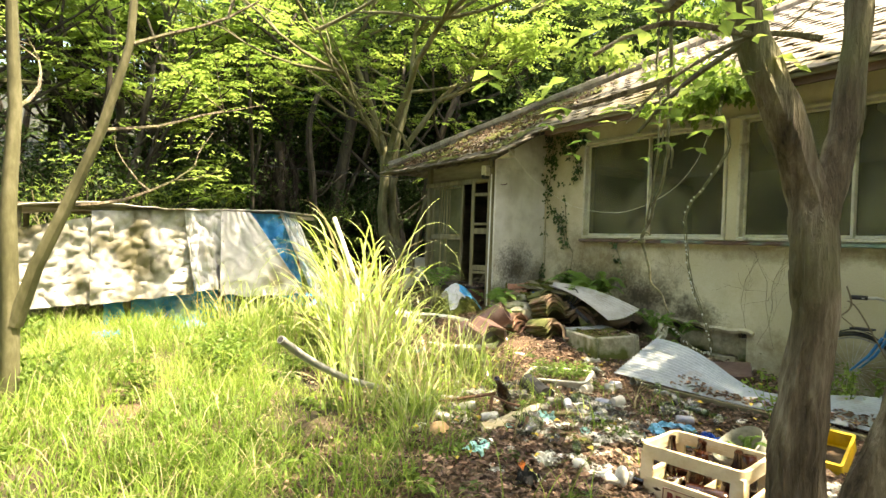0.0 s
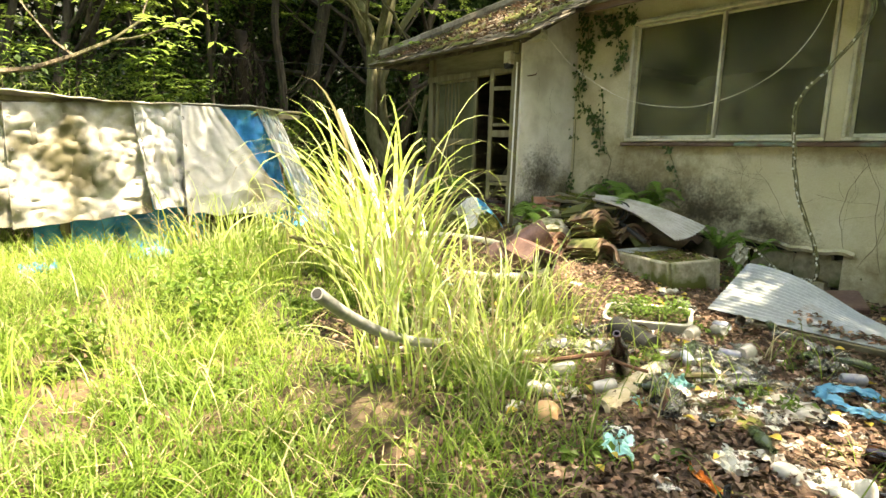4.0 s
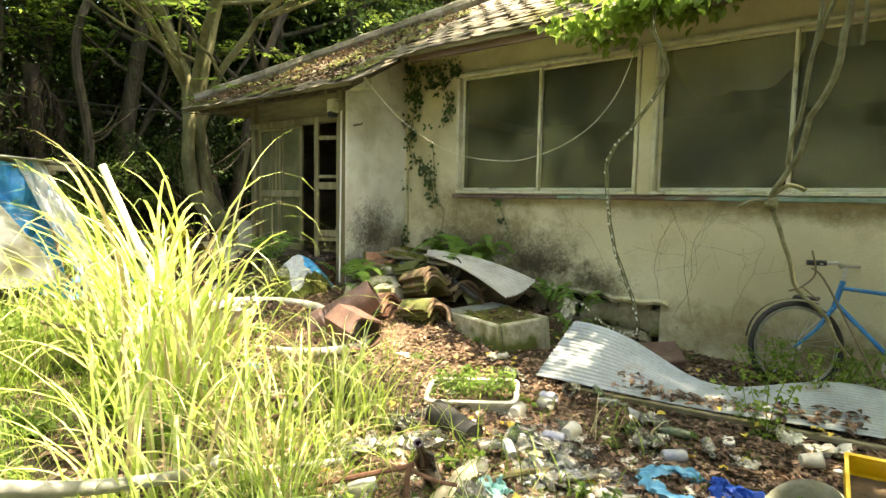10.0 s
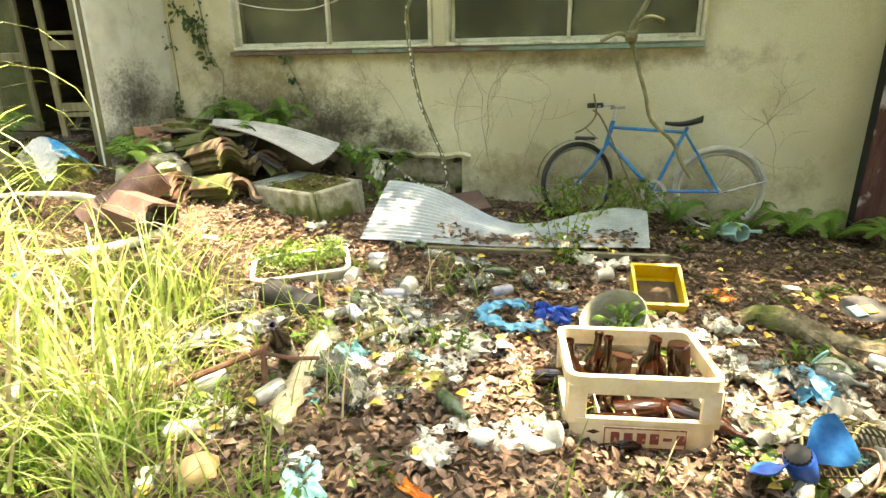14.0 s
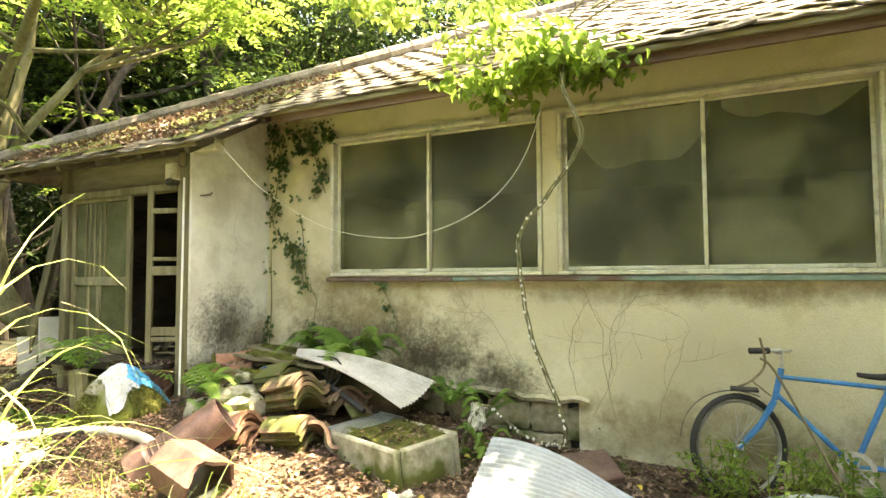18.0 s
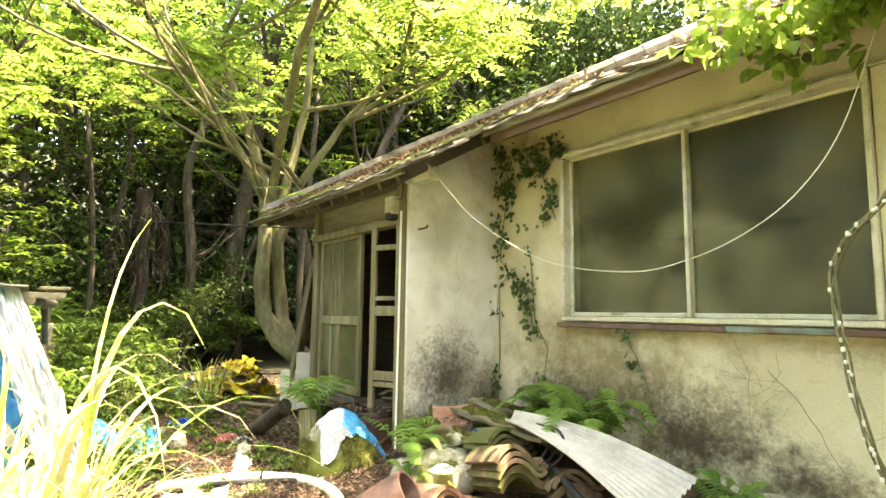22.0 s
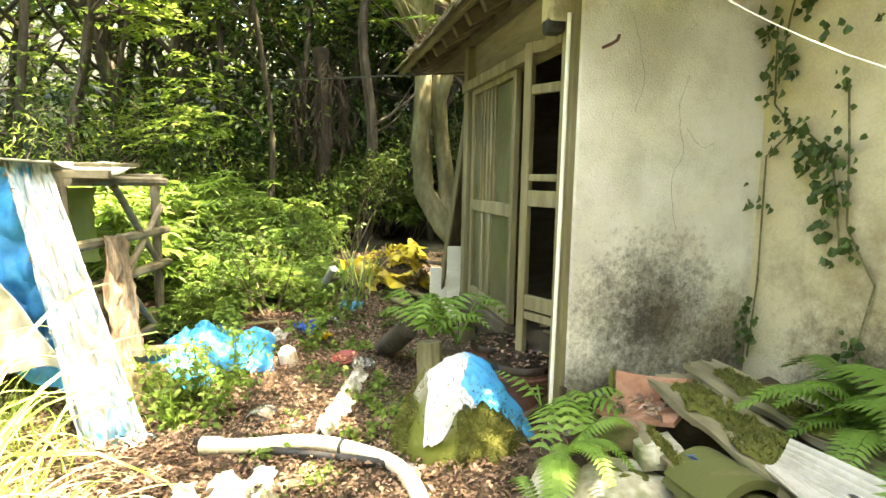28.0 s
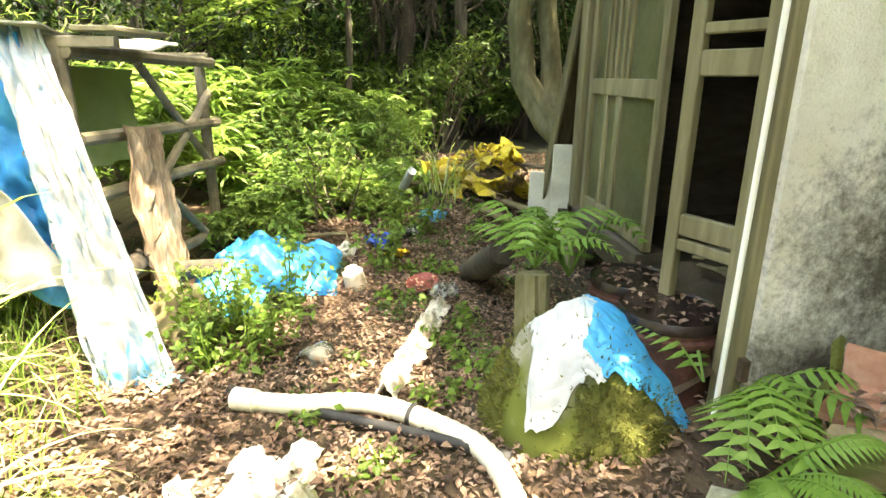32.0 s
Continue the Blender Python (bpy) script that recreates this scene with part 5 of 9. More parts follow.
M["galv_pale"] = mat("pale_corrugated_sheet", [(.30, .29, .25), (.40, .39, .35), (.50, .49, .45)], .6, metal=.15, scale=4, bump=.1, second=((.20, .19, .13), 3.0, .58, .75))
M["concrete"] = mat("mossy_concrete", [(.20, .19, .13), (.34, .33, .25), (.48, .47, .38)], .9, scale=6, bump=.5, bump_scale=50, second=((.10, .12, .03), 4.0, .50, .62))
M["moss"] = mat("moss", [(.035, .04, .008), (.07, .078, .014), (.12, .12, .028)], .95, scale=9, bump=1.0, bump_scale=120)
M["moss_shoot"] = mat("moss_shoot", [(.06, .068, .012), (.12, .13, .025), (.20, .19, .045)], .9, scale=14, bump=0, island=.3, transl=.2)
M["clay"] = mat("brown_glazed_clay", [(.075, .043, .036), (.12, .072, .06), (.175, .115, .098)], .45, scale=5, bump=.15, second=((.20, .17, .13), 6, .64, .78))
M["terracotta"] = mat("terracotta", [(.22, .10, .06), (.31, .15, .095), (.38, .22, .15)], .8, scale=6, bump=.3)
M["old_tile"] = mat("moss_grown_tile", [(.12, .078, .05), (.21, .14, .095), (.31, .215, .155)], .85, scale=6, bump=.6, bump_scale=50, rand=.3, second=((.075, .085, .025), 4.5, .40, .54), world_space=True)
M["red_tile"] = mat("old_red_tile", [(.17, .085, .055), (.28, .15, .10), (.38, .23, .165)], .85, scale=6, bump=.6, bump_scale=50, rand=.25, second=((.085, .09, .03), 5.0, .54, .66), world_space=True)
M["rubber"] = mat("black_rubber", [(.018, .018, .018), (.04, .04, .038)], .7, scale=12, bump=.2)
M["blue_paint"] = mat("blue_bicycle_paint", [(.015, .12, .30), (.02, .17, .40), (.05, .24, .46)], .35, scale=9, bump=.05, second=((.12, .09, .06), 14, .64, .72))
M["chrome"] = mat("dull_chrome", [(.35, .34, .32), (.55, .54, .52)], .35, metal=.8, scale=20, bump=.05, second=((.2, .1, .05), 18, .6, .7))
M["white_wall"] = mat("grey_white_tyre", [(.30, .29, .24), (.45, .43, .38)], .8, scale=10, bump=.2)
M["stone"] = mat("foundation_stone", [(.14, .12, .07), (.25, .22, .14), (.36, .32, .22)], .9, scale=5, bump=.7, bump_scale=30, rand=.2, second=((.08, .10, .03), 3, .52, .66), world_space=True)
M["rust"] = mat("rusted_sheet", [(.035, .013, .011), (.07, .027, .022), (.12, .055, .045)], .8, scale=5, bump=.4, stretch=(2.5, 2.5, .3), second=((.34, .30, .27), 4.0, .61, .66))
M["fern"] = mat("fern_green", [(.09, .18, .028), (.135, .25, .042), (.19, .31, .065)], .55, scale=3, bump=0, transl=.4, rand=.15)
M["ivy"] = mat("ivy_green", [(.03, .07, .015), (.05, .10, .02), (.09, .14, .03)], .4, scale=6, bump=0, island=.35, spec=.5, transl=.3)
M["weed"] = mat("weed_green", [(.09, .17, .025), (.13, .22, .035), (.18, .26, .05)], .5, scale=3, bump=0, island=.3, transl=.45)
M["pvc"] = mat("off_white_pvc", [(.40, .39, .31), (.53, .51, .43), (.61, .59, .51)], .5, scale=8, bump=.1, second=((.35, .32, .22), 7, .60, .75))
M["cable_white"] = mat("white_cable", [(.68, .67, .60), (.78, .77, .72)], .6, scale=20, bump=0)
M["vine"] = mat("grey_vine", [(.085, .08, .04), (.15, .145, .075), (.25, .24, .15)], .9, scale=30, bump=.8, bump_scale=90)
M["tendril"] = mat("dry_tendril", [(.13, .10, .06), (.22, .175, .11)], .9, scale=20, bump=0)
M["board_white"] = mat("white_board", [(.36, .35, .27), (.48, .47, .38)], .8, scale=4, bump=.2, second=((.28, .26, .18), 4, .56, .75))
M["lichen"] = mat("pale_lichen", [(.60, .60, .50), (.74, .74, .66)], .95, scale=20, bump=.3)


def crumple(seed, w, l, h, n=14):
    """A creased, folded sheet."""
    def fn(u, v):
        k = Vector((u * 3.1, v * 3.1, seed * 1.37))
        return ((u - .5) * w * (1 + .2 * wob(k, 1.3, 1)) + .2 * w * wob(k, 2.4, 2), (v - .5) * l * (1 + .2 * wob(k, 1.1, 3)) + .2 * l * wob(k, 2.3, 4), max(.0, h * (.4 + .8 * wob(k, 1.5, 5) + .22 * wob(k, 3.6, 6))))
    return MB().grid(fn, n, n, .002)


def corrugated(fn, n_ridge, nu, nv, amp, thick=.003):
    """A sheet fn(u, v) -> (point, normal), whose ridges run along u."""
    def f(u, v):
        p, n = fn(u, v)
        return Vector(p) + Vector(n) * amp * math.sin(v * n_ridge * 2 * math.pi)
    return MB().grid(f, nu, nv, thick)


def low_sheet(u, v):
    near = Vector((-.82, 2.815, .13)).lerp(Vector((.79, 3.235, .075)), u)
    far = Vector((-.865, 3.39, .36)).lerp(Vector((.785, 3.80, .145)), u)
    p = near.lerp(far, v)
    p.z -= .10 * math.sin(u * math.pi) ** 2 * (v + .2) - .02 * math.sin(u * 9) * v
    p.y -= .16 * math.exp(-((u - .52) / .2) ** 2) * v
    p.z = max(p.z, ground_z(p.x, p.y) + .025)
    return p, (0, -.3, .95)


solo("corrugated_sheet", corrugated(low_sheet, 17, 40, 136, .0075), M["galv"], "bent grey galvanised corrugated sheet lying on the ground", "metal sheet")
solo("wooden_batten", MB().beam((-.60, 2.84, .09), (.90, 3.20, .04), .035, .03), M["wood_x"], "long pale batten under the sheet's edge", "batten")


def high_sheet(u, v):
    top = Vector((-2.45, 3.72, .70)).lerp(Vector((-1.52, 4.00, .50)), u)
    low = Vector((-2.38, 3.58, .68)).lerp(Vector((-1.50, 3.52, .42)), u)
    p = top.lerp(low, v)
    p.z += .05 * math.sin(u * math.pi) - .03 * math.sin(v * math.pi)
    return p, (0, -.1, 1)


solo("corrugated_sheet", corrugated(high_sheet, 11, 24, 100, .007), M["galv_pale"], "pale curled corrugated sheet lying on the tile heap", "metal sheet")

def shoots(name, parent, fn, n, seed, size=(.006, .016)):
    """Short moss shoots standing on the surface fn(u, v)."""
    rs = random.Random(seed)
    mb = MB()
    for _ in range(n):
        p = Vector(fn(rs.random(), rs.random()))
        d = Vector((rs.uniform(-.7, .7), rs.uniform(-.7, .7), 1)).normalized()
        s = d.cross(Vector((rs.uniform(-1, 1), rs.uniform(-1, 1), .2))).normalized() * rs.uniform(.0014, .003)
        mb.add([p - s, p + s, p + d * rs.uniform(*size)], [(0, 1, 2)])
    return tagged(part(name, mb, M["moss_shoot"], parent, "fine yellow-green moss shoots", smooth=False), kind="stuff")


# concrete trough with a wire rack and moss
tr = thing("trough", (-1.515, 3.44, .03), "mossy concrete trough full of leaves, a wire rack on it", "trough", turn=(4, -3, -25))
L_, W_, H_ = .78, .43, .28
for cx, cy, sx, sy in ((0, -W_ / 2 + .02, L_, .045), (0, W_ / 2 - .02, L_, .045), (-L_ / 2 + .02, 0, .045, W_ - .09), (L_ / 2 - .02, 0, .045, W_ - .09)):
    part("side", MB().box((cx, cy, H_ / 2), (sx, sy, H_ if sx > .1 else H_ - .004), None, .012), M["concrete"], tr)
part("bottom", MB().box((0, 0, .03), (L_ - .1, W_ - .1, .05)), M["concrete"], tr)
part("moss_fill", MB().grid(lambda u, v: ((u - .5) * (L_ - .07), (v - .5) * (W_ - .07), H_ - .015 + .03 * wob((u * 6, v * 4, 2)) + .02 * math.sin(u * 3)), 30, 18), M["moss"], tr, "cushion of green moss")
shoots("moss_cover", tr, lambda u, v: ((u * .8 - .5) * (L_ - .07), (v - .5) * (W_ - .05), H_ - .015 + .03 * wob((u * .8 * 6, v * 4, 2)) + .02 * math.sin(u * .8 * 3)), 2200, 5)
lv = MB()
for _ in range(150):
    l = rnd.uniform(.02, .045)
    put_leaf(lv, Vector((rnd.uniform(-.08, .33), rnd.uniform(-.17, .17), H_ + rnd.uniform(-.01, .02))), rot(rnd.uniform(-.5, .5), rnd.uniform(-.5, .5), rnd.uniform(0, 6.3)), l, l * .5, False)
tagged(part("litter", lv, M["dead_leaf"], tr, smooth=False), kind="stuff")
for i in range(9):
    part("wire", MB().tube([(-L_ / 2 + .03 + i * .028, -W_ / 2, H_ + .012), (-L_ / 2 + .03 + i * .028, W_ / 2 - .02, H_ + .012)], .0026, 5), M["galv"], tr)
for y in (-W_ / 2, W_ / 2 - .02):
    part("wire", MB().tube([(-L_ / 2 + .01, y, H_ + .016), (-L_ / 2 + .28, y, H_ + .016)], .0035, 5), M["galv"], tr)


def pantile(w=.28, l=.30):
    def fn(u, v):
        z = .075 * math.sin(min(1, u / .80) * math.pi) ** .8 if u < .80 else -.016 * math.sin((u - .80) / .20 * math.pi)
        return ((u - .5) * w, (v - .5) * l, z)
    return MB().grid(fn, 20, 2, .022)


pt = pantile().mesh("stacked_tile", M["old_tile"])
pt_red = pantile().mesh("stacked_tile", M["red_tile"])
stacks = [(-2.16, 3.40, .14, 88, 6), (-2.26, 3.52, .36, 80, 6), (-2.52, 3.25, .15, 94, 6), (-2.52, 3.68, .42, 76, 5), (-2.1, 3.78, .30, 60, 4)]
for x, y, z, turn, n in stacks:
    for i in range(n):
        o = tagged(new("roof_tile", pt_red if y < 3.3 else pt), "old red roof tile with some moss in a heap" if y < 3.3 else "moss-grown old roof tile in a heap by the wall", "roof tile", "heap of old roof tiles")
        o.matrix_world = pose(x + rnd.uniform(-.015, .015), y + rnd.uniform(-.02, .02) - .012 * i, z + i * .029, -10 + rnd.uniform(-4, 4), rnd.uniform(-4, 4), turn + rnd.uniform(-5, 5))
for x, y, z, a, b_, c in ((-1.98, 3.42, .20, -30, 20, 10), (-2.45, 3.95, .5, 5, -12, 30), (-1.95, 3.75, .3, 25, 30, 70), (-2.72, 3.30, .30, 24, -10, 40)):
    o = tagged(new("roof_tile", pt), "loose mossy roof tile on the heap", "roof tile", "heap of old roof tiles")
    o.matrix_world = pose(x, y, z, a, b_, c)
for a, b_, w, h, lab in (((-3.12, 3.84, .63), (-2.15, 3.70, .62), .22, .03, "mossy rotten board lying on the heap"), ((-3.12, 3.97, .67), (-2.2, 4.02, .61), .16, .03, "grey mossy plank lying against the wall"), ((-2.95, 3.62, .54), (-2.3, 3.50, .52), .05, .04, "rotten narrow batten on the heap")):
    bo = solo("board", MB().grid(lambda u, v, a=Vector(a), b_=Vector(b_), w=w: a.lerp(b_, u) + Vector((-.2, 1, 0)).normalized() * w * (v - .5) + Vector((.05 * wob((v * 9, 2, w)) * (1 - 2 * u), 0, .012 * wob((u * 5, v * 3, w)) + .006 * wob((u * 3, v * 24, w)))), 30, 14, .022), M["wood_x"], lab, "board", "boards on the heap")
    part("moss_patch", MB().grid(lambda u, v, a=Vector(a), b_=Vector(b_), w=w: a.lerp(b_, .12 + .6 * u) + Vector((-.2, 1, 0)).normalized() * w * (v - .5) * (.75 + .5 * wob((u * 6, 2, w))) + Vector((0, 0, .018 + .022 * wob((u * 16, v * 7, w)) - .03 * abs(v - .5))), 44, 14), M["moss"], bo, "green moss")
    shoots("moss_cover", bo, lambda u, v, a=Vector(a), b_=Vector(b_), w=w: a.lerp(b_, .12 + .6 * u) + Vector((-.2, 1, 0)).normalized() * w * (v - .5) * (.75 + .5 * wob((u * 6, 2, w))) + Vector((0, 0, .018 + .022 * wob((u * 16, v * 7, w)) - .03 * abs(v - .5))), 1800, 6)
solo("heap_soil", MB().grid(lambda u, v: (-3.15 + u * 1.45, 3.42 + v * .9, .12 + .46 * math.sin(v * 1.5) * (1 - .5 * u) + .07 * wob((u * 7, v * 6, 3))), 30, 20), M["soil"], "heap of soil and rubble under the old tiles", "rubble", kind="stuff")
# cable coil and clay pipes
mb = MB()
mb.tube([(-2.33 + .13 * math.cos(i * .35) + .003 * i, 3.66 + .05 * math.sin(i * .35), .56 + .10 * math.sin(i * .35)) for i in range(60)], .007, 6)
solo("cable_coil", mb, M["rubber"], "coil of black cable on the tile heap", "cable")
solo("drain_pipe", MB().tube([(-2.15, 3.66, .50), (-1.80, 3.58, .36)], .018, 10), M["rubber"], "short dark pipe among the old tiles", "pipe")


def clay_pipe(name, at, turn, l, r, label):
    e = thing(name, at, label, "clay pipe", "brown clay pipes", turn)
    part("barrel", MB().lathe([(r, 0), (r, l), (r * .86, l), (r * .86, 0), (r, 0)], 20), M["clay"], e)
    part("socket", MB().lathe([(r, l * .24), (r * 1.18, l * .20), (r * 1.22, 0), (r * 1.08, 0), (r * 1.02, l * .2)], 20), M["clay"], e, "wide ribbed socket")
    for i in range(3):
        part("rib", MB().lathe([(r * 1.02, l * (.26 + i * .07)), (r * 1.06, l * (.275 + i * .07)), (r * 1.02, l * (.29 + i * .07))], 20), M["clay"], e)
    return e


clay_pipe("clay_pipe", (-2.58, 2.60, .15), (57, 0, 135), .52, .115, "brown glazed clay pipe leaning on the litter")
e = thing("clay_duct", (-2.05, 2.50, .27), "broken angular brown clay duct lying in the litter", "clay duct", "", (3, 6, -14))
hexa = [(.14 * math.cos(a), .125 * math.sin(a)) for a in np.linspace(-.35, 5.9, 7)]
def duct(u, v):
    k = min(5, int(u * 6))
    a, b_ = hexa[k], hexa[k + 1]
    s = u * 6 - k
    y, z = a[0] + (b_[0] - a[0]) * s, a[1] + (b_[1] - a[1]) * s
    return (-.19 + v * (.36 + .05 * wob((u * 9, 1, 2))), y, z)
part("shell", MB().grid(duct, 24, 5, .016), M["clay"], e, smooth=False)

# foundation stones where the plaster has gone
# a dark slab behind the stones stands in for the hollow's shade
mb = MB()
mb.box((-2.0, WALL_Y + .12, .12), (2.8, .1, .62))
structure("foundation", mb, M["dark"], "dark slab painted as the shaded hollow under the broken plaster")


def rock(seed, s, square=.85):
    r = random.Random(seed)
    def fn(u, v):
        a, b_ = u * 2 * math.pi, (v - .5) * math.pi
        d = Vector((math.cos(a) * math.cos(b_), math.sin(a) * math.cos(b_), math.sin(b_)))
        q = max(abs(d.x), abs(d.y), abs(d.z)) ** square
        d = d / q * (1 + .18 * wob(d * 1.8, 1, seed)) * .5
        return (d.x * s[0], d.y * s[1], d.z * s[2])
    return MB().grid(fn, 16, 10)


for i, (x, z, w, h) in enumerate(((-1.75, .27, .30, .16), (-1.45, .25, .26, .17), (-1.12, .25, .34, .20), (-.82, .26, .27, .24), (-1.3, .10, .4, .15), (-.9, .07, .4, .16), (-2.05, .30, .3, .14), (-.60, .22, .22, .22))):
    o = solo("stone", rock(60 + i, (w, .16, h)), M["stone"], "rough squared foundation stone under the wall", "stone", "foundation stones")
    o.location = (x, WALL_Y + .085, z)
mb = MB().grid(lambda u, v: (-2.5 + u * 1.95, WALL_Y - .004 - .03 * v, .43 - .02 * v + .035 * wob((u * 12, 0, 1)) - .05 * u), 60, 2, .03)
structure("plaster_edge", mb, M["plaster"], "broken lower edge of the plaster", True)
solo("slab", MB().box((-.50, 3.78, .12), (.42, .30, .05), Euler((radians(12), radians(-6), radians(30))).to_matrix().to_4x4(), .01), M["clay"], "brown slab lying at the foot of the wall", "slab")

# rusted sheets that lean at the wall's end
for i, (a, w, off) in enumerate(((2.12, .62, 0), (2.70, .62, .04), (3.3, .62, .01))):
    solo("rusted_sheet", corrugated(lambda u, v, a=a, w=w, off=off: ((a - .03 + .03 * u + w * v, 4.20 + off + .03 * u, -.12 + u * 2.35), (0, 1, 0)), 8, 6, 64, .009), M["rust"], "dark rusted corrugated sheet with flaking paint, leaning", "metal sheet", "rusted sheets at the wall's end")

# ---- bicycle ----
bk = thing("bicycle", (.77, 4.08, ground_z(.77, 4.08)), "old blue bicycle leaning on the wall, overgrown with weeds", "bicycle")
bm = bk.matrix_world.inverted()
lean = Matrix.Translation((0, 4.08, 0)) @ Euler((radians(-6), 0, 0)).to_matrix().to_4x4() @ Matrix.Translation((0, -4.08, 0))
P = lambda x, z, y=4.08: tuple(bm @ lean @ Vector((x, y, z)))
BB, RH, FH, HT, HB, ST = (.825, .225), (1.235, .245), (.305, .262), (.515, .655), (.495, .56), (.995, .63)
for nm, a, b_, r_ in (("top_tube", HT, ST, .0125), ("down_tube", HB, BB, .014), ("seat_tube", (1.005, .665), BB, .014), ("head_tube", (.522, .70), (.485, .53), .016)):
    part(nm, MB().tube([P(*a), P(*b_)], r_, 10), M["blue_paint"], bk)
for s in (-.05, .05):
    part("chain_stay", MB().tube([P(*BB, 4.08 + s * .3), P(*RH, 4.08 + s)], .009, 8), M["blue_paint"], bk)
    part("seat_stay", MB().tube([P(*ST, 4.08 + s * .3), P(*RH, 4.08 + s)], .008, 8), M["blue_paint"], bk)
    part("fork_blade", MB().tube([P(.485, .53, 4.08 + s), P(.41, .39, 4.08 + s), P(FH[0], FH[1], 4.08 + s)], [.012, .011, .008], 8), M["blue_paint"], bk)


def wheel(name, c, turn, tyre_mat, r_):
    w = part(name, MB().lathe([(.016, -.03), (.022, -.02), (.012, 0), (.022, .02), (.016, .03)], 10, Matrix(), True, True), M["chrome"], bk)
    w.matrix_basis = Matrix.Translation(P(*c)) @ Euler((radians(84), 0, radians(turn))).to_matrix().to_4x4()
    ring = lambda rr, q: [(rr + q * math.cos(a), q * math.sin(a)) for a in np.linspace(0, 2 * math.pi, 9)]
    part("tyre", MB().lathe(ring(r_, .017), 40), tyre_mat, w)
    part("rim", MB().lathe([(r_ - .022, -.012), (r_ - .034, -.006), (r_ - .034, .006), (r_ - .022, .012), (r_ - .022, -.012)], 40), M["chrome"], w)
    for k in range(28):
        a, q = 2 * math.pi * k / 28, .02 * (1 if k % 2 else -1)
        part("spoke", MB().tube([(.018 * math.cos(a + .9), .018 * math.sin(a + .9), q), ((r_ - .03) * math.cos(a), (r_ - .03) * math.sin(a), 0)], .0014, 4, False), M["chrome"], w)
    return w


wheel("front_wheel", FH, 34, M["rubber"], .272)
wheel("rear_wheel", RH, 0, M["white_wall"], .272)
part("rear_mudguard", MB().grid(lambda u, v: P(RH[0] + (.305 - .10 * (v - .5) ** 2) * math.cos(.15 + u * 2.7), RH[1] + (.305 - .10 * (v - .5) ** 2) * math.sin(.15 + u * 2.7), 4.08 + (v - .5) * .06), 30, 6, .002), M["white_wall"], bk, "pale mudguard")
part("front_mudguard", MB().grid(lambda u, v: P(FH[0] + .300 * math.cos(1.2 + u * 1.9), FH[1] + .300 * math.sin(1.2 + u * 1.9), 4.08 + (v - .5) * .05 - .10 * math.cos(1.2 + u * 1.9)), 24, 2, .003), M["rubber"], bk)
part("saddle", MB().grid(lambda u, v: P(.86 + .235 * u, .690 + .012 * math.cos(v * 6.28) * (1 + u) + .030 * u * u - .012 * math.sin(u * 3.1), 4.08 + (.018 + .065 * u ** 2) * (1 - .6 * max(0, u - .85) / .15) * math.sin(v * 6.28)), 18, 16), M["rubber"], bk, "black saddle")
part("seat_post", MB().tube([P(1.003, .66), P(1.01, .70)], .011, 8), M["chrome"], bk)
part("stem", MB().tube([P(.522, .69), P(.53, .775), P(.50, .785)], .011, 8), M["chrome"], bk)
hb = part("handlebar", MB().tube([P(.42, .79, 3.80), P(.50, .80, 3.84), P(.52, .79, 3.98), P(.50, .785, 4.08), P(.54, .79, 4.16), P(.60, .80, 4.28), P(.68, .80, 4.30)], .010, 8), M["chrome"], bk)
part("grip", MB().tube([P(.36, .79, 3.78), P(.45, .795, 3.82)], .016, 8), M["rubber"], hb)
part("grip", MB().tube([P(.60, .80, 4.28), P(.72, .80, 4.31)], .016, 8), M["rubber"], hb)
cw = part("chainwheel", MB().lathe([(.085, -.002), (.085, .002), (.06, .002), (.06, -.002), (.085, -.002)], 28), M["chrome"], bk)
cw.matrix_basis = Matrix.Translation(P(BB[0], BB[1], 4.02)) @ Euler((radians(84), 0, 0)).to_matrix().to_4x4()
for a in (0, 1.26, 2.51, 3.77, 5.03):
    part("spider_arm", MB().tube([(0, 0, 0), (.07 * math.cos(a), .07 * math.sin(a), 0)], .006, 6), M["chrome"], cw)
part("crank", MB().tube([P(*BB, 4.0), P(.925, .115, 4.0)], .009, 8), M["chrome"], bk)
part("crank", MB().tube([P(*BB, 4.16), P(.725, .335, 4.16)], .009, 8), M["chrome"], bk)
part("pedal", MB().box(P(.935, .105, 3.96), (.07, .06, .02), None, .004), M["rubber"], bk)
part("kickstand", MB().tube([P(RH[0] - .02, RH[1] - .02, 4.03), P(1.50, .33, 3.99)], .007, 6), M["chrome"], bk)
part("front_carrier", MB().box(P(.34, .575), (.14, .09, .015), None, .004), M["rubber"], bk)


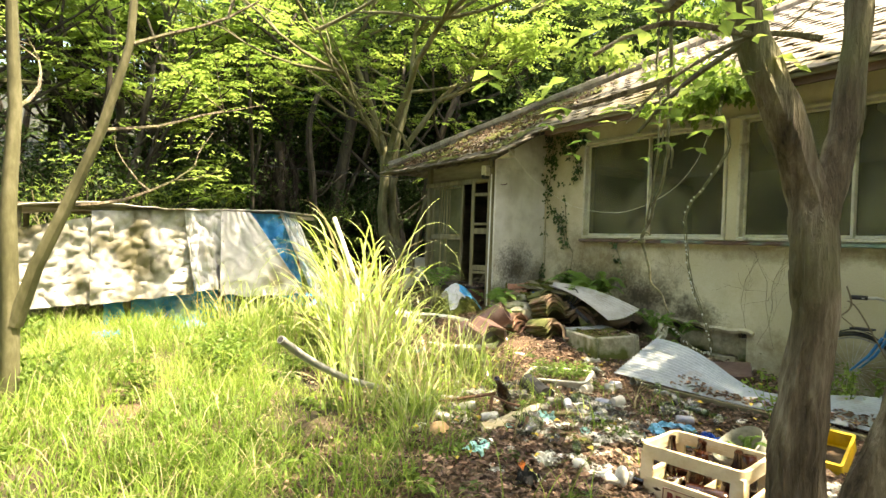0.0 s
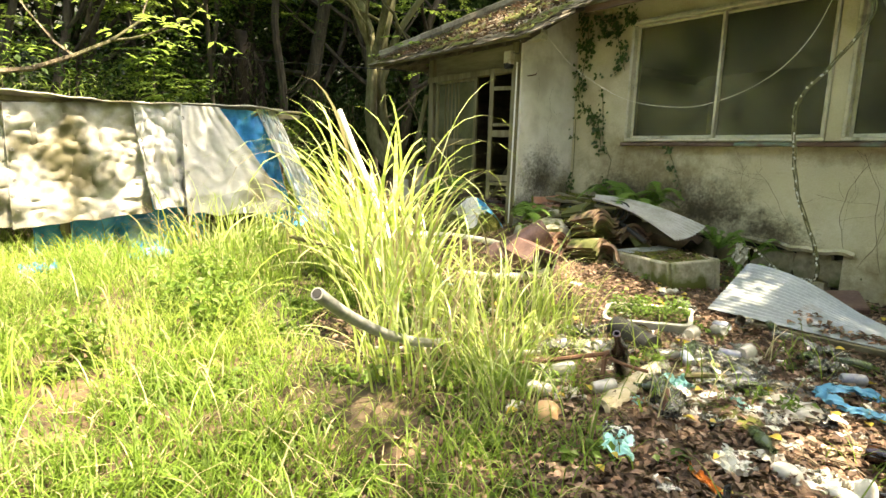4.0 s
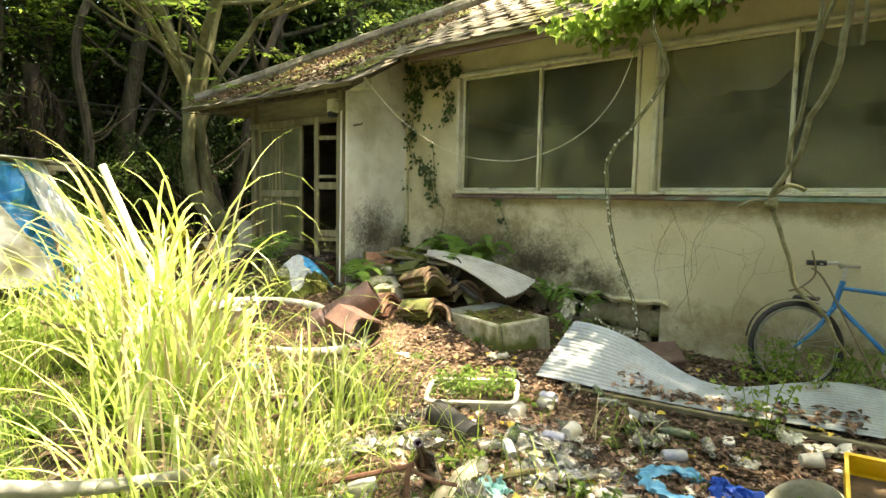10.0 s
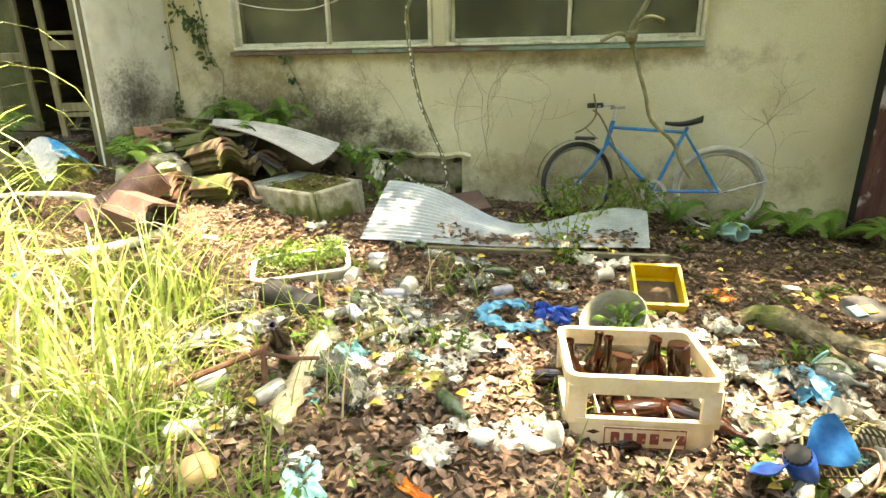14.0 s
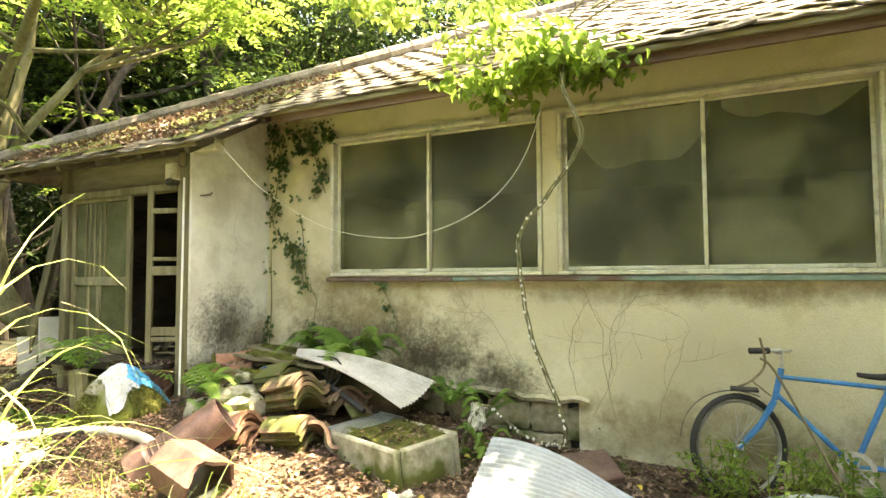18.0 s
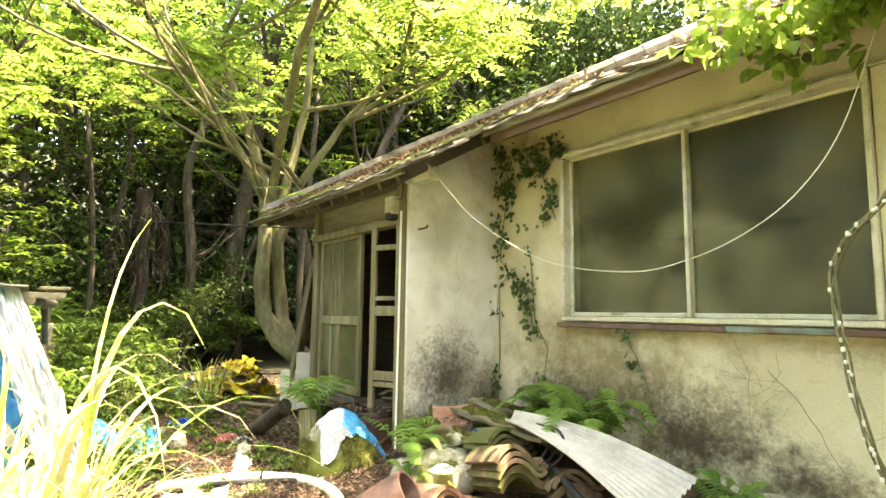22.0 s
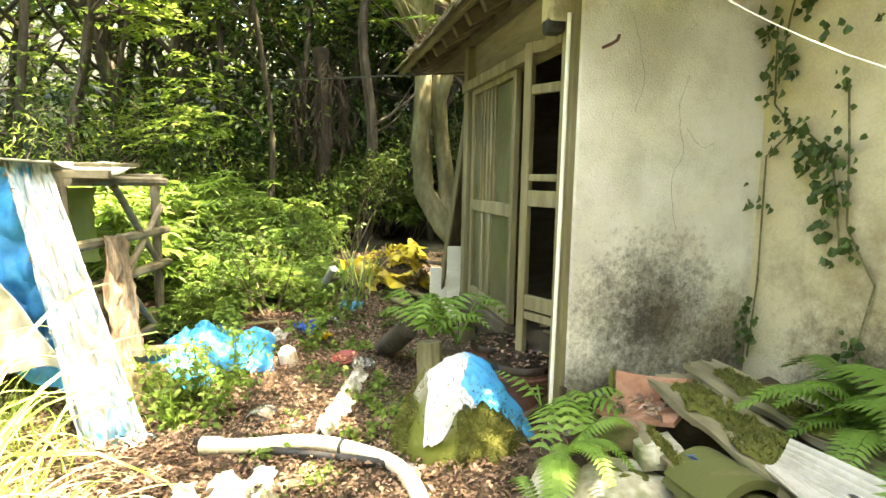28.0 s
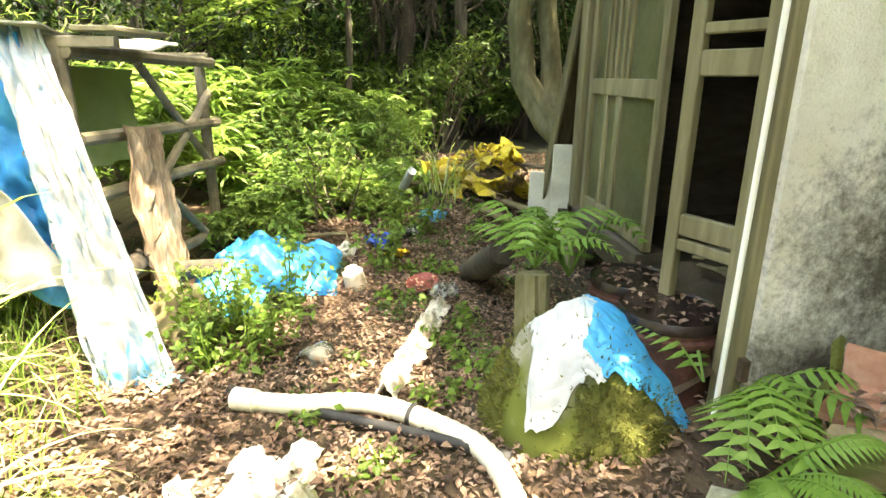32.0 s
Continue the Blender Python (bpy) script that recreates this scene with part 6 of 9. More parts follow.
# ---- ferns, ivy, vines ----
def frond(mb, base, heading, length, rise, width=.17, n=26, droop=1.0, full=1.2):
    base = Vector(base)
    h = Vector((math.cos(heading), math.sin(heading), 0))
    side = Vector((-h.y, h.x, 0))
    pts = []
    for i in range(n + 1):
        s = i / n
        pts.append(base + h * length * s + Vector((0, 0, rise * math.sin(min(1, s * 1.15) * math.pi * .62) * (1) - droop * .25 * length * s ** 3)))
    mb.tube(pts, [.004 * (1 - .7 * i / n) for i in range(n + 1)], 4)
    for i in range(2, n):
        s = i / n
        w = width * length * math.sin(min(1, s * 1.25 + .12) * math.pi * .62) * (1 - s) ** .45 * 1.5
        for sg in (-1, 1):
            d = (side * sg + h * .35 + Vector((0, 0, -.18))).normalized()
            t = (pts[i + 1] - pts[i - 1]).normalized()
            k = length / n * full
            a = pts[i]
            m1, tip = a + d * w * .4, a + d * w + Vector((0, 0, -.12 * w)) + h * w * .12
            nn = len(mb.v)
            mb.v += [tuple(a - t * k * .35), tuple(m1 - t * k * .48), tuple(tip), tuple(m1 + t * k * .42), tuple(a + t * k * .35)]
            mb.f += [(nn, nn + 1, nn + 3, nn + 4), (nn + 1, nn + 2, nn + 3)]


def fern(x, y, z, n, length, seed, label, rise=.25, arc=(0, 6.28), holly=False):
    r = random.Random(seed)
    e = thing("fern", (x, y, z), label, "fern", "ferns")
    for i in range(n):
        mb = MB()
        frond(mb, (0, 0, 0), r.uniform(*arc), length * r.uniform(.7, 1.1), rise * r.uniform(.7, 1.3), **(dict(width=.24, n=13, full=.80) if holly else {}))
        part("frond", mb, M["fern"], e, smooth=False)
    return e


fern(-2.25, 4.18, .50, 15, .50, 1, "lush green fern growing at the wall's foot", .30, (2.6, 6.8))
fern(-2.55, 4.20, .52, 10, .42, 2, "green fern growing at the wall's foot", .25, (2.8, 6.6))
fern(-3.26, 3.46, .42, 9, .35, 3, "bright green fern beside the covered stone", .16, (-.6, 1.4), True)
fern(-2.98, 3.34, .42, 6, .36, 8, "green fern hanging over the mossy rubble", .16, (-.9, 1.2))
fern(-3.36, 3.44, .44, 3, .26, 4, "young bright fern beside the covered stone", .12, (2.9, 3.9), True)
fern(-3.95, 3.11, .57, 9, .30, 5, "fern with yellowing fronds on a stump", .20, (0, 6.28), True)
fern(-4.15, 3.30, .46, 9, .32, 6, "fern growing near the porch step", .26, (0, 6.28), True)
for i, (x, y, l) in enumerate(((1.45, 4.10, .30), (1.70, 4.02, .34), (1.95, 4.10, .36), (2.3, 4.02, .30), (-1.2, 4.15, .26), (-1.5, 4.2, .28), (-1.05, 3.75, .2), (.95, 3.98, .26), (1.25, 3.9, .24), (-2.75, 3.22, .26), (2.05, 2.95, .2))):
    fern(x, y, ground_z(x, y) + (.12 if x < -1 and y > 4 else .02), 8, l, 20 + i, "small green fern on the litter by the wall", .16)


def ivy_patch(path, spread, n, seed, size=(.024, .046)):
    """Stems that climb a wall along a path of (x, y, z, normal) with leaves lying on it."""
    r = random.Random(seed)
    e = thing("ivy", path[0], "dark green ivy climbing the plaster wall", "ivy", "ivy on the wall")
    inv = e.matrix_world.inverted()
    pts = [Vector(p) for p in path]
    part("stem", MB().tube([inv @ p for p in pts], .004, 5), M["vine"], e)
    mb = MB()
    for i in range(int(n * 1.5)):
        if i % 8 == 0:
            t = r.uniform(0, len(pts) - 1.001)
            k = int(t)
            o = pts[k].lerp(pts[k + 1], t - k) + Vector((r.gauss(0, spread), 0, r.gauss(0, spread)))
        p = o + Vector((r.gauss(0, .026), r.uniform(-.06, -.01), r.gauss(0, .03)))
        l = r.uniform(*size) * 1.05
        put_leaf(mb, inv @ p, rot(r.uniform(-2.2, -1.1), r.uniform(-.5, .5), r.uniform(-.8, .8)), l, l * .85, False)
    tagged(part("foliage", mb, M["ivy"], e, smooth=False), kind="stuff")


yw = WALL_Y - .012
ivy_patch([(-3.20, yw, 2.45), (-3.15, yw, 2.2), (-3.20, yw, 1.98), (-3.22, yw, 1.85)], .085, 150, 1)
ivy_patch([(-3.26, yw, 1.95), (-3.24, yw, 1.65), (-3.14, yw, 1.55), (-3.26, yw, 1.45), (-3.25, yw, .95), (-3.27, yw, .62)], .022, 46, 2, (.022, .038))
ivy_patch([(-3.1, yw, 1.55), (-2.97, yw, 1.45), (-2.93, yw, 1.30), (-2.90, yw, 1.12)], .035, 66, 3)
ivy_patch([(-2.93, yw, 1.70), (-2.90, yw, 1.45), (-2.88, yw, 1.2), (-2.76, yw, 1.02), (-2.8, yw, .8)], .02, 34, 4, (.02, .034))
ivy_patch([(-2.95, yw, 2.42), (-2.80, yw, 2.25), (-2.74, yw, 2.05), (-2.68, yw, 1.90)], .07, 110, 5)
ivy_patch([(-3.1, yw, 2.45), (-2.9, yw, 2.40), (-2.65, yw, 2.42), (-2.62, yw, 2.35)], .04, 50, 6)
ivy_patch([(-2.2, yw, 1.17), (-2.12, yw, 1.12), (-2.05, yw, .98), (-1.98, yw, .82)], .022, 14, 7, (.03, .05))
# dry stems clinging to the wall, forked as they climb
rt = random.Random(52)


def tendril(x, z, length, lean, depth):
    pts = [Vector((x, yw + .008, z))]
    for i in range(9):
        lean += rt.gauss(0, .16)
        pts.append(pts[-1] + Vector((math.sin(lean), 0, math.cos(lean))) * length / 9)
    pts = [p for p in pts if p.z < 1.16]
    if len(pts) < 3:
        return
    solo("dry_tendril", MB().tube(smooth_path(pts, 3), .0008 if depth else .0014, 4), M["tendril"], "dry grey-brown tendril clinging to the plaster", "tendril", "dry tendrils on the wall")
    if depth < 2:
        for k in range(3 - depth):
            q = pts[rt.randrange(1, len(pts))]
            tendril(q.x, q.z, length * .45, lean + rt.choice((-1, 1)) * rt.uniform(.4, .9), depth + 1)


for x, z, l in ((-.52, .30, .85), (-.38, .28, .88), (-.62, .40, .7), (-1.02, .50, .6), (-1.42, .52, .5), (-.12, .30, .6), (1.28, .35, .75), (1.62, .30, .5)):
    tendril(x, z, l, rt.uniform(-.2, .2), 0)


# cracks in the plaster of the porch wall
for pts in (((3.98, 1.75), (3.93, 1.62), (3.97, 1.45), (3.92, 1.35), (3.96, 1.15)), ((3.72, 1.95), (3.78, 1.75), (3.75, 1.6)), ((3.97, 1.55), (4.05, 1.48), (4.10, 1.50))):
    q = [Vector((CORNER_X + .0005, y + .012 * wob((y, z, 5), 9), z)) for y, z in pts]
    solo("crack", MB().tube([p + Vector((0, .010 * wob(p, 23), 0)) for p in smooth_path(q, 8)], .0006, 4), M["crack"], "fine dark crack in the whitish plaster", "crack", "cracks in the porch wall")


# twisted vine that hangs from the eave to the ground
vp = smooth_path([(-.56, 3.78, 2.52), (-.52, 3.62, 2.25), (-.42, 3.6, 1.95), (-.60, 3.6, 1.66), (-.77, 3.6, 1.44), (-.76, 3.6, 1.15), (-.70, 3.6, .84), (-.57, 3.62, .51), (-.55, 3.68, .30), (-.68, 3.80, .24), (-.86, 3.86, .26), (-1.02, 3.90, .36), (-1.12, 3.86, .40), (-1.18, 3.78, .26), (-1.2, 3.72, .14)], 8)
hv = thing("hanging_vine", tuple(vp[0]), "twisted grey vine with pale lichen hanging from the eave", "vine")
iv = hv.matrix_world.inverted()
for ph in (0, 2.1, 4.2):
    part("strand", MB().tube([iv @ (p + Vector((math.cos(i * .42 + ph), math.sin(i * .42 + ph), 0)) * .0105) for i, p in enumerate(vp)], .0045, 6), M["vine"], hv)
for i in range(64):
    p = vp[rnd.randrange(20, len(vp) - 4)]
    part("lichen", rock(200 + i, (.008 + .006 * rnd.random(), .010, .010 + .012 * rnd.random()), .5).moved(Matrix.Translation(iv @ (p + Vector((rnd.uniform(-.010, .010), -.012, rnd.uniform(-.01, .01)))))), M["lichen"], hv)
part("wrapping", crumple(97, .10, .16, .05, 14).moved(Matrix.Translation(iv @ Vector((-1.14, 3.84, .33))) @ Euler((1.3, .2, .4)).to_matrix().to_4x4()), M["board_white"], hv, "grey-white rag wrapped round the vine")
solo("cable", MB().tube(smooth_path([(-3.06, 3.50, 2.24), (-2.87, 3.55, 2.02), (-2.62, 3.58, 1.80), (-2.16, 3.66, 1.54), (-1.66, 3.71, 1.455), (-1.35, 3.73, 1.50), (-1.10, 3.74, 1.60), (-.92, 3.76, 1.74), (-.78, 3.78, 1.95), (-.66, 3.80, 2.3), (-.62, 3.82, 2.45)]), .0017, 6), M["cable_white"], "sagging white cable from the porch purlin to the eave", "cable")
solo("bracket", MB().tube([(-3.30, 3.60, 1.83), (-3.24, 3.60, 1.83), (-3.18, 3.59, 1.83), (-3.17, 3.59, 1.845)], .006, 6), M["rust"], "small rusted iron hook on the side wall", "hook")
# a thin white tube stands in for the post's pale metal edge
solo("conduit", MB().tube([(-3.33, ENT_Y - .075, 1.95), (-3.335, ENT_Y - .075, 1.2), (-3.34, ENT_Y - .08, .35)], .008, 8), M["cable_white"], "white tube standing in for the pale metal edge of the corner post", "conduit")
mt = thing("meter_box", (-3.44, ENT_Y - .08, 1.93), "old weathered junction box under the porch eave", "junction box")
part("box", MB().box((0, 0, .07), (.10, .08, .13), None, .01), M["paint_cream"], mt)
part("cap", MB().box((0, -.005, .0), (.085, .07, .06), None, .01), M["rubber"], mt)
part("wire", MB().tube(smooth_path([(.05, 0, .12), (.14, -.01, .10), (.15, -.01, .20), (.13, 0, .24)]), .004, 5), M["rubber"], mt)
solo("overhead_cable", MB().tube(smooth_path([(-4.9, 3.5, 2.0), (-8, 2.0, 2.35), (-12, .2, 2.9), (-17, -2, 3.4)]), .006, 5), M["rubber"], "thin overhead wire running off into the woods", "cable")

# dead branch that hangs from the boughs over the yard
sp = smooth_path([(.70, 1.32, 2.75), (.69, 1.30, 2.2), (.687, 1.285, 1.834), (.695, 1.285, 1.70), (.692, 1.285, 1.56), (.677, 1.285, 1.42), (.61, 1.285, 1.217), (.583, 1.285, 1.144), (.604, 1.285, 1.08), (.635, 1.285, .985), (.695, 1.285, .91), (.73, 1.285, .849)], 6)
sa = thing("dead_branch", tuple(sp[0]), "bare grey branch with a knot hanging down from the boughs", "branch")
iv = sa.matrix_world.inverted()
part("stem", MB().tube([iv @ (p + Vector((wob(p, 14), wob(p, 14, 3), 0)) * .012) for p in sp], [.0085 - .005 * i / len(sp) for i in range(len(sp))], 8), M["vine"], sa)
for pts in (((.583, 1.285, 1.144), (.55, 1.28, 1.15), (.52, 1.27, 1.135)), ((.62, 1.31, 2.75), (.62, 1.30, 2.2), (.629, 1.285, 1.845), (.649, 1.285, 1.70), (.651, 1.285, 1.56), (.632, 1.285, 1.38), (.61, 1.285, 1.22)), ((.59, 1.285, 1.16), (.615, 1.27, 1.18), (.64, 1.26, 1.17)), ((.692, 1.285, 1.56), (.72, 1.28, 1.50), (.715, 1.28, 1.44)), ((.64, 1.285, 1.45), (.67, 1.27, 1.52), (.68, 1.28, 1.60))):
    part("twig", MB().tube([iv @ (p + Vector((wob(p, 14, 6), 0, 0)) * .012) for p in smooth_path(pts, 5)], .0045, 6), M["vine"], sa)
part("knot", rock(71, (.026, .024, .024), .5).moved(Matrix.Translation(iv @ Vector((.583, 1.285, 1.144)))), M["vine"], sa)
tw = thing("dead_branch", (.42, 3.70, .7), "pale dead branch leaning over the front wheel", "branch")
iv = tw.matrix_world.inverted()
for pts, q in ((((.40, 3.72, .80), (.46, 3.74, .74), (.60, 3.78, .46), (.72, 3.8, .20), (.76, 3.8, .02)), .008), (((.30, 3.7, .66), (.36, 3.72, .69), (.42, 3.73, .77), (.40, 3.7, .90)), .008), (((.36, 3.72, .69), (.44, 3.74, .62)), .006)):
    part("twig", MB().tube([iv @ p for p in smooth_path(pts, 4)], q * .75, 6), M["tendril"], tw)

# leafy creeper hanging over the eave
r = random.Random(77)
cr = thing("creeper", (-.72, 3.86, 2.62), "bright leafy creeper hanging over the eave", "creeper")
st, tips = MB(), []
for q, d, l in (((0, .05, .0), (-.6, .2, .1), .6), ((0, .05, 0), (.3, -.1, -.2), .35), ((-.1, .05, .05), (-.8, .4, .35), .9), ((.1, 0, .05), (.5, .2, .5), .9), ((0, 0, 0), (-.3, -.2, -.35), .35), ((.2, .1, .1), (1, .1, .25), 1.1), ((0, .2, .2), (-.2, .6, .5), 1.0), ((.3, .1, .2), (.9, .4, .5), 1.2), ((-.2, .1, .1), (-1, .1, .2), .8), ((0, 0, .05), (.1, -.15, -.5), .28), ((.15, 0, .05), (.2, -.1, -.5), .25), ((-.1, 0, .1), (-.9, .3, .15), 1.0)):
    limb(st, q, d, l, .008, r, 1, tips, .35, 4, .05)
tagged(part("branchwork", st, M["vine"], cr), kind="stuff")
cm = MB()
foliage(cm, tips, r, 16, .10, (.055, .095), .66, .9, False)
tagged(part("foliage", cm, M["leaf_bright"], cr, smooth=False), kind="stuff")

# ---- the yard: crate, rubbish and small things ----
M["crate"] = mat("faded_cream_plastic", [(.60, .47, .27), (.70, .58, .37), (.76, .66, .47)], .5, scale=5, bump=.1, second=((.55, .30, .07), 4.0, .54, .74))
M["red_print"] = mat("faded_red_print", [(.16, .03, .022), (.24, .055, .04)], .6, scale=40, bump=0, second=((.46, .30, .18), 60, .58, .64))
M["brown_glass"] = mat("brown_bottle_glass", [(.02, .006, .003), (.04, .013, .006)], .08, scale=3, bump=0, spec=.6, trans=.35)
M["green_glass"] = mat("green_bottle_glass", [(.10, .16, .08), (.20, .26, .14)], .12, scale=3, bump=0, spec=.6, trans=.6)
M["clear_glass"] = mat("dirty_clear_glass", [(.30, .30, .25), (.46, .46, .40)], .2, scale=6, bump=0, spec=.6, trans=.6)
M["white_plastic"] = mat("dirty_white_plastic", [(.48, .46, .38), (.62, .60, .53), (.74, .73, .67)], .5, scale=9, bump=.3, rand=.18, second=((.20, .16, .09), 9, .50, .68), transl=.15)
M["foam"] = mat("weathered_foam", [(.54, .53, .44), (.72, .71, .63)], .9, scale=12, bump=.5, bump_scale=150, rand=.15, second=((.20, .19, .09), 9, .52, .68))
M["yellow"] = mat("yellow_plastic", [(.55, .34, .015), (.66, .43, .02), (.70, .50, .06)], .45, scale=5, bump=.05, second=((.30, .19, .05), 6, .62, .78))
M["teal"] = mat("teal_plastic", [(.22, .48, .44), (.32, .58, .54)], .5, scale=6, bump=.05, rand=.2, second=((.3, .3, .22), 6, .62, .8))
M["cyan"] = mat("pale_cyan_enamel", [(.26, .46, .43), (.36, .54, .50)], .35, scale=6, bump=.03)
M["blue"] = mat("blue_plastic", [(.006, .04, .24), (.009, .065, .34), (.02, .12, .40)], .35, scale=5, bump=.05, rand=.15)
M["blue_bag"] = mat("sky_blue_sheet", [(.05, .24, .40), (.09, .34, .52), (.24, .48, .60)], .45, scale=6, bump=.3, bump_scale=25, rand=.2, transl=.25)
M["alu"] = mat("dull_aluminium", [(.30, .30, .27), (.46, .46, .42), (.56, .56, .52)], .4, metal=.3, scale=14, bump=.3, bump_scale=25, rand=.25, second=((.12, .10, .06), 16, .52, .66))
M["can_print"] = mat("faded_can_paint", [(.18, .22, .42), (.45, .46, .48), (.6, .6, .58)], .45, metal=.3, scale=3, bump=.05, rand=.3)
M["iron"] = mat("rusty_iron", [(.07, .035, .022), (.14, .07, .045), (.21, .12, .08)], .85, scale=14, bump=.5)
M["peach"] = mat("peach_rubber", [(.55, .33, .16), (.68, .46, .26)], .6, scale=4, bump=.1, second=((.35, .28, .15), 7, .6, .75))
M["olive_pot"] = mat("dull_olive_enamel", [(.16, .17, .12), (.30, .31, .25), (.42, .43, .37)], .4, scale=6, bump=.1)
M["orange"] = mat("orange_plastic", [(.60, .16, .02), (.70, .25, .05)], .5, scale=6, bump=.05)
M["yellow_leaf"] = mat("yellow_leaves", [(.50, .37, .05), (.62, .50, .12)], .7, scale=4, bump=0, island=.2, transl=.25)
M["pale_bark"] = mat("pale_rotten_bark", [(.24, .20, .12), (.42, .37, .25), (.58, .53, .40)], .95, scale=6, bump=.8, bump_scale=50, stretch=(1, .3, 1), depth=.02)
M["magenta"] = mat("magenta_plastic", [(.40, .04, .15), (.5, .07, .22)], .5, scale=4, bump=.05)

# beer crate
CA = 11.0
c = thing("bottle_crate", (.675, 1.665, -.07), "faded cream plastic bottle crate with brown bottles", "crate", turn=(-2, 0, CA))
CW, CD, CH = .455, .365, .285


def ring_wall(w, d, z0, z1, t, bevel=.006, rad=.045):
    """A rounded rectangular band."""
    def outline(ww, dd, rr):
        out = []
        for cx, cy, a0 in ((ww / 2 - rr, dd / 2 - rr, 0), (-ww / 2 + rr, dd / 2 - rr, 90), (-ww / 2 + rr, -dd / 2 + rr, 180), (ww / 2 - rr, -dd / 2 + rr, 270)):
            out += [(cx + rr * math.cos(radians(a0 + k * 22.5)), cy + rr * math.sin(radians(a0 + k * 22.5))) for k in range(5)]
        return out
    o, i = outline(w, d, rad), outline(w - 2 * t, d - 2 * t, max(.004, rad - t))
    n = len(o)
    vs = [(x, y, z0) for x, y in o] + [(x, y, z1) for x, y in o] + [(x, y, z1) for x, y in i] + [(x, y, z0) for x, y in i]
    fs = []
    for k in range(n):
        q = (k + 1) % n
        fs += [(k, q, n + q, n + k), (n + k, n + q, 2 * n + q, 2 * n + k), (2 * n + k, 2 * n + q, 3 * n + q, 3 * n + k), (3 * n + k, 3 * n + q, q, k)]
    return MB().add(vs, fs)


part("rim", ring_wall(CW, CD, CH - .035, CH, .022), M["crate"], c, "worn rounded rim")
part("rim_lip", ring_wall(CW - .008, CD - .008, CH - .058, CH - .036, .016), M["crate"], c)
part("band", ring_wall(CW - .012, CD - .012, .0, .14, .014), M["crate"], c)
part("band_edge", ring_wall(CW - .004, CD - .004, .132, .146, .02), M["crate"], c)
for sx in (-1, 1):
    for sy in (-1, 1):
        part("corner_post", MB().box((sx * (CW / 2 - .035), sy * (CD / 2 - .012), .19), (.058, .014, .13), None, .004).box((sx * (CW / 2 - .012), sy * (CD / 2 - .04), .19), (.014, .05, .13), None, .004), M["crate"], c)
part("base", MB().box((0, 0, .012), (CW - .04, CD - .04, .012)), M["crate"], c)
fr_ = part("print_panel", MB().box((.01, -CD / 2 + .004, .088), (.245, .006, .068), None, .002), M["crate"], c)
yy = -CD / 2 - .0005
for x0, z0, w_, h_ in ((0, .032, .235, .003), (0, -.032, .235, .003)):
    part("print_line", MB().box((.01 + x0, yy, .088 + z0), (w_, .003, h_)), M["red_print"], fr_)
for x0 in (-.1175, .1175):
    part("print_line", MB().box((.01 + x0, yy, .088), (.003, .003, .064)), M["red_print"], fr_)
for k in range(6):
    x0 = -.086 + k * .038
    part("print_bar", MB().box((.01 + x0, yy, .088), (.026, .003, (.038, .034, .036, .036, .010, .034)[k]), None, .001), M["red_print"], fr_, "bold dark red printed block")
for k in range(3):
    part("divider", MB().box((-.11 + k * .11, 0, .07), (.004, CD - .06, .09)), M["crate"], c)


def bottle_mesh(name, r_, h, neck, material, n=14):
    return MB().lathe([(.0, 0), (r_ * .9, 0), (r_, .01), (r_, h * .55), (r_ * .9, h * .63), (neck, h * .76), (neck * .9, h * .95), (neck * 1.15, h * .955), (neck * 1.15, h), (neck * .7, h), (neck * .7, h * .9)], n).mesh(name, material)


beer = bottle_mesh("bottle", .036, .26, .014, M["brown_glass"])
soda = bottle_mesh("bottle", .024, .15, .011, M["green_glass"])
clearb = bottle_mesh("bottle", .028, .15, .011, M["clear_glass"])


def drop(mesh, name, label, cat, group, x, y, dz, rx, ry, rz, base=None):
    o = tagged(new(name, mesh), label, cat, group)
    o.matrix_world = pose(x, y, (ground_z(x, y) if base is None else base) + dz, rx, ry, rz)
    return o


def in_crate(x, y, z, rx, ry, rz, mesh=None, lab="brown glass beer bottle standing in the crate"):
    o = tagged(new("bottle", mesh or beer), lab, "bottle", "bottles in the crate")
    o.matrix_world = c.matrix_world @ pose(x, y, z, rx, ry, rz)


for x, y, z, rx, ry, rz in ((-.165, .10, .02, 4, -6, 0), (-.105, .13, .02, -5, 5, 0), (-.05, .13, .02, 3, -3, 20), (.07, .13, .02, 0, 6, 0), (.12, .14, .02, 6, -4, 0), (.06, .09, .02, -6, 8, 0)):
    in_crate(x, y, z, rx, ry, rz)
for x, y, z, rx, ry, rz in ((-.03, .02, .26, 172, 8, 0), (.155, .06, .29, 176, -5, 0)):
    in_crate(x, y, z, rx, ry, rz, None, "brown glass beer bottle upside down in the crate")
for x, y, z, rz, tilt in ((-.15, -.12, .05, 80, 90), (.02, -.1, .055, 95, 86), (.10, -.11, .06, -70, 92), (-.06, -.05, .09, 100, 88), (.12, -.03, .10, 60, 95), (-.17, -.02, .08, 140, 90), (.0, -.13, .1, -85, 90)):
    in_crate(x, y, z, tilt, 0, rz, None, "brown glass beer bottle lying in the crate")

# yellow tray, pot, tub
e = thing("tray", (.79, 2.56, .045), "yellow plastic tray tipped forward with dark soil in it", "tray", turn=(27, 0, 8))
part("floor", MB().box((0, 0, .006), (.205, .235, .008)), M["yellow"], e)
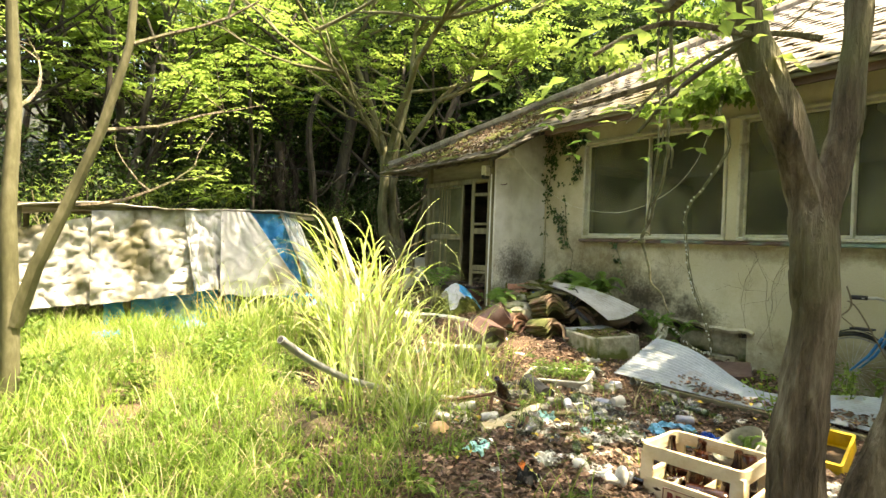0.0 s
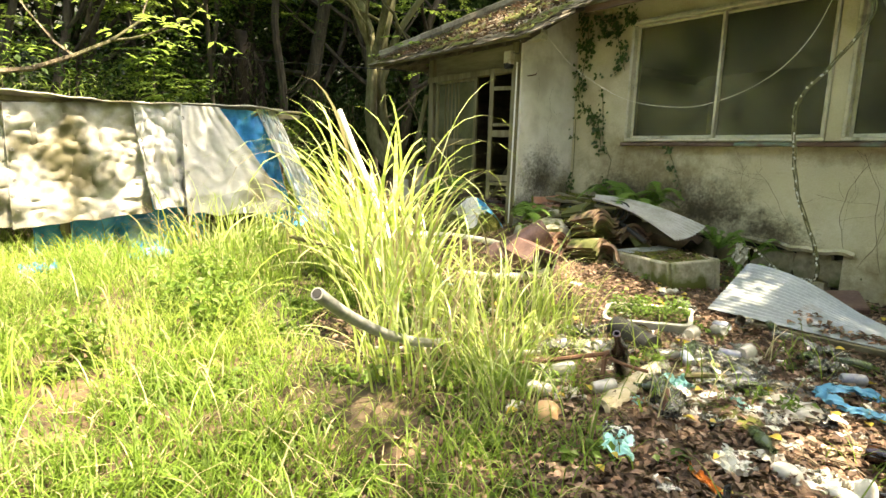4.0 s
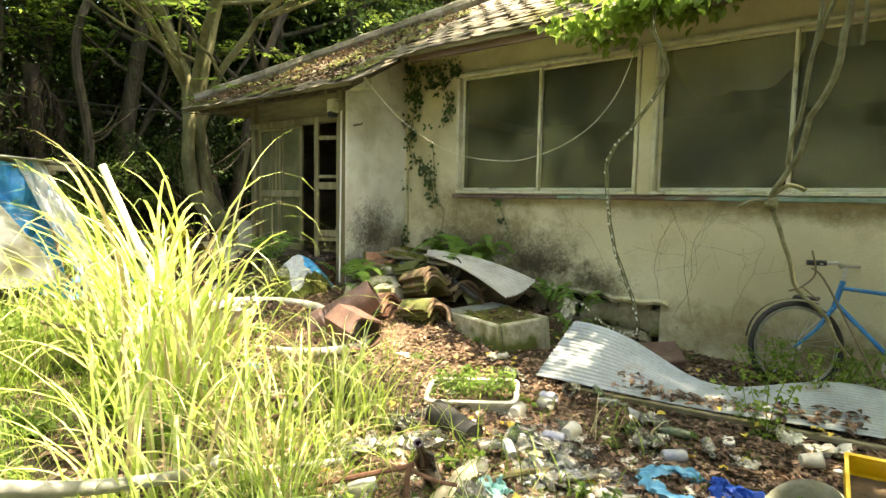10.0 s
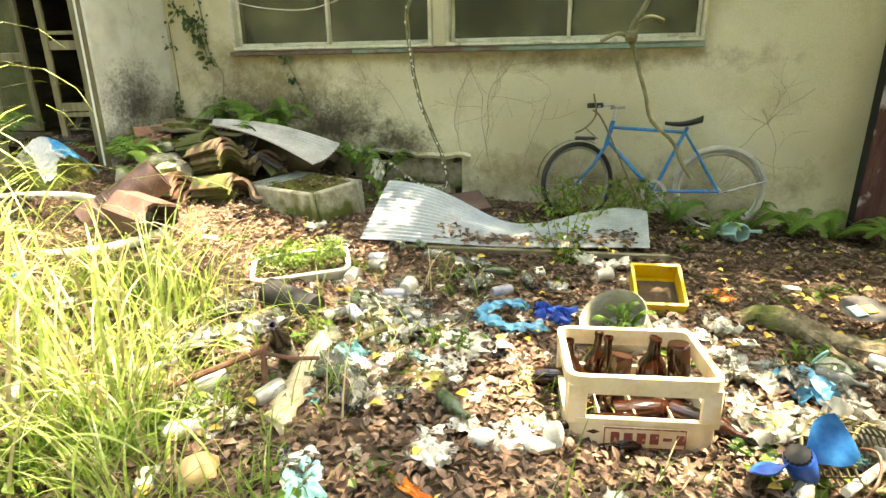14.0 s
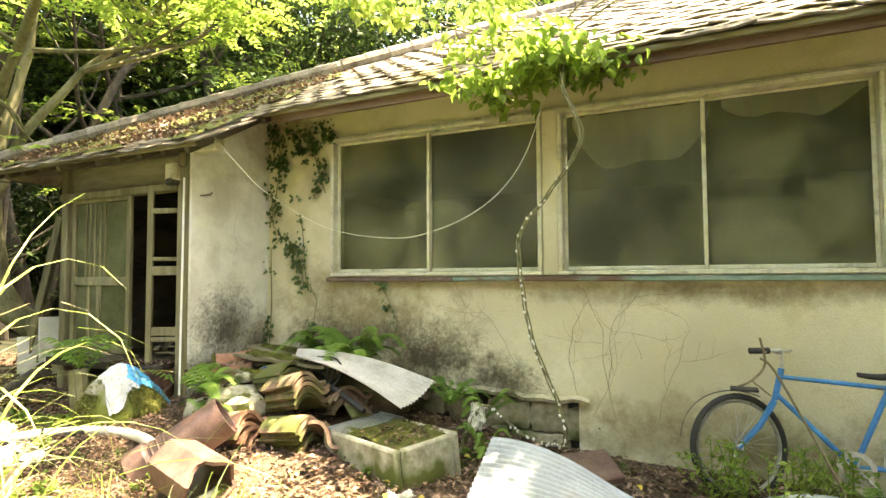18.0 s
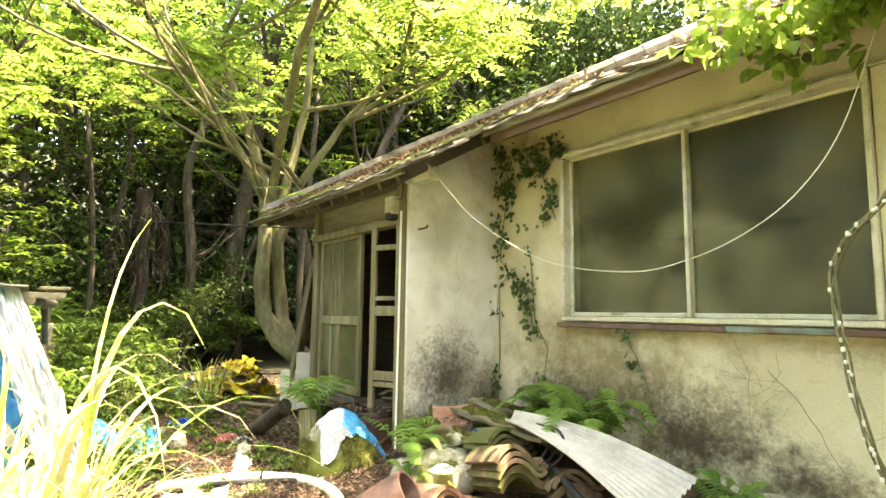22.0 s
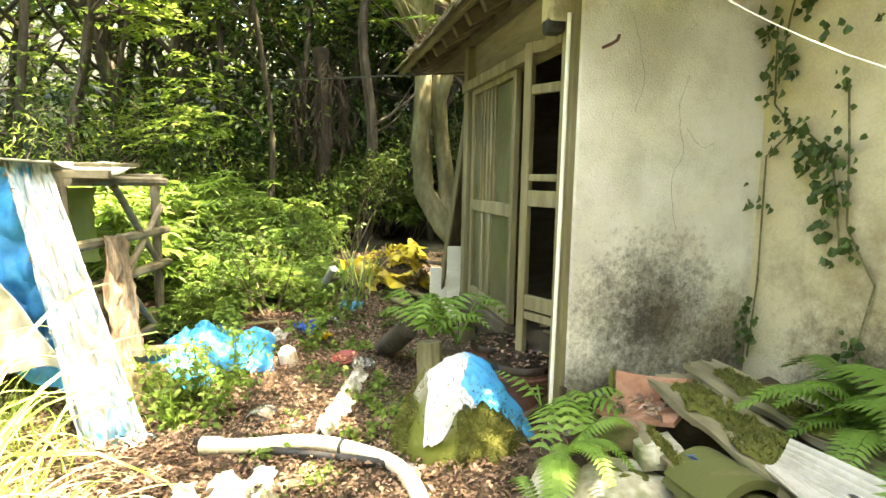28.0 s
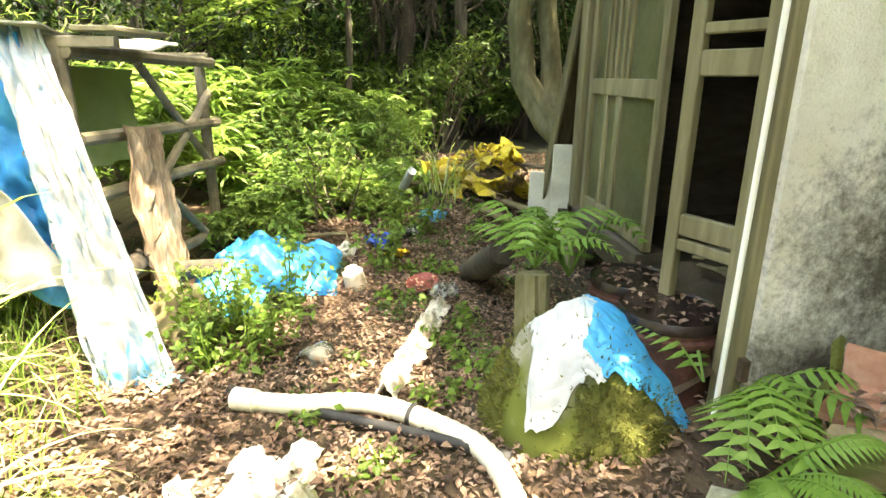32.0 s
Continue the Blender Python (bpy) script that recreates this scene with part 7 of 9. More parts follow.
for cx, cy, sx, sy in ((0, -.118, .21, .008), (0, .118, .21, .008), (-.103, 0, .008, .235), (.103, 0, .008, .235)):
    part("side", MB().box((cx, cy, .05), (sx, sy, .095), None, .003), M["yellow"], e)
part("rim", ring_wall(.222, .25, .093, .102, .014, rad=.012), M["yellow"], e)
part("soil", MB().grid(lambda u, v: ((u - .5) * .19, -.11 + v * .20, .03 - .012 * v + .008 * wob((u * 9, v * 9, 1))), 10, 8), M["soil"], e, "dark wet soil")
e = thing("cooking_pot", (.66, 2.13, .03), "olive enamel pot tipped over with a fern growing in it", "pot", turn=(30, -24, 0))
part("pot", MB().lathe([(0, 0), (.105, 0), (.118, .01), (.126, .15), (.134, .155), (.130, .162), (.120, .15), (.108, .02), (0, .02)], 24), M["olive_pot"], e)
mb = MB()
for i in range(14):
    frond(mb, (.03 * math.cos(i) + .03, .03 * math.sin(i) - .02, .10), i * 2.4, .10, .07, n=11)
part("seedling", mb, M["fern"], e, "small green fern", smooth=False)
e = thing("planter_tub", (-.90, 2.31, .05), "shallow off-white plastic tub overgrown with green weeds", "tub", turn=(8, -3, 30))
part("shell", ring_wall(.46, .26, 0, .10, .012, rad=.05), M["pvc"], e)
part("rim", ring_wall(.485, .285, .098, .108, .026, rad=.06), M["pvc"], e)
part("soil", MB().box((0, 0, .06), (.42, .22, .03)), M["soil"], e)
mb = MB()
for i in range(900):
    p = Vector((rnd.uniform(-.22, .22), rnd.uniform(-.07, .17), .085 + rnd.uniform(0, .085)))
    l = rnd.uniform(.012, .03)
    put_leaf(mb, p, rot(rnd.uniform(-.8, .5), rnd.uniform(-.6, .6), rnd.uniform(0, 6.3)), l, l * .7)
tagged(part("weed_cover", mb, M["weed"], e, smooth=False), kind="stuff")
drop(beer, "bottle", "dark brown bottle lying on the ground", "bottle", "bottles on the ground", .36, 1.72, .035, 88, 0, 95)
drop(beer, "bottle", "dark brown bottle standing half sunk beside the iron rod", "bottle", "bottles on the ground", -.46, 1.46, .06, 38, 10, 10)

# iron rods
e = thing("iron_stand", (-.46, 1.33, .04), "rusted bent iron rod frame sticking from the ground", "iron rod")
iv = e.matrix_world.inverted()
part("rod", MB().tube([iv @ Vector(p) for p in smooth_path([(-1.02, 1.02, .05), (-.75, 1.16, .13), (-.47, 1.33, .225), (-.46, 1.33, .215), (-.43, 1.27, .02)], 4)], .010, 7), M["iron"], e)
part("rod", MB().tube([iv @ Vector(p) for p in ((-.47, 1.33, .22), (-.36, 1.36, .20), (-.30, 1.40, .19))], .007, 7), M["iron"], e)
solo("iron_rod", MB().tube([(-.20, 1.38, .16), (-.12, 1.23, -.02)], .010, 7), M["iron"], "short rusted iron rod standing in the litter", "iron rod")
part("rod", MB().tube([iv @ Vector(p) for p in ((-.43, 1.27, .02), (-.40, 1.18, .02), (-.48, .98, .02))], .010, 7), M["iron"], e)
solo("stick", MB().tube(smooth_path([(-.72, 1.05, .06), (-.45, 1.40, .08), (-.30, 1.75, .10), (-.18, 1.98, .07)], 5), .013, 7), M["wood"], "weathered stick lying in the rubbish", "stick")
solo("stick", MB().tube(smooth_path([(-.45, .80, .04), (-.28, 1.12, .06), (-.12, 1.28, .04)], 5), .014, 7), M["bark_dark"], "dark stick lying in the rubbish", "stick")
solo("bark_slab", MB().grid(lambda u, v: (-.33 - .12 * u + .09 * (v - .5), 1.18 + .56 * u - .05 * v, .10 + .03 * wob((u * 4, v, 1)) + .012 * wob((u * 9, v * 14, 1)) - .08 * (v - .5) ** 2), 40, 14, .02), M["pale_bark"], "pale slab of rotten bark on the rubbish", "bark")
solo("trough_rail", MB().grid(lambda u, v: (Vector((-1.30, .72, .12)).lerp(Vector((-.88, 1.40, .10)), u) + Vector((.8, -.5, 0)) * .05 * (v - .5) + Vector((0, 0, -.05 if v < .2 or v > .8 else 0))), 30, 6, .004), M["pvc"], "white slotted plastic channel lying in the grass", "channel")
s_ = solo("ball", rock(5, (.11, .11, .105), .02), M["peach"], "weathered peach-coloured rubber ball", "ball")
s_.location = (-.40, .93, .09)

# fan head
M["blue_clear"] = mat("translucent_blue_plastic", [(.012, .12, .38), (.03, .22, .50), (.07, .32, .56)], .25, scale=5, bump=.05, transl=.35)
e = thing("fan", (1.10, 1.42, .085), "broken blue fan head with two translucent blades", "fan", turn=(16, -24, 0))
part("hub", MB().lathe([(0, -.075), (.030, -.075), (.036, -.06), (.040, .012), (.036, .020), (0, .020)], 22), M["blue"], e)
part("cap", MB().lathe([(0, .020), (.030, .020), (.031, .030), (.026, .034), (0, .036)], 20), M["rubber"], e, "dark ribbed cap")
for k in range(16):
    a = k * 6.283 / 16
    part("rib", MB().box((.031 * math.cos(a), .031 * math.sin(a), .026), (.004, .004, .012)), M["rubber"], e)
part("axle", MB().tube([(.008, 0, -.075), (.010, 0, -.11)], .010, 10), M["alu"], e)
for a0, size, tone in ((.30, .105, "blue_clear"), (3.35, .095, "blue")):
    def vane(u, v, a0=a0, size=size):
        rr = .034 + size * u
        a = a0 + (v - .5) * (.75 + .40 * math.sin(u * 2.6)) * (1 - .45 * u ** 4)
        return (rr * math.cos(a), rr * math.sin(a), .004 + .085 * (v - .5) * (.5 + .5 * u) + .02 * u)
    part("blade", MB().grid(vane, 14, 10, .003), M[tone], e, "translucent blue blade" if tone != "blue" else "dark blue blade")

# stump root and leaning trunk
e = thing("tree", (1.75, 2.50, -.05), "mossy leaning tree trunk with a thick root across the litter", "tree")
iv = e.matrix_world.inverted()
for nm, pts, rs in (("root", [(1.12, 2.50, .0), (1.22, 2.50, .035), (1.36, 2.42, .03), (1.50, 2.31, .0), (1.66, 2.33, .0), (1.80, 2.52, .05)], (.035, .058, .064, .058, .062, .075)), ("root", [(1.34, 2.42, .05), (1.43, 2.23, .03), (1.52, 2.05, -.01)], (.034, .024, .014)), ("trunk", [(1.70, 2.40, -.02), (1.80, 2.54, .10), (1.90, 2.62, .28), (2.10, 2.76, .62), (2.42, 2.95, 1.2), (2.6, 3.0, 2.0), (2.7, 3.0, 3.2), (2.9, 2.9, 4.4)], (.075, .075, .075, .075, .075, .065, .05, .03))):
    q = smooth_path(pts, 8)
    part(nm, MB().tube([iv @ (p + Vector((wob(p, 6), wob(p, 6, 4), wob(p, 6, 8))) * .03) for p in q], [float(np.interp(i / (len(q) - 1), np.linspace(0, 1, len(rs)), rs)) for i in range(len(q))], 20, True, 1.0, .18), M["bark_root"], e)
tips, lm = [], MB()
r = random.Random(91)
# Boughs added overhead to hold sky light off the wall's right part.
for q, d, l in (((2.6, 3.0, 2.0), (-.6, .4, .6), 1.2), ((2.7, 3.0, 3.2), (-.9, .2, .3), 1.7), ((2.9, 2.9, 4.4), (-.8, .4, .2), 1.8), ((2.9, 2.9, 4.4), (.2, -.9, .2), 1.8), ((2.7, 3.0, 3.2), (-.3, .9, .2), 1.4), ((2.9, 2.9, 4.4), (-.6, -.6, .4), 1.9), ((2.7, 3.0, 3.2), (.6, .5, .2), 1.6), ((2.9, 2.9, 4.4), (.5, .8, .1), 1.8), ((2.7, 3.0, 3.6), (-.2, -.9, .1), 1.6)):
    limb(lm, iv @ Vector(q), d, l, .03, r, 1, tips, .3)
tagged(part("branchwork", lm, M["bark_moss"], e), kind="stuff")
cm = MB()
foliage(cm, tips, r, 80, .28, (.06, .11), .55)
tagged(part("crown", cm, M["leaf_bright"], e, smooth=False), kind="stuff")

# scale, basket, grey pipe
e = thing("kitchen_scale", (1.44, 1.35, .02), "pale cyan enamel kitchen scale with a white dial plate", "scale", turn=(18, 8, 32))
part("case", MB().box((0, 0, .05), (.24, .17, .10), None, .012), M["cyan"], e)
part("plate", MB().box((0, 0, .102), (.15, .10, .006), None, .002), M["white_plastic"], e, "white plate with faint lines")
for k in range(4):
    part("line", MB().box((-.05 + k * .034, 0, .1062), (.004, .08, .002)), M["rubber"], e)
solo("pipe", MB().tube([(1.20, 1.38, .04), (1.63, 1.84, .05), (1.85, 2.06, .06)], .013, 10), M["pvc"], "grey plastic pipe leaning on the rubbish", "pipe")
e = thing("wicker_basket", (1.22, 1.56, .03), "tattered wicker basket lying on its side", "basket", turn=(60, 0, 40))
for k in range(7):
    part("hoop", MB().tube([(.11 * math.cos(a) * (1 - .04 * k), .11 * math.sin(a) * (1 - .04 * k), .02 * k) for a in np.linspace(0, 6.28, 21)], .004, 5), M["wood"], e)
for k in range(18):
    a = k * 6.283 / 18
    part("stake", MB().tube([(.11 * math.cos(a), .11 * math.sin(a), 0), (.083 * math.cos(a), .083 * math.sin(a), .13)], .0035, 4), M["wood"], e)


def chunk(seed, s):
    return rock(seed, s, .8)


def can_mesh(mat_):
    return MB().lathe([(0, .004), (.021, .0), (.027, .007), (.0275, .085), (.022, .1), (.02, .096), (0, .094)], 16).mesh("can", mat_)


def tub_mesh(mat_):
    return MB().lathe([(0, 0), (.028, 0), (.036, .075), (.040, .078), (.034, .076), (.026, .005), (0, .005)], 14).mesh("cup", mat_)


cans = [can_mesh(M["alu"]), can_mesh(M["can_print"])]
cups = [tub_mesh(M["white_plastic"]), tub_mesh(M["clear_glass"])]
sheets = [crumple(i, rnd.uniform(.04, .085), rnd.uniform(.03, .07), rnd.uniform(.012, .024)).mesh("plastic_scrap", M["white_plastic"]) for i in range(6)]
clears = [crumple(20 + i, .09, .08, .035).mesh("plastic_scrap", M["clear_glass"]) for i in range(2)]
foams = [chunk(100 + i, (rnd.uniform(.02, .055), rnd.uniform(.018, .042), rnd.uniform(.015, .03))).mesh("foam_scrap", M["foam"]) for i in range(5)]
teals = [crumple(40 + i, .06, .045, .02).mesh("plastic_scrap", M["teal"]) for i in range(2)]
blacks = [crumple(50 + i, .08, .06, .035).mesh("plastic_scrap", M["rubber"]) for i in range(2)]
kinds = [(sheets, "plastic_scrap", "crumpled dirty white plastic scrap on the litter", "plastic scrap", 95, (14, 14)), (foams, "foam_scrap", "weathered chunk of white foam on the litter", "foam", 70, (25, 25)), (cans, "can", "old drink can lying on the litter", "can", 2, (90, 0)), (cups, "cup", "dirty plastic cup lying on the litter", "cup", 3, (85, 20)), ([clearb], "bottle", "dirty clear bottle lying on the litter", "bottle", 6, (88, 0)), ([soda], "bottle", "green glass bottle lying on the litter", "bottle", 5, (88, 0)), (clears, "plastic_scrap", "torn clear plastic on the litter", "plastic scrap", 26, (8, 8)), (teals, "plastic_scrap", "torn teal plastic piece on the litter", "plastic scrap", 16, (15, 15)), (blacks, "plastic_scrap", "crumpled black plastic on the litter", "plastic scrap", 7, (8, 8))]
r = random.Random(123)
for meshes, nm, lab, cat, n, tilt in kinds:
    for _ in range(n):
        for _try in range(30):
            x, y = r.gauss(-.32, .42), r.gauss(1.85, .45)
            k = r.random()
            if k < .16:
                x, y = r.uniform(.95, 1.8), r.uniform(1.3, 2.3)
            elif k < .40:
                x, y = r.gauss(.2, .7), r.gauss(1.8, .6)
            ok = -1.05 < x < 2.1 and .75 < y < 2.85 and x + .9 * y > .72 and not (abs(x - .67) < .3 and abs(y - 1.62) < .27)
            if ok:
                break
        if ok:
            drop(r.choice(meshes), nm, lab, cat, nm.replace("_", " ") + "s in the rubbish", x, y, .008 + (.035 if tilt[0] > 80 else 0), tilt[0] + r.uniform(-6, 6) if tilt[0] > 80 else r.uniform(-tilt[0], tilt[0]), r.uniform(-tilt[1], tilt[1]), r.uniform(0, 360))
# those that lie about the rods and the crate
for i, (x, y) in enumerate(((-0.86, 2.64), (-0.66, 2.60), (-0.44, 1.24), (-0.39, 1.89), (-0.52, 1.08))):
    drop(cans[i % 2], "can", "dented drink can lying in the rubbish", "can", "cans in the rubbish", x, y, .03, 82, 10 * (i % 3), i * 77)
for i, (x, y) in enumerate(((-1.68, 2.59), (-0.63, 2.29), (-0.29, 2.27), (-1.03, 2.27), (-0.81, 1.69), (-1.61, 1.58), (-1.16, 1.56), (-1.42, 1.59), (-0.48, 1.13), (-0.51, 0.87), (0.16, 1.21), (-0.13, 1.41), (-0.16, 1.61), (0.03, 1.67), (0.08, 1.67), (-0.15, 1.50), (0.35, 1.36), (0.20, 1.34), (-0.18, 1.07), (-0.06, 2.08), (0.42, 3.06), (0.58, 3.00), (0.35, 2.55), (1.03, 2.46), (1.12, 2.23), (1.01, 2.11), (0.93, 2.24), (1.47, 3.04), (1.85, 2.43), (1.08, 1.97), (0.97, 1.65), (1.03, 1.81), (0.65, 1.15), (0.78, 1.16), (0.63, 1.04), (0.83, 2.28), (0.23, 2.77), (1.25, 1.75), (0.41, 1.45), (1.10, 1.72))):
    me = crumple(200 + i, .07 + .05 * (i * .37 % 1), .06 + .05 * (i * .61 % 1), .035, 12).mesh("plastic_scrap", M["white_plastic"]) if i % 3 else rock(230 + i, (.085, .05, .032), .9).mesh("foam_scrap", M["foam"])
    drop(me, me.name.split(".")[0], "torn dirty white plastic on the litter" if i % 3 else "broken lump of white foam on the litter", "plastic scrap" if i % 3 else "foam", "white scraps in the rubbish", x, y, .012, 0, 0, i * 53)
for i, (x, y) in enumerate(((-0.95, 1.81), (-0.91, 1.52), (-0.26, 1.47), (-0.11, 2.69), (-0.03, 2.46), (-0.39, 2.04), (-0.27, 2.05), (-0.23, 1.82), (-0.17, 1.91), (-0.63, 1.19), (-1.41, 1.81), (-0.78, 1.68), (1.21, 1.99), (1.11, 1.69), (1.35, 1.90), (1.09, 1.97), (1.54, 1.62), (1.66, 2.10))):
    drop(crumple(260 + i, .16 + .06 * (i % 3), .12 + .05 * (i % 2), .06, 16).mesh("plastic_sheet", M["clear_glass"]), "plastic_sheet", "torn clear plastic sheet in the rubbish", "plastic sheet", "clear sheets in the rubbish", x, y, .012, 0, 0, i * 71)
for i, (x, y) in enumerate(((-0.50, 2.92), (-0.41, 2.77), (-0.14, 2.45), (-0.30, 2.27), (-0.25, 1.50), (-0.17, 1.42), (-0.29, 1.44), (-0.53, 1.84))):
    drop((soda, clearb)[i % 2], "bottle", "dirty pale bottle lying in the rubbish", "bottle", "bottles on the ground", x, y, .035, 88, 0, i * 67 + 40)
# those that stand out
for x, y, dz, rx, ry, rz, me, nm, lab, cat in ((-.61, 2.50, .035, 80, 0, 60, cans[0], "can", "dented aluminium can lying on the litter", "can"), (-.39, 2.14, .035, 86, 0, 100, cans[1], "can", "blue printed can lying on the litter", "can"), (-.66, 1.24, .035, 75, 20, 140, cans[0], "can", "crushed can in the grass", "can"), (-.24, 1.45, .04, 85, 0, 40, clearb, "bottle", "clear plastic bottle lying on the rubbish", "bottle"), (.52, 2.72, .04, 84, 0, 120, cups[0], "cup", "white plastic cup lying on the litter", "cup")):
    drop(me, nm, lab, cat, "", x, y, dz, rx, ry, rz)
for x, y, w, l, h, mt_, lab, nm in ((.36, 2.24, .16, .12, .06, "blue", "crumpled bright blue plastic bag", "plastic_bag"), (1.25, 1.93, .15, .13, .07, "blue_bag", "pale blue plastic bag on the litter", "plastic_bag"), (1.36, 1.68, .26, .18, .09, "white_plastic", "heap of crumpled white plastic sheeting", "plastic_sheet"), (.05, 1.85, .30, .20, .05, "white_plastic", "dirty white plastic sheet on the litter", "plastic_sheet"), (.14, 1.19, .09, .11, .05, "foam", "white foam flake on the litter", "foam_block"), (.42, 3.02, .14, .10, .06, "foam", "white foam piece before the metal sheet", "foam_block"), (.60, 2.98, .20, .09, .05, "foam", "long white foam piece before the metal sheet", "foam_block"), (-1.18, 2.96, .12, .1, .05, "foam", "white foam piece by the trough", "foam_block"), (-.13, .98, .14, .10, .04, "teal", "torn teal packaging on the litter", "plastic_scrap"), (2.45, 4.0, .30, .22, .10, "blue", "crumpled blue bag by the rusted sheets", "plastic_bag"), (.28, .95, .10, .08, .07, "rubber", "black printed wrapper on the litter", "plastic_scrap"), (1.02, 1.05, .10, .12, .04, "white_plastic", "white plastic scrap on the litter", "plastic_scrap"), (.62, 1.02, .08, .14, .05, "white_plastic", "white plastic scrap on the litter", "plastic_scrap"), (-.02, 2.03, .2, .16, .03, "rubber", "grey sheet with black scraps on the litter", "plastic_scrap"), (1.05, 2.35, .10, .12, .06, "white_plastic", "white plastic scrap by the crate", "plastic_scrap"), (1.0, 1.95, .12, .10, .06, "clear_glass", "clear plastic wrap on the litter", "plastic_scrap"), (1.1, 2.75, .1, .12, .03, "orange", "orange and yellow wrapper near the root", "plastic_scrap"), (.15, 1.05, .03, .18, .02, "orange", "orange plastic strip on the litter", "plastic_scrap"), (1.62, 1.62, .07, .06, .05, "magenta", "magenta plastic bit on the litter", "plastic_scrap"), (-.3, 1.62, .12, .1, .05, "teal", "turquoise plastic lid on the rubbish", "plastic_scrap")):
    o = solo(nm, crumple(int(abs(x * 37 + y * 91)) % 97, w, l, h, 18), M[mt_], lab, nm.replace("_", " "))
    o.location = (x, y, ground_z(x, y) + .01)
    o.rotation_euler = (0, 0, x * 7 + y * 3)
def torn_bag(u, v):
    a = 1.1 + u * 5.0
    q = (.085 + .05 * v + .022 * wob((u * 9, v * 2, 4))) * (1 + .15 * wob((u * 23, v * 5, 2)))
    x, y = .20 + 1.15 * q * math.cos(a), 2.15 + .95 * q * math.sin(a)
    return (x, y, ground_z(x, y) + .022 + .020 * math.sin(v * math.pi) + .020 * wob((u * 16, v * 4, 7)))


solo("plastic_bag", MB().grid(torn_bag, 90, 10, .002), M["blue_bag"], "torn open pale blue plastic bag round brown leaves", "plastic bag")
d_ = thing("dish", (1.60, 2.52, .09), "broken dish with blue and yellow print on the root", "dish", turn=(12, -8, 20))
part("plate", MB().lathe([(0, 0), (.05, .0), (.085, .014), (.09, .018), (.08, .016), (.045, .006), (0, .006)], 20), M["rubber"], d_)
part("print", MB().box((-.03, 0, .012), (.05, .07, .004), None, .001), M["cyan"], d_)
part("print", MB().box((.025, 0, .012), (.045, .05, .004), None, .001), M["yellow"], d_)
lid = thing("pot_lid", (1.37, 2.06, .03), "dark green plastic lid with a wire wheel", "lid", turn=(24, -10, 40))
part("lid", MB().lathe([(0, .01), (.05, .012), (.058, 0), (.06, .012), (.05, .02), (0, .018)], 20), M["olive_pot"], lid)
part("wheel", MB().tube([(.035 * math.cos(a) - .03, .05 + .002, .04 + .035 * math.sin(a)) for a in np.linspace(0, 6.28, 17)], .004, 5), M["teal"], lid)
for k in range(3):
    st_ = smooth_path([(1.36 + .03 * k, 1.62 - .05 * k, .04), (1.42, 1.56 + .02 * k, .12 + .02 * k), (1.48, 1.52, .10), (1.47 + .03 * k, 1.45, .03)], 5)
    solo("plastic_band", MB().tube(st_, .009, 6, True, .35), M[("white_plastic", "galv", "rubber")[k]], "curled strap of plastic band in the rubbish", "strap", "curled straps")
for k, (x, y) in enumerate(((1.38, 1.44), (1.52, 1.54), (1.02, 1.55), (1.30, 1.60))):
    o = solo("green_net", crumple(80 + k, .12, .06, .03, 12), M["teal"] if k % 2 else M["ivy"], "torn green plastic netting in the rubbish", "netting")
    o.location = (x, y, ground_z(x, y) + .012)
solo("wire_loop", MB().tube(smooth_path([(1.05, 1.28, .03), (1.12, 1.24, .05), (1.24, 1.34, .10), (1.28, 1.46, .12), (1.22, 1.54, .06)], 6), .004, 5), M["iron"], "bent rusty wire from the fan's guard", "wire")
dk = thing("gutter_piece", (-.74, 1.93, .10), "black plastic gutter piece lying on the rubbish", "gutter", turn=(0, 8, -12))
part("channel", MB().grid(lambda u, v: (-.13 + .26 * u, .055 * math.cos(math.pi * (v * 1.3 - .15)), .02 + .06 * math.sin(math.pi * (v * 1.3 - .15))), 4, 12, .006), M["rubber"], dk)
part("collar", MB().tube([(.10, 0, .03), (.14, 0, .03)], .06, 16), M["rubber"], dk)
fb = thing("foam_packing", (.37, 1.32, .04), "broken curved piece of weathered white foam packing", "foam", turn=(0, 0, 12))
for k, (x, y, s_) in enumerate(((-.10, .0, (.09, .06, .07)), (-.03, -.01, (.10, .05, .035)), (.05, 0, (.11, .05, .045)), (.10, .02, (.06, .05, .10)))):
    part("lump", rock(160 + k, s_, .12).moved(Matrix.Translation((x, y, s_[2] * .35))), M["foam"], fb)
e = thing("watering_can", (1.30, 3.92, .02), "pale blue plastic watering can lying by the wheel", "watering can", turn=(80, 0, 30))
part("body", MB().lathe([(0, 0), (.06, 0), (.065, .01), (.06, .13), (.05, .14), (.045, .13), (.05, .02), (0, .02)], 18), M["cyan"], e)
part("spout", MB().tube([(.055, 0, .03), (.11, 0, .11), (.13, 0, .15)], [.014, .011, .014], 8), M["cyan"], e)
part("handle", MB().tube(smooth_path([(-.05, 0, .13), (-.11, 0, .12), (-.11, 0, .04), (-.06, 0, .02)], 4), .008, 6), M["cyan"], e)
o = solo("moss_cushion", rock(88, (.30, .22, .07), .2), M["moss"], "cushion of green moss on the litter", "moss", kind="stuff")
o.location = (-.05, 1.56, .05)
mb = MB()
r = random.Random(8)
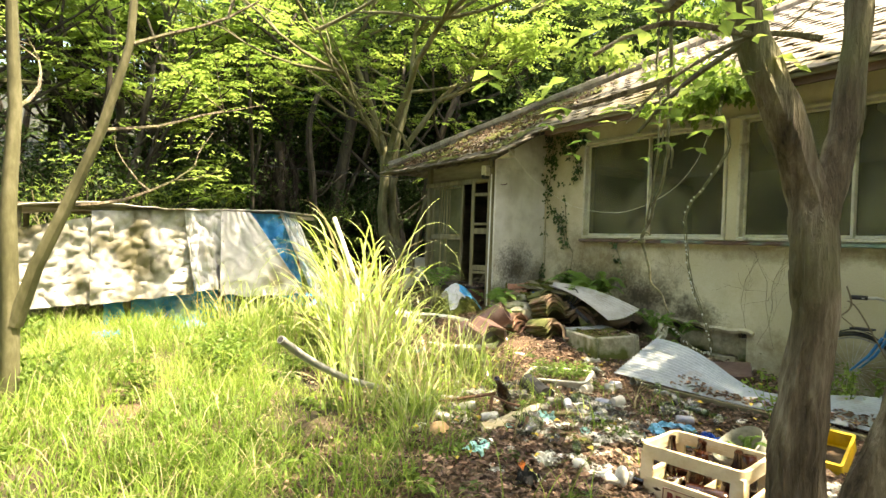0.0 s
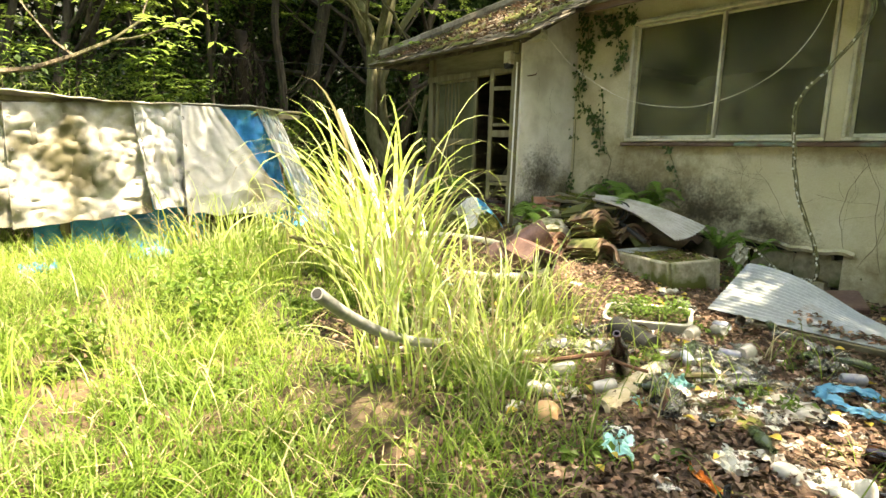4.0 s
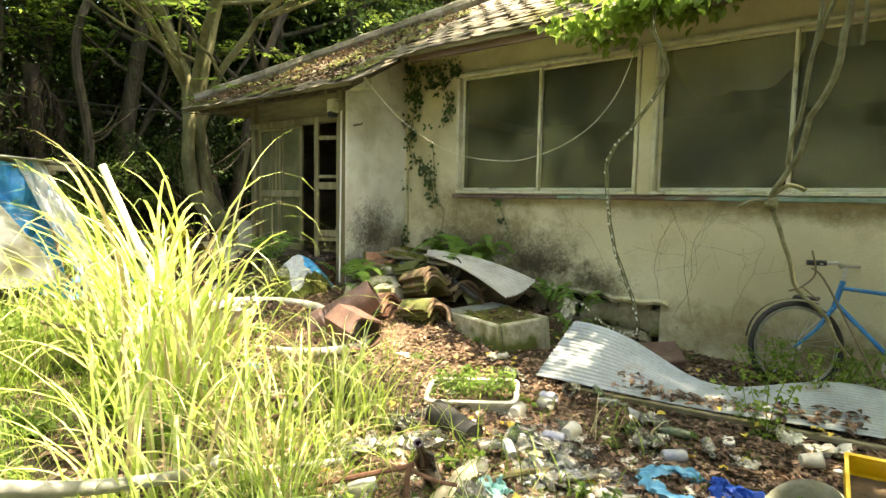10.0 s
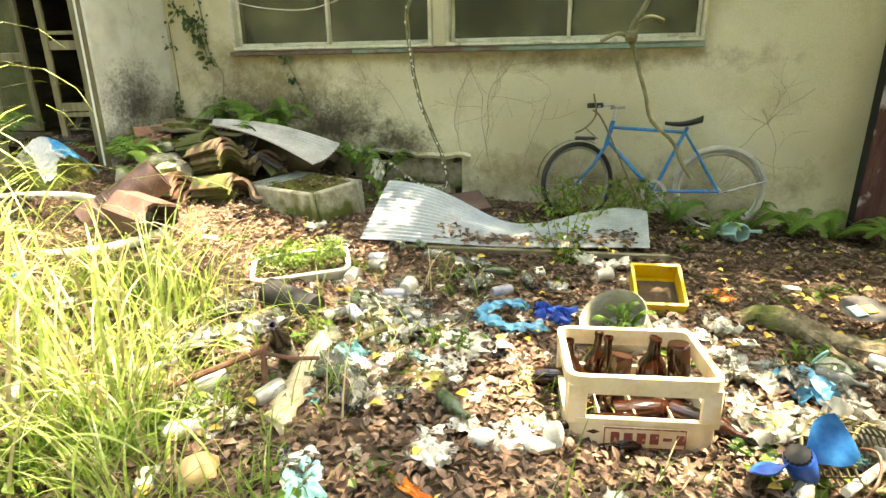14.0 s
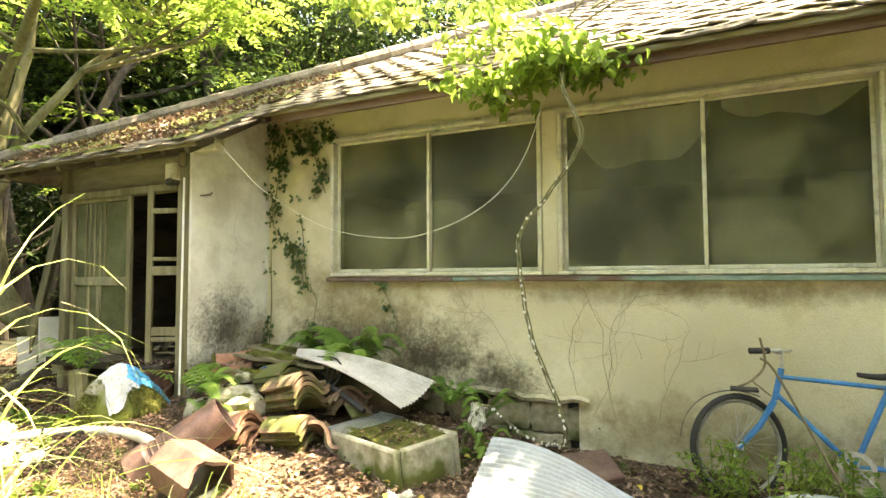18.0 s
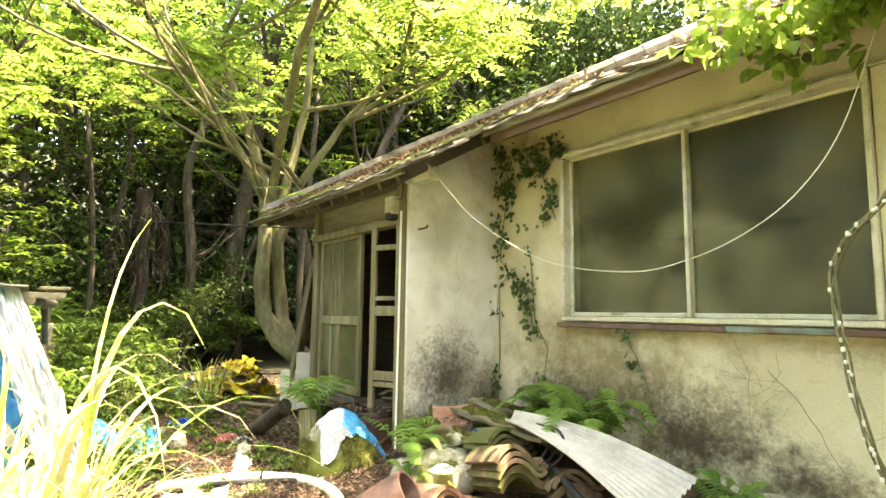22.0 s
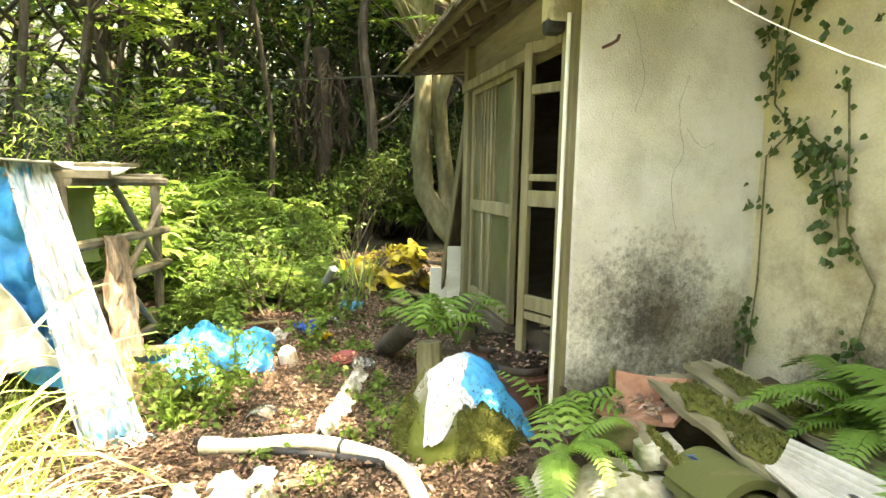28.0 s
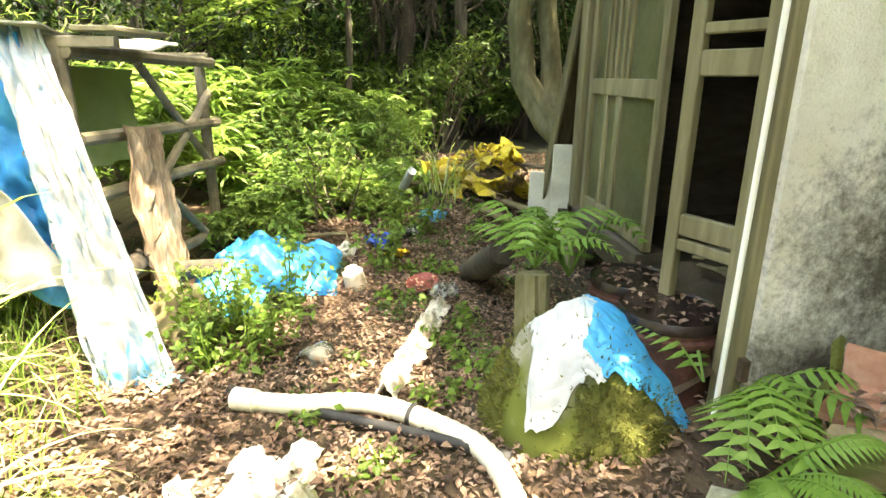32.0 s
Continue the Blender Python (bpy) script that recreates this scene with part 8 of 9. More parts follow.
for _ in range(190):
    x, y = r.uniform(-1.6, 2.2), r.uniform(.8, 3.9)
    l = r.uniform(.032, .055)
    put_leaf(mb, Vector((x, y, max(ground_z(x, y), .06 if 2.85 < y < 3.5 and -.8 < x < .7 else -9) + .035)), rot(r.uniform(-.3, .3), r.uniform(-.3, .3), r.uniform(0, 6.3)), l, l * .7, False)
solo("yellow_leaves", mb, M["yellow_leaf"], "fallen yellow leaves scattered over the yard", "dead leaves", kind="stuff", smooth=False)
mb = MB()
for _ in range(260):
    u, v = r.uniform(.25, .95), r.uniform(.0, .32) + .1 * r.random()
    p, _n = low_sheet(u, v)
    l = r.uniform(.03, .06)
    put_leaf(mb, Vector(p) + Vector((0, 0, .012)), rot(r.uniform(-.3, .3), r.uniform(-.3, .3), r.uniform(0, 6.3)), l, l * .5, False)
solo("leaf_litter", mb, M["dead_leaf"], "brown leaves gathered on the metal sheet", "dead leaves", kind="stuff", smooth=False)
mb = MB()
for _ in range(700):
    x, y = r.uniform(-1.7, 2.6), r.uniform(.7, 4.1)
    a, l = r.uniform(0, 6.3), r.uniform(.04, .16)
    z = ground_z(x, y) + .015
    mb.tube([(x, y, z), (x + math.cos(a) * l * .5, y + math.sin(a) * l * .5, z + r.uniform(0, .02)), (x + math.cos(a) * l, y + math.sin(a) * l, z)], r.uniform(.0015, .004), 4, False)
solo("twigs", mb, M["twig"], "small dry twigs scattered in the litter", "twigs", kind="stuff")
litter("leaf_litter", -1.2, 2.3, .75, 2.9, 22000, "crumbled brown leaves between the rubbish", (.012, .045), 12)
litter("leaf_litter", -.6, 2.8, -.9, .9, 9000, "brown dead leaves under the forked tree", (.02, .05), 13)

# ---- beside the porch ----
M["heap_blue"] = mat("clean_blue_sheet", [(.012, .22, .50), (.025, .31, .62), (.05, .38, .68)], .4, scale=4, bump=.4, bump_scale=22, second=((.22, .20, .10), 9.0, .70, .74), transl=.1)
M["boulder"] = mat("mossy_boulder", [(.12, .12, .08), (.22, .215, .15), (.36, .35, .30)], .9, scale=5, bump=.6, bump_scale=30, second=((.10, .12, .02), 4.0, .42, .55))
M["sheet_blue"] = mat("bright_blue_sheet", [(.015, .24, .52), (.03, .33, .64), (.07, .42, .70)], .45, scale=4, bump=.3, bump_scale=25, second=((.45, .54, .58), 7.0, .66, .72), transl=.1)
M["sheet_white"] = mat("worn_white_sheet", [(.36, .385, .39), (.45, .475, .48), (.52, .54, .54)], .55, scale=4, bump=.3, bump_scale=25, second=((.14, .42, .66), 5.0, .58, .64), transl=.1)
M["drum"] = mat("rusty_brown_drum", [(.035, .012, .009), (.075, .028, .020), (.14, .06, .045)], .7, scale=8, bump=.6)
M["tar"] = mat("tarry_lid", [(.010, .008, .008), (.035, .022, .018)], .25, scale=6, bump=.4)
M["hose"] = mat("cream_hose", [(.52, .49, .36), (.66, .63, .50), (.72, .69, .58)], .55, scale=4, bump=.1, second=((.30, .29, .18), 4, .62, .78))
M["hose_grey"] = mat("grey_hose", [(.16, .17, .15), (.26, .27, .24), (.36, .37, .33)], .5, scale=9, bump=.15)
M["yellow_sheet"] = mat("yellow_sheeting", [(.48, .36, .03), (.62, .48, .05), (.70, .58, .10)], .5, scale=4, bump=.3, second=((.16, .11, .05), 3.5, .52, .66))

# boulder with the remains of a blue sheet on it
bo = thing("boulder", (-3.54, 3.21, .13), "mossy pointed boulder half covered by a peeling blue sheet", "boulder")


def cone(u, v, out=0.0):
    """Surface of the boulder: a leaning dome that narrows to a blunt top."""
    a = u * 2 * math.pi
    k = (1 - v ** 1.9) ** .62 if v < 1 else 0.0
    d = Vector((math.cos(a), math.sin(a), v * 2))
    q = 1 + .10 * wob(d, 1.6) + .05 * wob(d, 4.0, 3)
    rx, ry = (.32 * q + out) * k, (.33 * q + out) * k
    return Vector((math.cos(a) * rx - .02 * v, math.sin(a) * ry - .05 * v, -.1 + (.56 + out) * v))


part("rock", MB().grid(lambda u, v: cone(u, v), 56, 30), M["boulder"], bo)


def hang(a):
    """How far down the sheet reaches, at an angle round the stone."""
    h = .14 + .36 * math.exp(-((a + .76) / .30) ** 2) + .74 * math.exp(-((a - 1.20) / .60) ** 2) + .10 * math.exp(-((a + .1) / .5) ** 2)
    return h + .07 * wob((a * 5, 1, 2)) + .04 * wob((a * 17, 3, 2))


sheet = MB().grid(lambda u, v: cone((-1.7 + u * 4.6) / (2 * math.pi) % 1, 1 - v * hang(-1.7 + u * 4.6), .014 + .014 * abs(wob((u * 14, v * 6, 0), 1))), 130, 60, .003)
sm = part("sheet", sheet, M["sheet_white"], bo, "peeling sheet, bright blue on one side and white on the other")
sm.data.materials.append(M["sheet_blue"])
for pl in sm.data.polygons:
    c_ = pl.center
    a_ = math.atan2(c_.y + .03, c_.x + .01)
    pl.material_index = 1 if 1.5 * (a_ + .30) + .8 * wob(c_, 7) + .4 * wob(c_, 21, 2) > 0 else 0
for i, (u0, v0, w_, h_) in enumerate(((1.015, .45, .16, .56), (.74, .46, .12, .5), (.98, .16, .16, .3), (.66, .3, .14, .4))):
    part("moss_patch", MB().grid(lambda u, v, u0=u0, v0=v0, w_=w_, h_=h_, i=i: cone((u0 + (u - .5) * w_ * (1 + .5 * wob((v * 4, i, 1))) + .012 * wob((u * 7, v * 7, i))) % 1, v0 + (v - .5) * h_, .024 + .018 * wob((u * 14, v * 14, i)) - .06 * (abs(u - .5) ** 2 + abs(v - .5) ** 2)), 22, 22), M["moss"], bo, "thick green moss")

# short shoots that roughen the moss
rf = random.Random(71)
fuzz = MB()
for u0, v0, w_, h_, n_ in ((1.015, .45, .17, .56, 2600), (.74, .46, .13, .5, 1300), (.98, .16, .17, .3, 1300), (.66, .3, .14, .4, 800)):
    for _ in range(n_):
        u, v = u0 + rf.gauss(0, .3) * w_, min(.95, max(.02, v0 + rf.gauss(0, .32) * h_))
        p, q = cone(u % 1, v, .010), cone(u % 1, v, .05)
        d = ((q - p).normalized() + Vector((rf.uniform(-1, 1), rf.uniform(-1, 1), rf.uniform(-.6, 1))) * .7).normalized()
        s = d.cross(Vector((rf.uniform(-1, 1), rf.uniform(-1, 1), rf.uniform(-1, 1)))).normalized() * rf.uniform(.0016, .0034)
        p = p + (q - p).normalized() * rf.uniform(0, .014)
        fuzz.add([p - s, p + s, p + d * rf.uniform(.010, .024)], [(0, 1, 2)])
tagged(part("moss_cover", fuzz, M["moss_shoot"], bo, "fine yellow-green moss shoots", smooth=False), kind="stuff")


def drum(x, y, top, r_, label):
    z0 = ground_z(x, y) - .05
    e = thing("drum", (x, y, z0), label, "drum", "tarry drums by the porch")
    h = top - z0
    part("shell", MB().lathe([(0, 0), (r_ * .95, 0), (r_ * .95, h * .45), (r_ * .98, h * .5), (r_ * .95, h * .55), (r_ * .95, h * .93)], 28), M["drum"], e)
    part("lid", MB().lathe([(r_ * .96, h - .035), (r_, h - .03), (r_, h - .004), (r_ * .98, h), (r_ * .93, h - .006), (0, h - .004)], 28), M["tar"], e, "black tarry lid")
    part("lid_edge", MB().lathe([(r_ * .96, h - .075), (r_ * 1.01, h - .068), (r_ * 1.01, h - .055), (r_ * .96, h - .048)], 28), M["drum"], e)
    mb = MB()
    rr = random.Random(int(x * 50))
    for _ in range(46):
        a, q, l = rr.uniform(0, 6.3), r_ * .88 * rr.random() ** .5, rr.uniform(.014, .036)
        put_leaf(mb, Vector((q * math.cos(a), q * math.sin(a), h + .004)), rot(rr.uniform(-.4, .4), rr.uniform(-.4, .4), rr.uniform(0, 6.3)), l, l * .5, False)
    tagged(part("litter", mb, M["dead_leaf"], e, smooth=False), kind="stuff")


drum(-3.56, 3.425, .575, .148, "rusty drum with a black tarry lid strewn with leaves")
drum(-3.86, 3.43, .565, .140, "small rusty drum with a leaf-strewn lid by the door sill")
o = solo("log", MB().tube([(-4.80, 2.98, .26), (-4.5, 3.02, .40), (-4.24, 3.05, .54)], [.06, .07, .06], 14, True, 1.0, .12), M["bark_dark"], "dark mossy log leaning on a stump", "log")
o = solo("stump", MB().tube([(-3.92, 3.10, .10), (-3.92, 3.11, .30), (-3.95, 3.10, .55)], [.085, .070, .060], 18, True, 1.0, .40), M["bark_moss"], "short mossy tree stump by the path", "stump")

# hoses
hp = smooth_path([(-3.70, 2.10, .235), (-3.64, 2.28, .245), (-3.63, 2.51, .245), (-3.54, 2.68, .245), (-3.38, 2.85, .24), (-3.14, 2.90, .24), (-2.92, 2.86, .25), (-2.72, 2.78, .26), (-2.58, 2.74, .26)], 14)
e = thing("suction_hose", (-3.6, 2.5, .2), "cream ribbed suction hose curving over the ground", "hose")
iv = e.matrix_world.inverted()
part("hose", MB().tube([iv @ p for p in hp], [.029 + .003 * (i % 2) for i in range(len(hp))], 12), M["hose"], e)
part("cuff", MB().tube([iv @ p for p in hp[:8]], .037, 12), M["hose"], e)
part("clamp", MB().tube([iv @ hp[40], iv @ hp[41]], .036, 12), M["rubber"], e, "black clamp band")
hp = smooth_path([(-3.42, 2.05, .15), (-2.9, 1.85, .16), (-2.45, 2.0, .15), (-2.1, 2.2, .15), (-1.95, 2.5, .17), (-2.05, 2.72, .2)], 10)
solo("suction_hose", MB().tube(hp, [.027 + .003 * (i % 2) for i in range(len(hp))], 10), M["hose"], "pale ribbed hose lying through the tall grass", "hose")
solo("black_pipe", MB().tube(smooth_path([(-3.78, 2.06, .22), (-3.6, 2.40, .23), (-3.46, 2.70, .235), (-3.34, 2.92, .24)], 6), .017, 10), M["rubber"], "thin black plastic pipe lying beside the hose", "pipe")
hp = smooth_path([(-.56, .10, .615), (-.68, .27, .49), (-.84, .50, .35), (-.99, .75, .23), (-1.12, .97, .15), (-1.3, 1.15, .10), (-1.5, 1.22, .08)], 8)
e = thing("garden_hose", (-1.3, 1.15, .1), "stiff grey hose rising out of the grass, its end cut", "hose")
iv = e.matrix_world.inverted()
part("hose", MB().tube([iv @ p for p in hp], .020, 12), M["hose_grey"], e)
# a black disc on the closed tube stands in for the dark bore
part("bore", MB().tube([iv @ (hp[0] + (hp[0] - hp[1]).normalized() * .002), iv @ hp[0]], .015, 12), M["rubber"], e, "dark disc painted as the shaded open end")
solo("white_pole", MB().tube([(-2.56, 1.16, 1.29), (-2.03, 1.41, .14)], .021, 10), M["cable_white"], "white pole stuck slanting in the tall grass", "pole")
solo("bamboo_pole", MB().tube([(-2.9, .95, .42), (-1.75, 1.55, .25)], .014, 8), M["wood"], "thin grey pole lying in the tall grass", "pole")

# sheets, bags and small rubbish along the path
o = solo("blue_sheet", MB().grid(lambda u, v: ((u - .5) * .62, (v - .5) * .70, max(0, .17 * math.sin(u * math.pi) ** .4 * math.sin(v * math.pi) ** .4 * (1 + .6 * wob((u * 4, v * 4, 1))) + .07 * abs(wob((u * 9, v * 7, 2))) + .03 * abs(wob((u * 22, v * 19, 4))) - .03)), 64, 64, .003), M["heap_blue"], "crumpled heap of blue tarpaulin on the path", "tarpaulin")
o.location = (-4.92, 1.98, .22)
o = solo("blue_sheet", MB().grid(lambda u, v: ((u - .5) * .40, (v - .5) * .34, max(0, .07 + .05 * wob((u * 7, v * 7, 5)))), 16, 16, .003), M["heap_blue"], "flattened piece of blue tarpaulin on the ground", "tarpaulin")
o.location = (-4.45, 1.86, .20)
for i, (x, y, w, l, h, mt_, lab, nm) in enumerate(((-4.55, 2.84, .14, .12, .05, "clear_glass", "clear plastic wrapper on the path", "plastic_scrap"), (-5.25, 2.52, .16, .13, .09, "blue", "small blue plastic bag by the path", "plastic_bag"), (-5.1, 2.30, .18, .12, .06, "white_plastic", "white plastic bag by the path", "plastic_bag"), (-5.05, 2.62, .08, .12, .05, "yellow", "small yellow plastic piece on the path", "plastic_scrap"), (-5.4, 2.68, .12, .12, .08, "clear_glass", "clear plastic bottle wrapper by the path", "plastic_scrap"), (-7.0, 2.05, .34, .22, .1, "white_plastic", "white foam sheet by the bushes", "foam_block"), (-6.6, 2.1, .3, .2, .1, "concrete", "grey rubble by the bushes", "rubble_piece"), (-6.2, 2.9, .2, .15, .1, "rubber", "dark plastic under the bush", "plastic_scrap"), (-5.75, 2.85, .16, .14, .08, "blue_bag", "pale blue plastic under the bush", "plastic_bag"), (-3.9, 1.78, .10, .20, .03, "teal", "pale blue label on the ground", "plastic_scrap"), (-2.1, 1.75, .12, .1, .04, "blue_bag", "torn blue plastic in the grass", "plastic_scrap"), (-3.7, .2, .3, .2, .1, "blue_bag", "blue plastic in the grass under the tarpaulins", "plastic_bag"), (-3.6, -.5, .2, .2, .1, "blue_bag", "blue plastic in the grass under the tarpaulins", "plastic_bag"))):
    o = solo(nm, crumple(60 + i, w, l, h, 18), M[mt_], lab, nm.replace("_", " "))
    o.location = (x, y, ground_z(x, y) + .012)
    o.rotation_euler = (0, 0, i * 1.3)
def strip(u, v):
    p = Vector((-3.70, 2.57, 0)).lerp(Vector((-4.40, 2.81, 0)), u) + Vector((.3, .95, 0)) * (v - .5) * max(.02, .085 + .09 * wob((u * 9, 1, 1)) + .05 * wob((u * 26, v * 2, 1)))
    return (p.x, p.y, ground_z(p.x, p.y) + .02 + .05 * math.sin(v * math.pi) * (.6 + .8 * wob((u * 9, v * 3, 2))) + .03 * abs(wob((u * 28, v * 9, 5))))
solo("plastic_sheet", MB().grid(strip, 110, 20, .003), M["white_plastic"], "long crumpled strip of white plastic on the path", "plastic sheet")
e = thing("bucket", (-2.98, 2.12, .19), "white plastic bucket under a crumpled white sheet", "bucket", turn=(0, 0, 20))
part("shell", MB().lathe([(0, 0), (.085, 0), (.105, .15), (.112, .155), (.1, .15), (.08, .01), (0, .01)], 20), M["white_plastic"], e)
part("cover", crumple(33, .30, .22, .05, 16).moved(Matrix.Translation((0, 0, .145))), M["white_plastic"], e, "crumpled white sheet")
o = solo("foam_block", crumple(34, .34, .22, .10, 16), M["foam"], "broken white foam sheet beside the hose", "foam block")
o.location = (-3.25, 2.30, .20)
e = thing("jar", (-4.06, 2.34, .20), "clear plastic jar lying on the leaves", "jar", turn=(85, 0, 60))
part("body", MB().lathe([(0, 0), (.05, 0), (.052, .01), (.052, .10), (.042, .115), (.042, .13), (.036, .13), (.036, .11)], 16), M["clear_glass"], e)
o = solo("jug", MB().lathe([(0, 0), (.05, 0), (.055, .01), (.05, .085), (.03, .10), (.03, .11), (0, .11)], 16, pose(-4.68, 2.42, ground_z(-4.68, 2.42), 12, 8, 0)), M["white_plastic"], "white plastic tub on the leaves", "tub")
o = solo("dish", MB().lathe([(0, 0), (.05, 0), (.075, .03), (.08, .035), (.07, .03), (.045, .008), (0, .008)], 18, pose(-4.62, 2.74, ground_z(-4.62, 2.74) + .01, 10, 12, 0)), M["red_print"], "dark red dish on the leaves", "dish")
o = solo("garden_rail", MB().tube([(-5.35, 1.9, .30), (-5.32, 2.32, .33), (-5.25, 2.34, .24)], .012, 6), M["wood"], "thin frame rail sticking from the blue heap", "rail")
e = thing("yellow_heap", (-6.60, 3.32, .26), "heap of torn yellow plastic sheeting over brown leaves and boards", "plastic sheeting")
mound = lambda x, y: max(0, .34 * math.exp(-(x * x / .22 + y * y / .16)) + .05 * wob((x * 5, y * 5, 2)))
part("mound", MB().grid(lambda u, v: ((u - .5) * 1.5, (v - .5) * 1.3, mound((u - .5) * 1.5, (v - .5) * 1.3) - .03), 30, 30), M["soil"], e, "brown leaf mould")
for i in range(15):
    a, q = i * 2.4, .10 + .42 * ((i * .37) % 1)
    x, y = q * math.cos(a), q * math.sin(a) * .85
    w = .22 + .20 * ((i * .61) % 1)
    part("sheet", crumple(300 + i, w, w * .8, .12, 18).moved(Matrix.Translation((x, y, mound(x, y))) @ Euler((.5 * math.sin(a) * -1, .5 * math.cos(a), i * 1.1)).to_matrix().to_4x4()), M["yellow_sheet"], e)
yl = MB()
for _ in range(500):
    l = rnd.uniform(.03, .07)
    lx, ly = rnd.gauss(.0, .3), rnd.gauss(.0, .28)
    put_leaf(yl, Vector((lx, ly, mound(lx, ly) + rnd.uniform(.01, .09))), rot(rnd.uniform(-.5, .5), rnd.uniform(-.5, .5), rnd.uniform(0, 6.3)), l, l * .5, False)
tagged(part("litter", yl, M["dead_leaf"], e, smooth=False), kind="stuff")
part("board", MB().beam((-.35, .2, .26), (.35, .4, .30), .10, .02), M["wood_dark"], e)
for x, y, z, w, h, lab in ((-5.06, 3.56, .62, .20, .50, "white board standing against the porch post"), (-5.22, 3.46, .52, .17, .36, "broken white board standing by the porch")):
    solo("white_board", MB().box((x, y, z), (w, .035, h), Euler((radians(-8), 0, radians(72))).to_matrix().to_4x4(), .006), M["board_white"], lab, "board", "white boards by the porch")
for i, (a, b_) in enumerate((((-5.9, 3.2, .34), (-5.2, 3.36, .38)), ((-6.1, 3.35, .36), (-5.5, 3.5, .40)), ((-6.3, 2.55, .36), (-5.9, 2.75, .52)), ((-6.5, 2.3, .38), (-6.0, 2.5, .42)), ((-7.5, 2.3, .4), (-6.8, 2.6, .44)))):
    solo("plank", MB().beam(a, b_, .07, .02), M["wood"], "grey plank lying in the rubbish by the path", "plank", "planks by the path")
solo("grey_pipe", MB().tube([(-6.05, 2.62, .38), (-5.78, 2.72, .62)], .03, 10), M["galv"], "grey pipe end sticking from the bush", "pipe")
e = thing("terracotta_tile", (-3.02, 3.68, .565), "broken terracotta roof tile with a raised rim", "tile", turn=(5, -7, 36))
part("tile", MB().grid(lambda u, v: ((u - .5) * .27, (v - .5) * .21, -.010 * math.sin(u * math.pi) + (.075 * min(1, (v - .82) / .10) if v > .82 else 0)), 18, 22, .016), M["terracotta"], e)
part("edge", MB().grid(lambda u, v: (-.137 - .016 * u, (v - .5) * .21, .006 - .02 * u + (.075 * min(1, (v - .82) / .10) if v > .82 else 0)), 4, 22, .016), M["moss"], e, "mossy green edge")
cr_ = MB()
for _ in range(60):
    l = rnd.uniform(.02, .045)
    put_leaf(cr_, Vector((rnd.uniform(-.10, .12), rnd.uniform(-.1, .06), .012)), rot(rnd.uniform(-.3, .3), rnd.uniform(-.3, .3), rnd.uniform(0, 6.3)), l, l * .5, False)
tagged(part("litter", cr_, M["dead_leaf"], e, smooth=False), kind="stuff")
solo("plastic_scrap", crumple(91, .14, .07, .02, 14).moved(pose(-2.58, 3.62, .55, -20, 10, 20)), M["blue"], "bent bright blue plastic under the mossy board", "plastic scrap")
for i, (x, y, z, s_, a) in enumerate(((-2.78, 3.46, .34, (.36, .30, .26), 30), (-2.62, 3.40, .33, (.26, .22, .2), 10), (-2.95, 3.36, .28, (.26, .24, .22), 60))):
    o = solo("rubble_piece", rock(150 + i, s_, .35), M["concrete"], "mossy lump of broken mortar on the heap", "rubble", "rubble on the heap")
    o.matrix_world = pose(x, y, z, 8, -6, a)
    part("moss_patch", MB().grid(lambda u, v, s_=s_, i=i: ((u - .5) * s_[0] * (.8 + .3 * wob((v * 5, i, 1))), (v - .5) * s_[1] * (.8 + .3 * wob((u * 5, i, 2))), s_[2] * .5 - .6 * s_[2] * ((u - .5) ** 2 + (v - .5) ** 2) * 1.6 + .016 * wob((u * 9, v * 9, i))), 20, 20), M["moss"], o, "thick green moss")
for i, (x, y, z, s_, a) in enumerate(((-2.86, 3.86, .56, (.18, .12, .03), 30), (-2.95, 3.56, .50, (.16, .13, .08), 60), (-2.75, 3.95, .58, (.14, .10, .04), 10), (-2.82, 3.60, .50, (.2, .14, .07), -20), (-3.12, 3.98, .55, (.13, .09, .05), 50), (-3.2, 4.12, .56, (.15, .1, .06), 0), (-2.66, 3.46, .36, (.16, .12, .1), 20))):
    o = solo("rubble_piece", rock(140 + i, s_, .7), M["old_tile" if i % 3 else "concrete"], "broken mossy piece of tile and mortar on the heap", "rubble", "rubble on the heap")
    o.matrix_world = pose(x, y, z, 8, -6, a)
o = solo("rotten_wood", MB().grid(lambda u, v: (-4.25 + .1 * v + .03 * wob((u * 4, v, 2)), 1.62 + .42 * (u - .5) + .2 * v, .20 + .22 * u * (1 - v) + .03 * wob((u * 6, v * 6, 3))), 14, 8, .025), M["wood"], "rotten split log end under the shelter", "log")
for i in range(7):
    a = rnd.uniform(0, 6.3)
    x, y = TX - .35 + rnd.uniform(-.4, .3), 1.35 + rnd.uniform(-.4, .25)
    solo("firewood", MB().tube([(x - .2 * math.cos(a), y - .2 * math.sin(a), .28 + .05 * i), (x + .2 * math.cos(a), y + .2 * math.sin(a), .30 + .05 * i)], .045, 9), M["bark_dark"], "old split firewood under the shelter", "firewood", "firewood in the shelter")

# ---- grass ----
M["grass"] = mat("grass", [(.10, .18, .025), (.17, .27, .04), (.28, .36, .075)], .5, scale=1.3, bump=0, island=.3, transl=.5, world_space=True, second=((.34, .31, .13), 1.6, .66, .82))
# The palest tone paints in the white sun glare on the blades.
M["tall_grass"] = mat("tall_grass", [(.26, .38, .05), (.42, .53, .15), (.68, .71, .46)], .2, scale=5, bump=0, island=.3, spec=.6, transl=.42, world_space=True)
M["dry_grass"] = mat("dry_grass", [(.34, .29, .15), (.48, .43, .25)], .7, scale=3, bump=0, island=.25, transl=.3)


